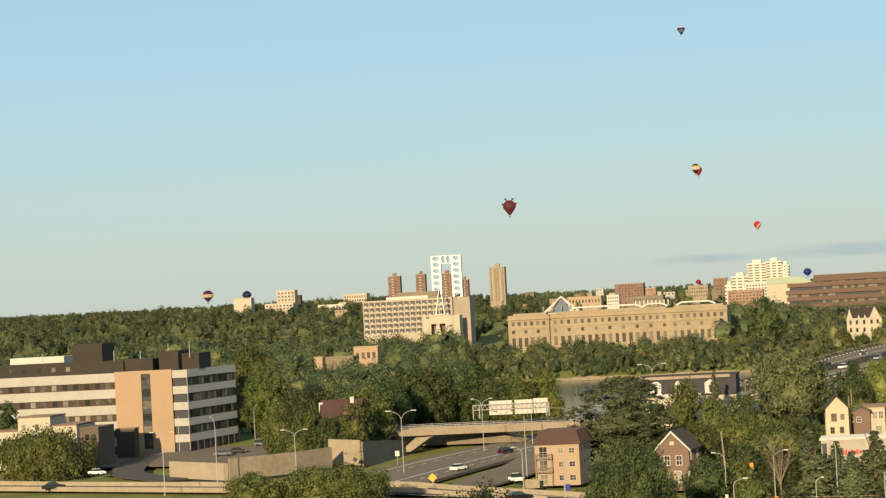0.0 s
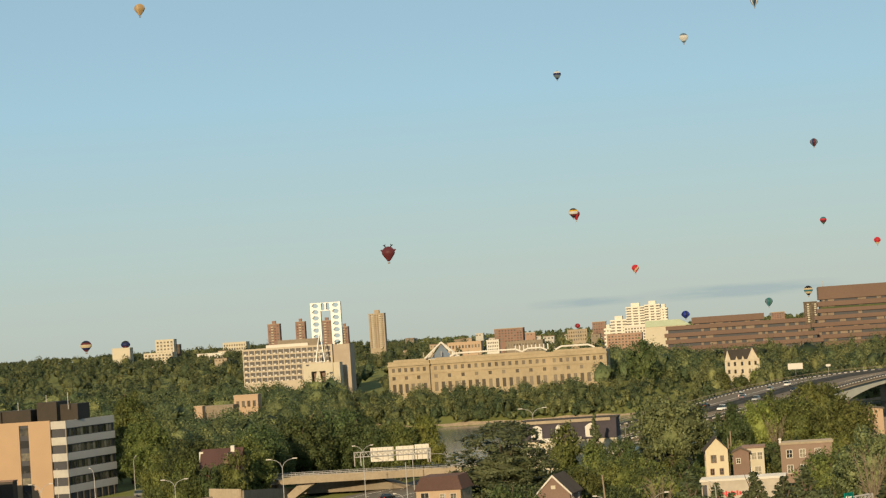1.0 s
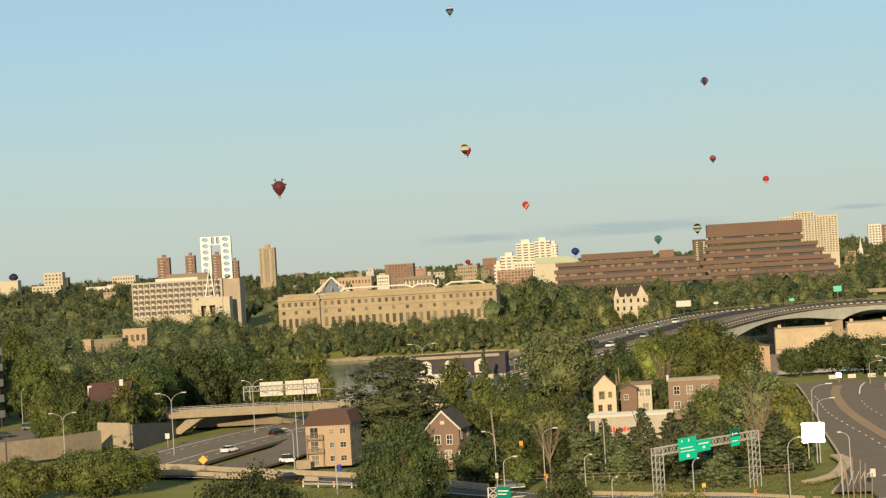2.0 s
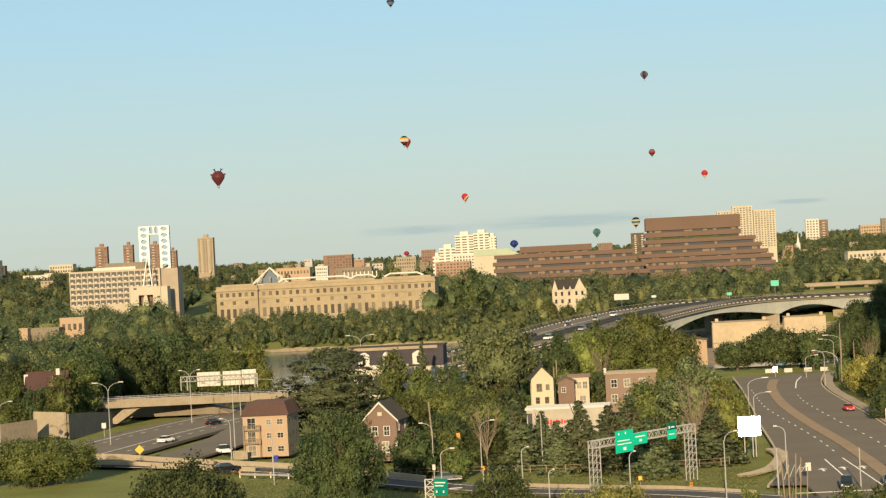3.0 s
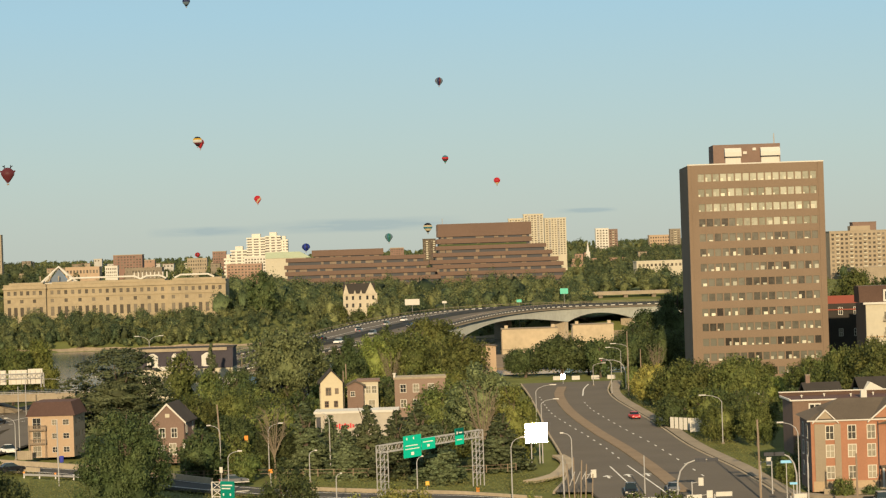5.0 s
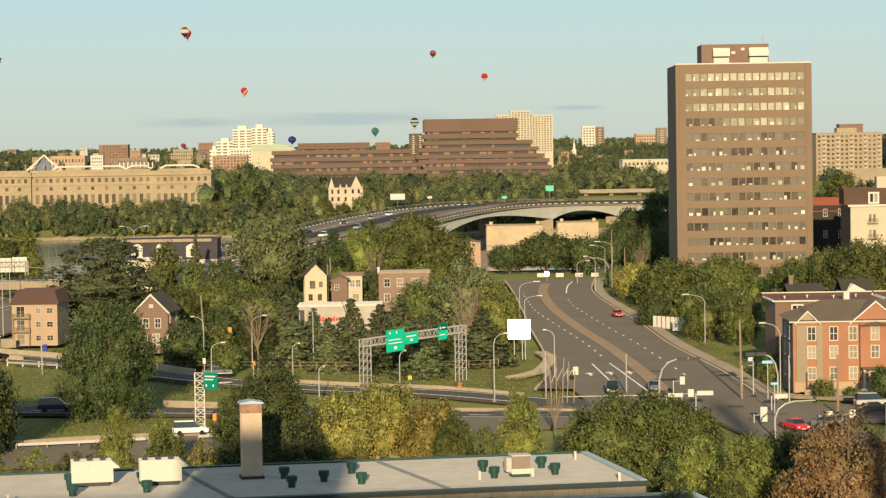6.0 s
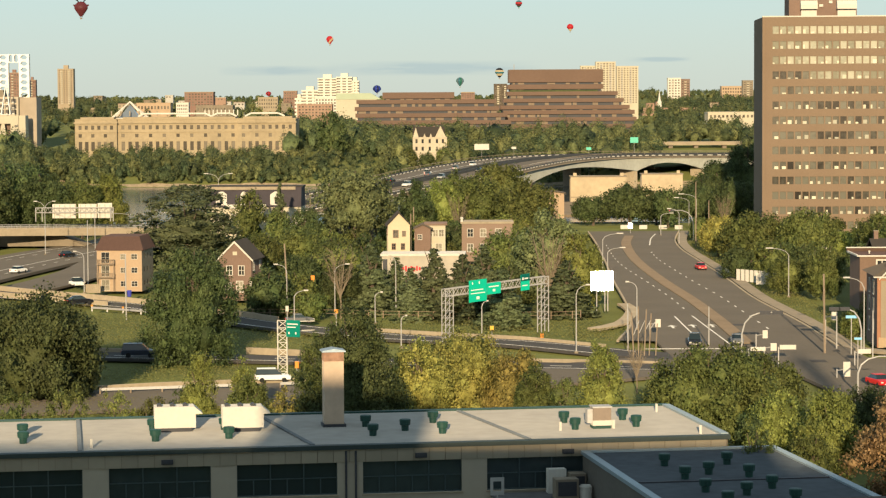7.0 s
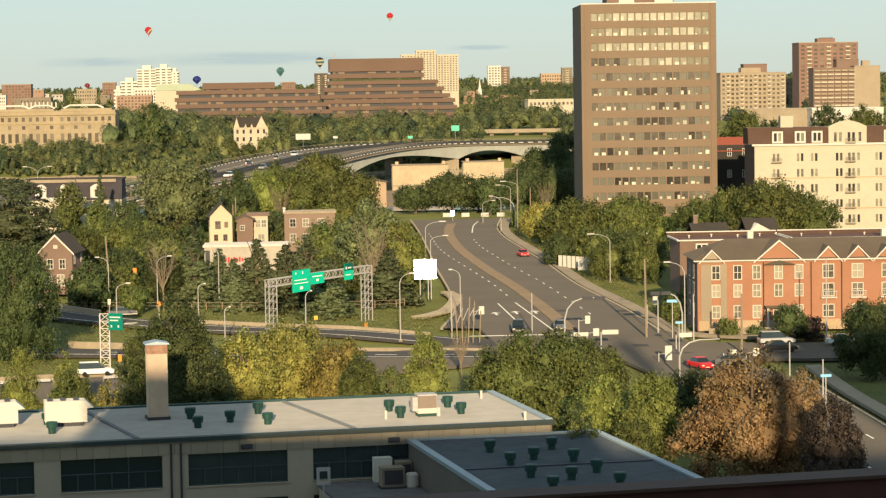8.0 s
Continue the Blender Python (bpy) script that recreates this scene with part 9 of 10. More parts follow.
TREES = [
    (-36.61, 345, 6.6, 15.4, "round", LEAF_DARK, "large dense green maple on the roadside lawn", -0.12), (-50.86, 302, 8.58, 12.64, "round", LEAF_DARK, "broad dark green tree beside the ramps", -0.15),
    (-139.4, 582, 3.4, 12.6, "egg", LEAF, "green tree crowding the dark-roofed house", 0.0), (-126.6, 582, 4.0, 13.6, "round", LEAF, "green tree crowding the dark-roofed house", 0.0), (-133.4, 579, 3.2, 10.6, "round", LEAF_DARK, "dark tree before the dark-roofed house", 0.0),
    (-201.89, 572, 11.7, 10.92, "round", LEAF, "broad green tree before the low cream building", -0.3), (-225.38, 612, 4.45, 16.86, "round", LEAF_DARK, "dark green tree beside the low building", 0.1),
    (-100.26, 440, 9.75, 7.98, "round", LEAF, "green roadside tree seen from above", 0.05), (-114.03, 436, 5.45, 7.41, "round", LEAF, "green roadside tree seen from above", 0.05), (-54.1, 500, 9.6, 19.4, "pine", NEEDLE, "broad layered dark pine", 0.2),
    (-142.14, 606, 8.26, 16.48, "round", LEAF_DARK, "dark tree above the retaining wall", 0.05), (-153.99, 618, 5.62, 13.34, "egg", LEAF, "green tree beside the car park", 0.05), (-129.9, 606, 7.58, 15.91, "round", LEAF, "olive green tree above the retaining wall", 0.05),
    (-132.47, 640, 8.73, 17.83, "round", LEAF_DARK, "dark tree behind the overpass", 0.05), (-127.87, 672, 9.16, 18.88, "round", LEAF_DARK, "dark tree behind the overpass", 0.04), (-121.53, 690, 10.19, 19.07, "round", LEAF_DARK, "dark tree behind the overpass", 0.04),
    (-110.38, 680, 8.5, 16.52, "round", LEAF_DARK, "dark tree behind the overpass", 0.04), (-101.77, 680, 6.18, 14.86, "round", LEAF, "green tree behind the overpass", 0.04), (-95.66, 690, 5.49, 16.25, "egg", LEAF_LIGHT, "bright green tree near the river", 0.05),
    (-131.27, 585, 5.32, 10.76, "round", LEAF_DARK, "dark shrubby tree at the wall's end", 0.0), (-140.17, 575, 6.53, 8.33, "round", LEAF, "ivy-green tree over the shaded wall", 0.0), (-175.54, 690, 7.84, 20.86, "round", LEAF, "green tree beside the office", 0.05),
    (-190.62, 730, 7.47, 27.05, "egg", LEAF, "tall green tree behind the office", 0.05),
    (-22.6, 575, 9.6, 19.8, "round", LEAF_SOFT, "round grey-green maple with layered boughs above the houses", 0.3), (-20.5, 1122, 4.2, 15.5, "round", LEAF, "green tree before the stone villa", 0.0), (-12.0, 1118, 4.6, 13.2, "round", LEAF_DARK, "dark green tree before the stone villa", 0.0), (-4.5, 1120, 4.0, 15.0, "round", LEAF, "green tree before the stone villa", 0.0), (-58.3, 1190, 7.8, 31.4, "egg", LEAF_DARK, "tall dense dark green tree on the far bank", 0.02), (-49.37, 600, 4.23, 14.8, "round", LEAF, "green tree before the mansard building", 0.05), (-42.44, 606, 2.62, 16.13, "spruce", NEEDLE, "slim dark spruce beside the mansard building", 0.05),
    (-41.43, 585, 3.99, 10.71, "round", LEAF, "green tree before the small white house", 0.0), (-33.9, 560, 4.45, 12, "round", LEAF_DARK, "dark green tree among the gardens", 0.0), (-38.33, 490, 4.73, 9.87, "round", LEAF, "olive green garden tree", 0.0), (-32.87, 520, 6.5, 9.76, "round", LEAF, "green garden tree among houses", 0.0), (-25.51, 500, 4.77, 7.5, "round", LEAF, "olive green garden tree", 0.0), (-27.82, 452, 4.88, 8.01, "round", LEAF_DARK, "dark green garden tree", 0.0),
    (-32.65, 432, 3.93, 6.6, "round", LEAF_DARK, "dark tree shading the lane", 0.0), (-14.42, 430, 4.1, 11.1, "spruce", NEEDLE, "dark spruce beside the lane", 0.03), (-19.47, 426, 3.39, 8.69, "vase", LEAF_DARK, "sparse dark half-bare tree", 0.05),
    (-3.42, 420, 3.72, 10.94, "spruce", NEEDLE, "dark blue-green spruce beside the lane", 0.03), (1.37, 412, 3.93, 10.43, "spruce", NEEDLE, "dark blue-green spruce beside the lane", 0.03), (5.11, 430, 4.1, 10.68, "spruce", NEEDLE, "tall dark blue-green spruce", 0.03), (-7.15, 416, 3.31, 8.06, "spruce", NEEDLE, "broad dark blue-green spruce", 0.03),
    (-10.26, 440, 3, 8.29, "spruce", NEEDLE, "dark spruce beside the workshop", 0.03), (8, 400, 3.64, 8.65, "spruce", NEEDLE, "low dark green spruce behind the gantry", 0.0),
    (17.0, 440, 7.0, 16.22, "egg", LEAF_SOFT, "tall green tree with bare pale branches", 0.06), (9.8, 470, 5.88, 11.31, "round", LEAF, "green tree behind the gantry", 0.0), (22.1, 436, 4.46, 12.62, "egg", LEAF_LIGHT, "bright green tree at the road corner", 0.0), (18.95, 420, 4.3, 8.84, "spruce", NEEDLE, "dark spruce at the road corner", 0.0),
    (-10.21, 640, 5.67, 15.83, "egg", LEAF_DARK, "dark rounded tree below the bridge", 0.05), (-3.18, 660, 5.4, 15.11, "round", LEAF_LIGHT, "yellow-green tree with bare twigs", 0.05), (7.11, 665, 8.31, 15.62, "round", LEAF, "green tree behind the flat house", 0.0), (18.1, 655, 8.93, 15.05, "round", LEAF, "green tree behind the flat house", 0.0), (0.43, 720, 4.91, 15.63, "round", LEAF, "green tree below the bridge", 0.0),
    (52.19, 740, 9.25, 11, "round", LEAF_DARK, "spreading dark tree at the boulevard's end", 0.1), (41.75, 745, 6.77, 7.34, "round", LEAF_DARK, "spreading dark tree at the boulevard's end", 0.1), (61.21, 750, 5.97, 7.84, "round", LEAF_DARK, "dark tree at the boulevard's end", 0.1),
    # trees behind the tower: its shade is put in as darker leaves
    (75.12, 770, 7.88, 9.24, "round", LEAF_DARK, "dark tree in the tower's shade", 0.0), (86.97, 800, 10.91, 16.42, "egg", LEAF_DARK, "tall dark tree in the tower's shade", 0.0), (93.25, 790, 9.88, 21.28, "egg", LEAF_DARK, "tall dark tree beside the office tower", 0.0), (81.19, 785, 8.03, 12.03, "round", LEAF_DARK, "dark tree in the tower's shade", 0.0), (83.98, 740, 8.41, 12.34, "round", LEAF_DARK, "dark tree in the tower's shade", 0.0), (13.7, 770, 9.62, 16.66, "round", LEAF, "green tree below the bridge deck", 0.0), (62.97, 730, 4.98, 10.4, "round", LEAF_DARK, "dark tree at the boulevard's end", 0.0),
    (66.79, 556, 8.53, 10.85, "round", LEAF, "green street tree before the office tower", 0.08), (76.66, 540, 7.06, 12.04, "round", LEAF, "green street tree before the office tower", 0.08), (63.28, 468, 4.79, 6.28, "round", LEAF, "green garden tree among houses", 0.05), (62.82, 590, 4.69, 8.52, "round", LEAF_YELLOW, "yellowing tree along the street", 0.1), (67.73, 455, 4.14, 9.17, "round", LEAF, "green garden tree among houses", 0.05), (57.01, 500, 3.41, 6.55, "round", LEAF_DARK, "dark tree beside the pavement", 0.05),
    (100.96, 500, 10.51, 16.15, "round", LEAF, "broad green trees before the white hotel", 0.0), (94.09, 512, 6.4, 14.43, "round", LEAF, "green tree before the office tower", 0.0), (95.37, 560, 5.73, 10.23, "round", LEAF, "green tree before the office tower", 0.0), (107.57, 492, 5.59, 13.71, "round", LEAF, "green tree before the white hotel", 0.0),
    (171, 900, 9.5, 26.0, "round", LEAF, "broad green tree behind the white hotel", 0.0), (186, 930, 6.5, 22.5, "round", LEAF_DARK, "dark tree behind the white hotel", 0.0), (216, 960, 7.0, 27.5, "round", LEAF_DARK, "dark tree behind the white hotel", 0.0), (235, 980, 8.0, 26.5, "round", LEAF, "green tree behind the white hotel", 0.0), (73.1, 300, 5.11, 9.08, "round", LEAF_DARK, "dark green tree at the street corner", 0.05), (72.17, 346, 2.4, 5.0, "round", LEAF_DARK, "small dark tree before the townhouses", 0.08), (64.54, 352, 1.76, 2.66, "shrub", LEAF, "clipped green shrub before the townhouses", 0.0), (75.36, 347, 2.37, 3.04, "round", LEAF_PURPLE, "small purple-leaved tree before the townhouses", 0.05), (68.83, 353, 1.6, 1.42, "shrub", LEAF_DARK, "low dark shrub before the townhouses", 0.0),
    (26.47, 256, 6.55, 10.43, "round", LEAF, "broad green tree behind the flat-roofed building", 0.0), (33.32, 266, 4.23, 8.69, "round", LEAF, "green tree with thin twigs at the crossing", 0.0), (30.98, 238, 3.52, 7.91, "round", LEAF_LIGHT, "bright yellow-green tree behind the roof", 0.0), (34.8, 229, 3.5, 9.0, "round", LEAF_LIGHT, "bright green tree beside the lower wing", 0.0), (41.51, 246, 3.35, 7.31, "round", LEAF_DARK, "dark green tree at the crossing", 0.0),
    (40.91, 213, 6.05, 12.33, "egg", LEAF_RUST, "broad rust-brown tree turning to autumn", 0.0), (47.73, 224, 2.44, 9.55, "round", LEAF_RUST, "smaller rust-brown autumn tree", 0.0), (46.18, 204, 2.9, 9.56, "egg", LEAF_PURPLE, "dark purple-leaved tree beside the street", 0.0), (31.09, 215, 2.44, 6.72, "round", LEAF, "green tree close beside the lower wing", 0.0),
    (-9.96, 240, 4.96, 16.08, "egg", LEAF_DARK, "dense green tree behind the chimney", 0.0), (-13.94, 250, 2.27, 12.41, "round", LEAF, "light green climbing growth beside the chimney", 0.0), (0.64, 262, 5.66, 11.43, "round", LEAF_YELLOW, "broad yellow-green tree behind the flat roof", 0.0), (5.92, 258, 3.52, 10.01, "round", LEAF_YELLOW, "yellowing tree behind the flat roof", 0.0), (-3.29, 256, 3.49, 11.2, "round", LEAF_YELLOW, "yellow-green tree behind the flat roof", 0.0), (8.01, 250, 2.56, 9.31, "round", LEAF, "green bush behind the flat roof", 0.0),
    (15.03, 250, 2.84, 11.34, "egg", LEAF_LIGHT, "slender light green tree", 0.0), (-25.42, 246, 2.01, 11.15, "egg", LEAF_LIGHT, "slim bright green sapling behind the roof", 0.0), (-21.32, 248, 1.69, 10.47, "egg", LEAF_LIGHT, "slim bright green sapling behind the roof", 0.0), (-20.5, 246, 2.68, 8.76, "round", LEAF, "green bush behind the flat roof", 0.0), (-16.93, 243, 1.66, 7.85, "shrub", LEAF_YELLOW, "yellowing bush behind the flat roof", 0.0),
    (-42.51, 240, 2.45, 8.1, "shrub", LEAF, "green bush behind the flat roof", 0.0), (-37.57, 240, 2.45, 8.3, "shrub", LEAF, "green bush behind the flat roof", 0.0), (-33.46, 242, 2.2, 7.71, "shrub", LEAF_LIGHT, "light green bush behind the flat roof", 0.0), (-29.71, 243, 2.21, 7.13, "shrub", LEAF, "green bush behind the flat roof", 0.0), (-27.7, 250, 1.7, 7.09, "shrub", LEAF_DARK, "dark green bush behind the flat roof", 0.0), (10.97, 246, 1.68, 8.37, "shrub", LEAF, "green bush behind the flat roof", 0.0), (24.58, 205, 2.1, 9.93, "shrub", LEAF_DARK, "dark bush beside the lower wing", 0.0),
]
for i, (x, y, r, h, kind, m_, label, low) in enumerate(TREES):
    tree(x, y, r, h - ground_z(x, y), kind, m_, label, i % 4, low=low)


M_TWIG = mat("pale_bare_twigs", (0.2, 0.158, 0.105), 0.95, var=0.2, fine=4)


def bare_tree(x, y, h, spread, label, seed, limbs=12):
    """A tree without leaves: a short trunk, limbs that fan upward and thin twigs on them."""
    r = random.Random(seed)
    ob = thing("bare_tree", label, "tree", pose(x, y, ground_z(x, y)))
    fork = Vector((0, 0, h * 0.28))
    part("trunk", tube(bmesh.new(), [(0, 0, -0.1), (0.05, 0, h * 0.15), fork], 0.015 * h, 0.01 * h, 7), M_TWIG, ob)
    for i in range(limbs):
        a = 6.283 * (i + r.uniform(-0.3, 0.3)) / limbs
        out = spread * r.uniform(0.35, 1.0)
        tip = Vector((math.cos(a) * out, math.sin(a) * out, h * r.uniform(0.78, 1.0)))
        bend = fork.lerp(tip, 0.5) + Vector((math.cos(a), math.sin(a), 0)) * out * 0.12
        start = fork + Vector((0, 0, h * r.uniform(-0.04, 0.06)))
        limb = part("limb", tube(bmesh.new(), [start, start.lerp(bend, 0.5), bend, tip], 0.0062 * h, 0.0022 * h, 5), M_TWIG, ob)
        bm = bmesh.new()
        for k in range(11):
            root = bend.lerp(tip, r.uniform(0.0, 0.9)) if k % 2 else start.lerp(bend, r.uniform(0.4, 1.0))
            b = a + r.uniform(-1.4, 1.4)
            end = root + Vector((math.cos(b), math.sin(b), r.uniform(0.6, 1.6))).normalized() * h * r.uniform(0.1, 0.22)
            tube(bm, [root, root.lerp(end, 0.5) + Vector((0, 0, 0.02 * h)), end], 0.0026 * h, 0.0012 * h, 4)
        part("twig", bm, M_TWIG, limb)
    return ob


for x, y, h, spread, label, seed in (
        (16.4, 429.5, 14.6, 3.0, "bare pale-branched tree before a green one", 1), (75.2, 690, 11.0, 2.6, "bare twiggy tree beside the office tower", 2), (-19.3, 421, 12.4, 2.8, "half-dead bare tree beside the lane", 3),
        (22.8, 310, 6.6, 1.4, "small bare brown tree at the crossing", 4), (1.3, 650, 13.0, 2.8, "bare twiggy tree among the gardens", 5)):
    bare_tree(x, y, h, spread, label, seed)


def woods(name, n, region, height, label, leaves, size, seed, keep=lambda x, y: True, deep=2.6):
    """Woodland: many lobed crowns in one mesh, each a leafy mass under its own loose leaves, and of its own kind of green."""
    r = np.random.default_rng(seed)
    shell_v, shell_f = ICO_V, ICO_F
    m = len(shell_v)
    cos, normals, faces, greens, base = [], [], [], [], 0
    made = 0
    while made < n:
        x, y = region(r)
        if not keep(x, y):
            continue
        made += 1
        h = r.uniform(*height) * (1.25 if r.random() < 0.12 else 1.0)
        wide = h * r.uniform(0.3, 0.52) * (0.6 if r.random() < 0.15 else 1.0)
        half = h * 0.56
        centre = np.array((x, y, ground_z(x, y) + h - half))
        scale = np.array((wide, wide, half))
        lobes = r.normal(size=(11, 3))
        lobes[:, 2] = np.abs(lobes[:, 2]) * 0.9 - 0.3
        lobes /= np.linalg.norm(lobes, axis=1, keepdims=True)
        green = r.beta(0.9, deep * 0.58)

        def put(d, k):
            along = d @ lobes.T
            best = along.argmax(axis=1)
            swell = 0.68 + 0.36 * np.maximum(0, along.max(axis=1)) ** 9
            away = d - 0.8 * lobes[best]
            away /= np.linalg.norm(away, axis=1, keepdims=True) + 1e-6
            nn = d / scale * wide * 0.75 + away * 0.5 + r.normal(size=d.shape) * 0.5
            return centre + d * (swell * k)[:, None] * scale, nn / np.linalg.norm(nn, axis=1, keepdims=True)
        p, nn = put(shell_v, r.uniform(0.62, 0.86, m))
        cos.append(p), normals.append(nn), faces.append(shell_f + base)
        base += m
        d = r.normal(size=(leaves, 3))
        d[:, 2] = np.where(d[:, 2] < -0.5, -d[:, 2], d[:, 2])
        d /= np.linalg.norm(d, axis=1, keepdims=True)
        p, nn = put(d, r.uniform(0.72, 1.12, leaves))
        t = np.cross(nn + r.normal(size=(leaves, 3)) * 0.5, r.normal(size=(leaves, 3)))
        t /= np.linalg.norm(t, axis=1, keepdims=True)
        b = np.cross(nn, t)
        s = (size * r.uniform(0.5, 1.4, leaves))[:, None]
        cos.append(np.stack([p - t * s - b * s * 0.55, p + t * s * 0.9 - b * s * 0.35, p + b * s], axis=1).reshape(-1, 3))
        normals.append(np.repeat(nn, 3, axis=0))
        faces.append((np.arange(3 * leaves) + base).reshape(-1, 3))
        base += 3 * leaves
        greens.append(np.full(m + 3 * leaves, green))
    co, idx = np.concatenate(cos), np.concatenate(faces).astype(np.int32).ravel()
    me = bpy.data.meshes.new(name)
    me.vertices.add(len(co))
    me.vertices.foreach_set("co", co.ravel())
    me.loops.add(len(idx))
    me.loops.foreach_set("vertex_index", idx)
    me.polygons.add(len(idx) // 3)
    me.polygons.foreach_set("loop_start", np.arange(0, len(idx), 3, dtype=np.int32))
    me.update(calc_edges=True)
    me.polygons.foreach_set("use_smooth", np.ones(len(idx) // 3, dtype=bool))
    free = me.attributes.new("custom_normal", "FLOAT_VECTOR", "POINT")
    free.data.foreach_set("vector", np.concatenate(normals).astype(np.float32).ravel())
    kind_of = me.attributes.new("green", "FLOAT", "POINT")
    kind_of.data.foreach_set("value", np.concatenate(greens).astype(np.float32))
    me.materials.append(WOODS)
    return tagged(new(name, me), label, "woodland", kind="stuff")


def fan(y0, y1, u0, u1):
    def region(r):
        y = math.sqrt(r.uniform(y0 * y0, y1 * y1))
        return r.uniform(u0, u1) * y, y
    return region


HW = [(p.x, p.y) for p in highway_line]


def clear(x, y):
    """Keeps the woods off the highway, the sight of the river and the buildings."""
    if any((x - a) ** 2 + (y - b) ** 2 < 21 ** 2 for a, b in HW):
        return False
    if ground_z(x, y) < -0.5:
        return False
    if -300 < x < -165 and y < 705:
        return False
    if -0.131 < x / y < -0.112 and y < 1000:
        return False
    if -0.236 < x / y < -0.203 and 985 < y < 1100:
        return False
    if 0.082 < x / y < 0.117 and 1100 < y < 1262:
        return False
    return True


def meadow(x, y):
    """The grassy slope of the far bank keeps only a few trees."""
    return clear(x, y) and (x * 7.3 + y * 3.1) % 1.0 < (0.45 if -0.064 < x / y < -0.008 and y < 1190 else 1.0)


woods("woodland", 1000, fan(690, 1250, -0.4, -0.17), (8, 14), "dense green woodland on the left bank", 250, 0.4, 1, clear, 3.4)
woods("woodland", 1300, fan(1250, 2600, -0.42, -0.14), (8, 13), "wooded suburbs fading toward the horizon", 110, 0.62, 2, clear, 4.5)
woods("woodland", 900, fan(2600, 4300, -0.42, -0.14), (7, 10), "wooded ridge on the horizon", 60, 0.95, 12, clear, 6.0)
woods("woodland", 420, fan(1096, 1190, -0.2, -0.0), (4.5, 9), "green trees along the far river bank", 240, 0.36, 3, meadow)
woods("woodland", 480, fan(1110, 1350, -0.03, 0.16), (7, 13), "green trees below the stepped building", 240, 0.4, 6, meadow)
woods("shrubbery", 640, fan(1092, 1124, -0.2, 0.1), (2.5, 5.5), "green shrubs down to the river bank", 90, 0.33, 9, lambda x, y: ground_z(x, y) > -2.5 and meadow(x, y))
woods("woodland", 100, fan(1190, 1390, -0.068, -0.03), (9, 15), "tall dark trees beside the stone building", 280, 0.42, 8, meadow)
woods("woodland", 1100, fan(1420, 3000, -0.14, 0.29), (7, 11), "wooded suburbs beyond the river", 105, 0.64, 4, clear)
woods("woodland", 420, fan(1420, 2300, 0.082, 0.14), (7, 11), "dark wooded rise beyond the bridge", 120, 0.55, 15, clear, 4.5)
woods("woodland", 700, fan(3000, 4600, -0.14, 0.29), (6, 9), "wooded ridge on the horizon", 60, 0.95, 14, clear)
woods("woodland", 380, fan(650, 785, -0.17, -0.03), (7, 12), "trees on the near river bank", 300, 0.34, 5, clear)
woods("woodland", 220, fan(700, 1250, 0.155, 0.29), (7, 12), "trees among the streets behind the white hotel", 250, 0.4, 7)


def gardens(n, x_of, y0, y1, seed, sizes, avoid):
    """Garden trees and bushes between the houses."""
    r = random.Random(seed)
    mats = (LEAF, LEAF, LEAF_DARK, LEAF, LEAF_DARK, LEAF_LIGHT)
    made = 0
    while made < n:
        y = r.uniform(y0, y1)
        x = r.uniform(*x_of) * y
        if any(a < x < b and c < y < d for a, b, c, d in avoid):
            continue
        rad, h = r.uniform(*sizes), 0
        h = rad * r.uniform(1.5, 2.1)
        k = r.choice(("round", "round", "egg", "shrub"))
        tree(x, y, rad, h, k, mats[made % 6], "green garden bush between the houses" if k == "shrub" else "green garden tree between the houses", made % 4, low=0.0, detail=0)
        made += 1


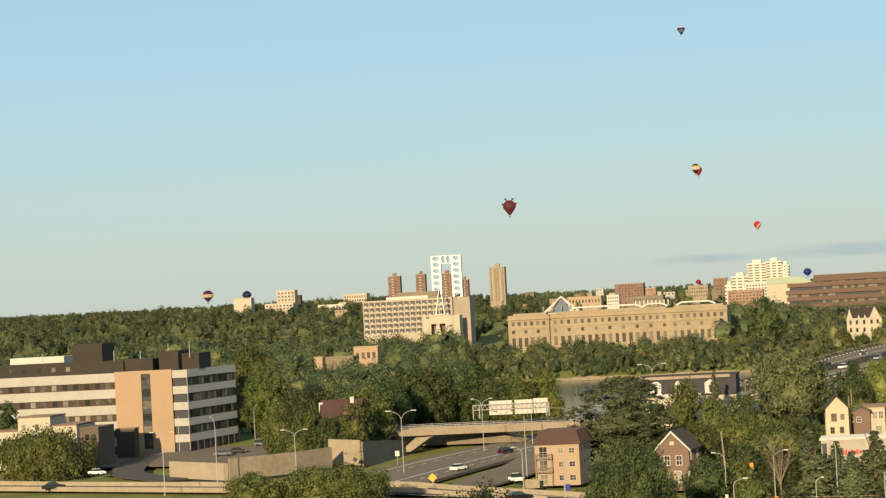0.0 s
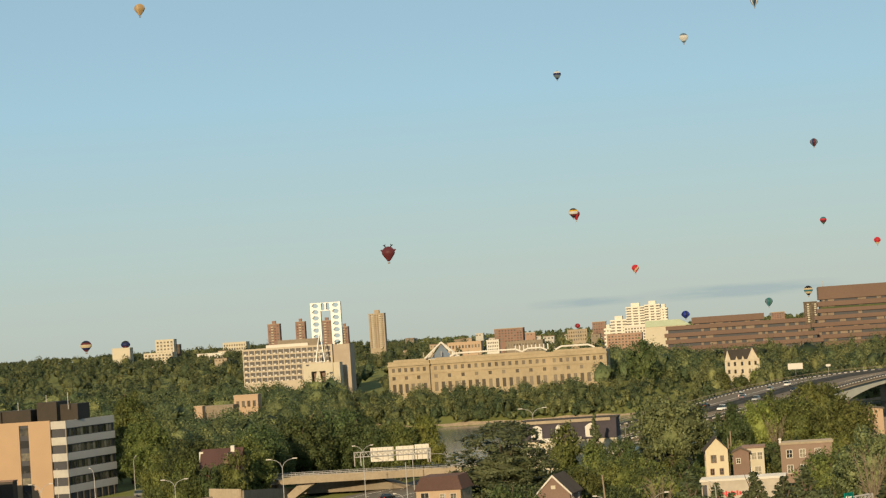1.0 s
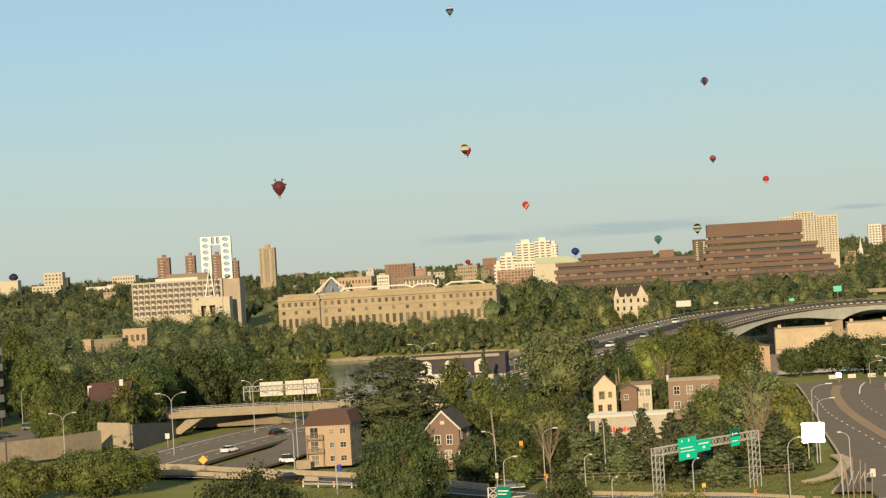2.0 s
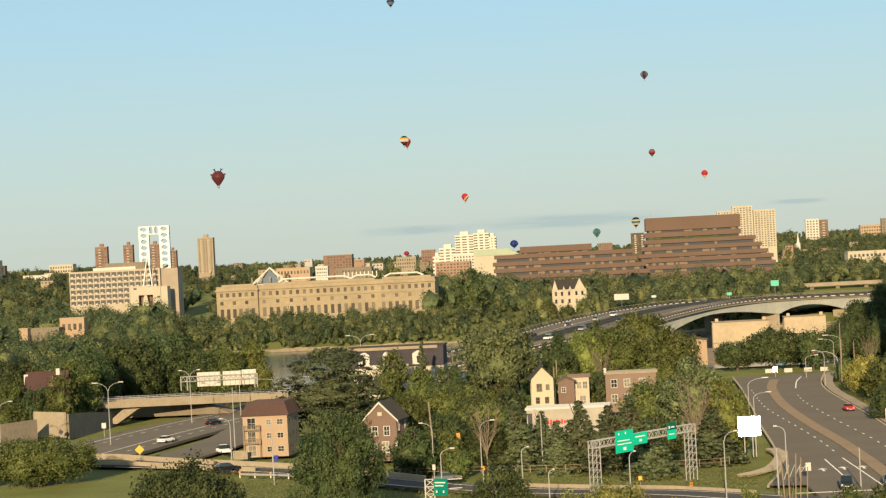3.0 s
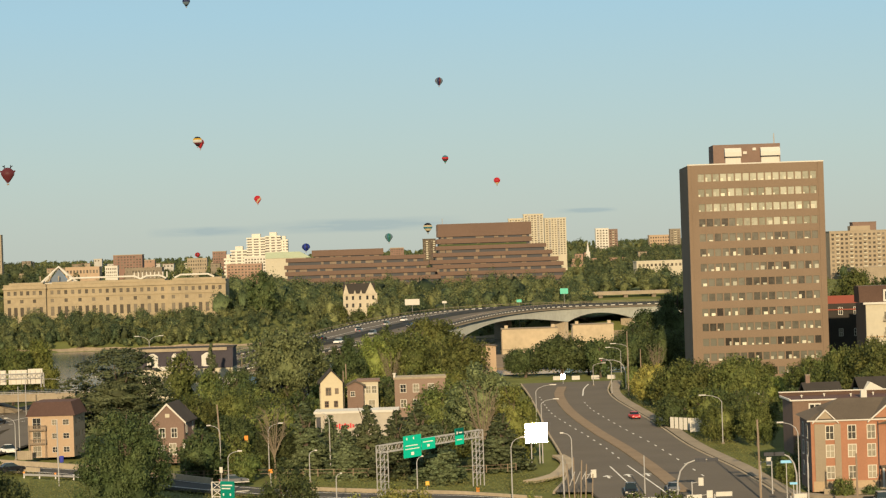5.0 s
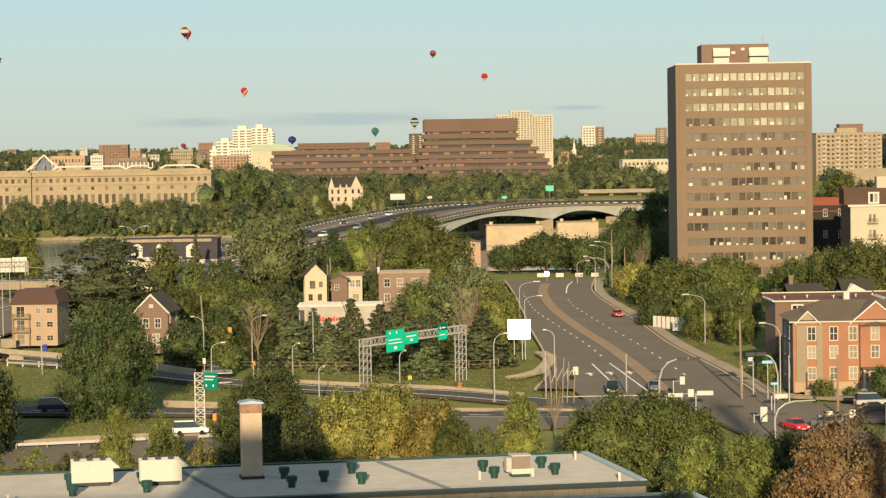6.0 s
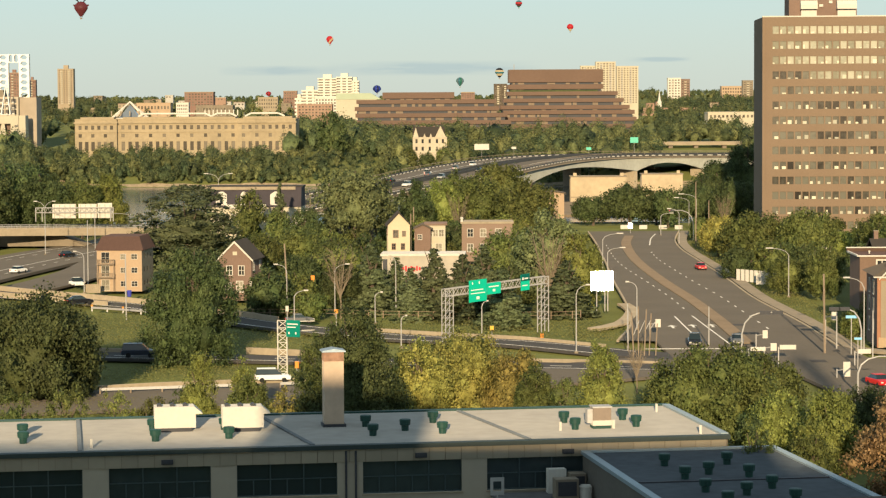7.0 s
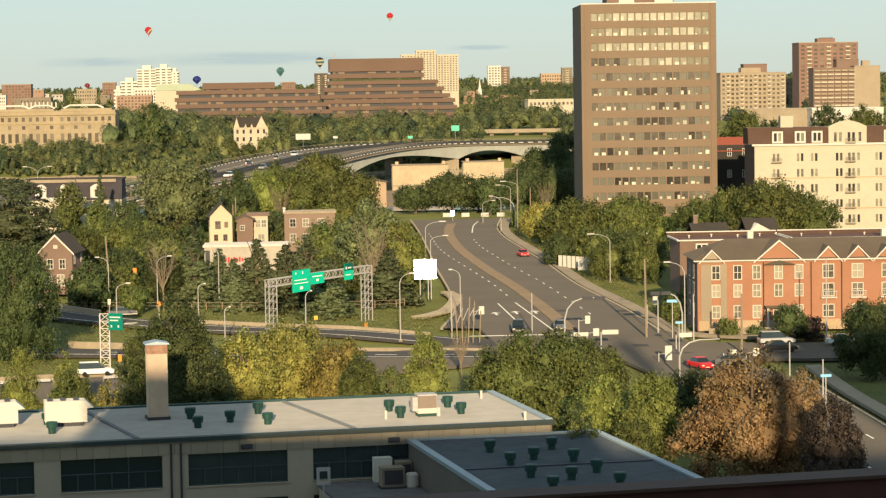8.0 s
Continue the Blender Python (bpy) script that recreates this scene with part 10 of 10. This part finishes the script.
gardens(115, (-0.105, 0.035), 415, 640, 21, (2.4, 4.8), [(-48, -32, 405, 466), (-72, -55, 400, 490), (-20, 6, 400, 512), (-18, -8, 500, 552), (-9, 2, 500, 566), (0, 15, 520, 572), (-66, -38, 560, 655), (-44, -30, 580, 612), (-14, 18, 400, 425), (22, 80, 400, 700)])
gardens(24, (0.098, 0.17), 500, 660, 22, (2.5, 4.5), [(40, 64, 480, 700), (75, 118, 632, 680), (100, 170, 535, 560), (112, 195, 598, 632)])
gardens(10, (0.16, 0.19), 378, 420, 23, (2.0, 3.2), [(58, 110, 340, 376)])


def lawn(n, boxes, seed):
    """Grass tufts standing up in the low sun."""
    r = np.random.default_rng(seed)
    pos = []
    area = [(b - a) * (d - c) for a, b, c, d in boxes]
    for (a, b, c, d), s in zip(boxes, area):
        m = int(n * s / sum(area))
        pos.append(np.stack([r.uniform(a, b, m), r.uniform(c, d, m), np.zeros(m)], 1))
    p = np.concatenate(pos)
    n = len(p)
    ang = r.uniform(0, math.pi, n)
    t = np.stack([np.cos(ang), np.sin(ang), np.zeros(n)], 1) * r.uniform(0.05, 0.12, n)[:, None]
    up = np.stack([r.normal(0, 0.05, n), r.normal(0, 0.05, n), r.uniform(0.04, 0.1, n)], 1)
    quad = np.stack([p - t, p + t, p + t * 0.7 + up, p - t * 0.7 + up], 1).reshape(-1, 3)
    me = bpy.data.meshes.new("grass")
    me.vertices.add(4 * n)
    me.vertices.foreach_set("co", quad.ravel())
    me.loops.add(4 * n)
    me.loops.foreach_set("vertex_index", np.arange(4 * n, dtype=np.int32))
    me.polygons.add(n)
    me.polygons.foreach_set("loop_start", np.arange(0, 4 * n, 4, dtype=np.int32))
    me.update(calc_edges=True)
    me.materials.append(LEAF_GRASS)
    return tagged(new("grass", me), "rough green and straw-coloured lawn", "grass", kind="stuff")


lawn(80000, [(-75, -9, 362, 398), (-70, -36, 398, 428), (-20, 24, 378, 408), (-70, 10, 322, 340), (-70, 25, 228, 304), (58, 64, 366, 640), (18, 30, 372, 398), (-75, -40, 438, 462)], 3)
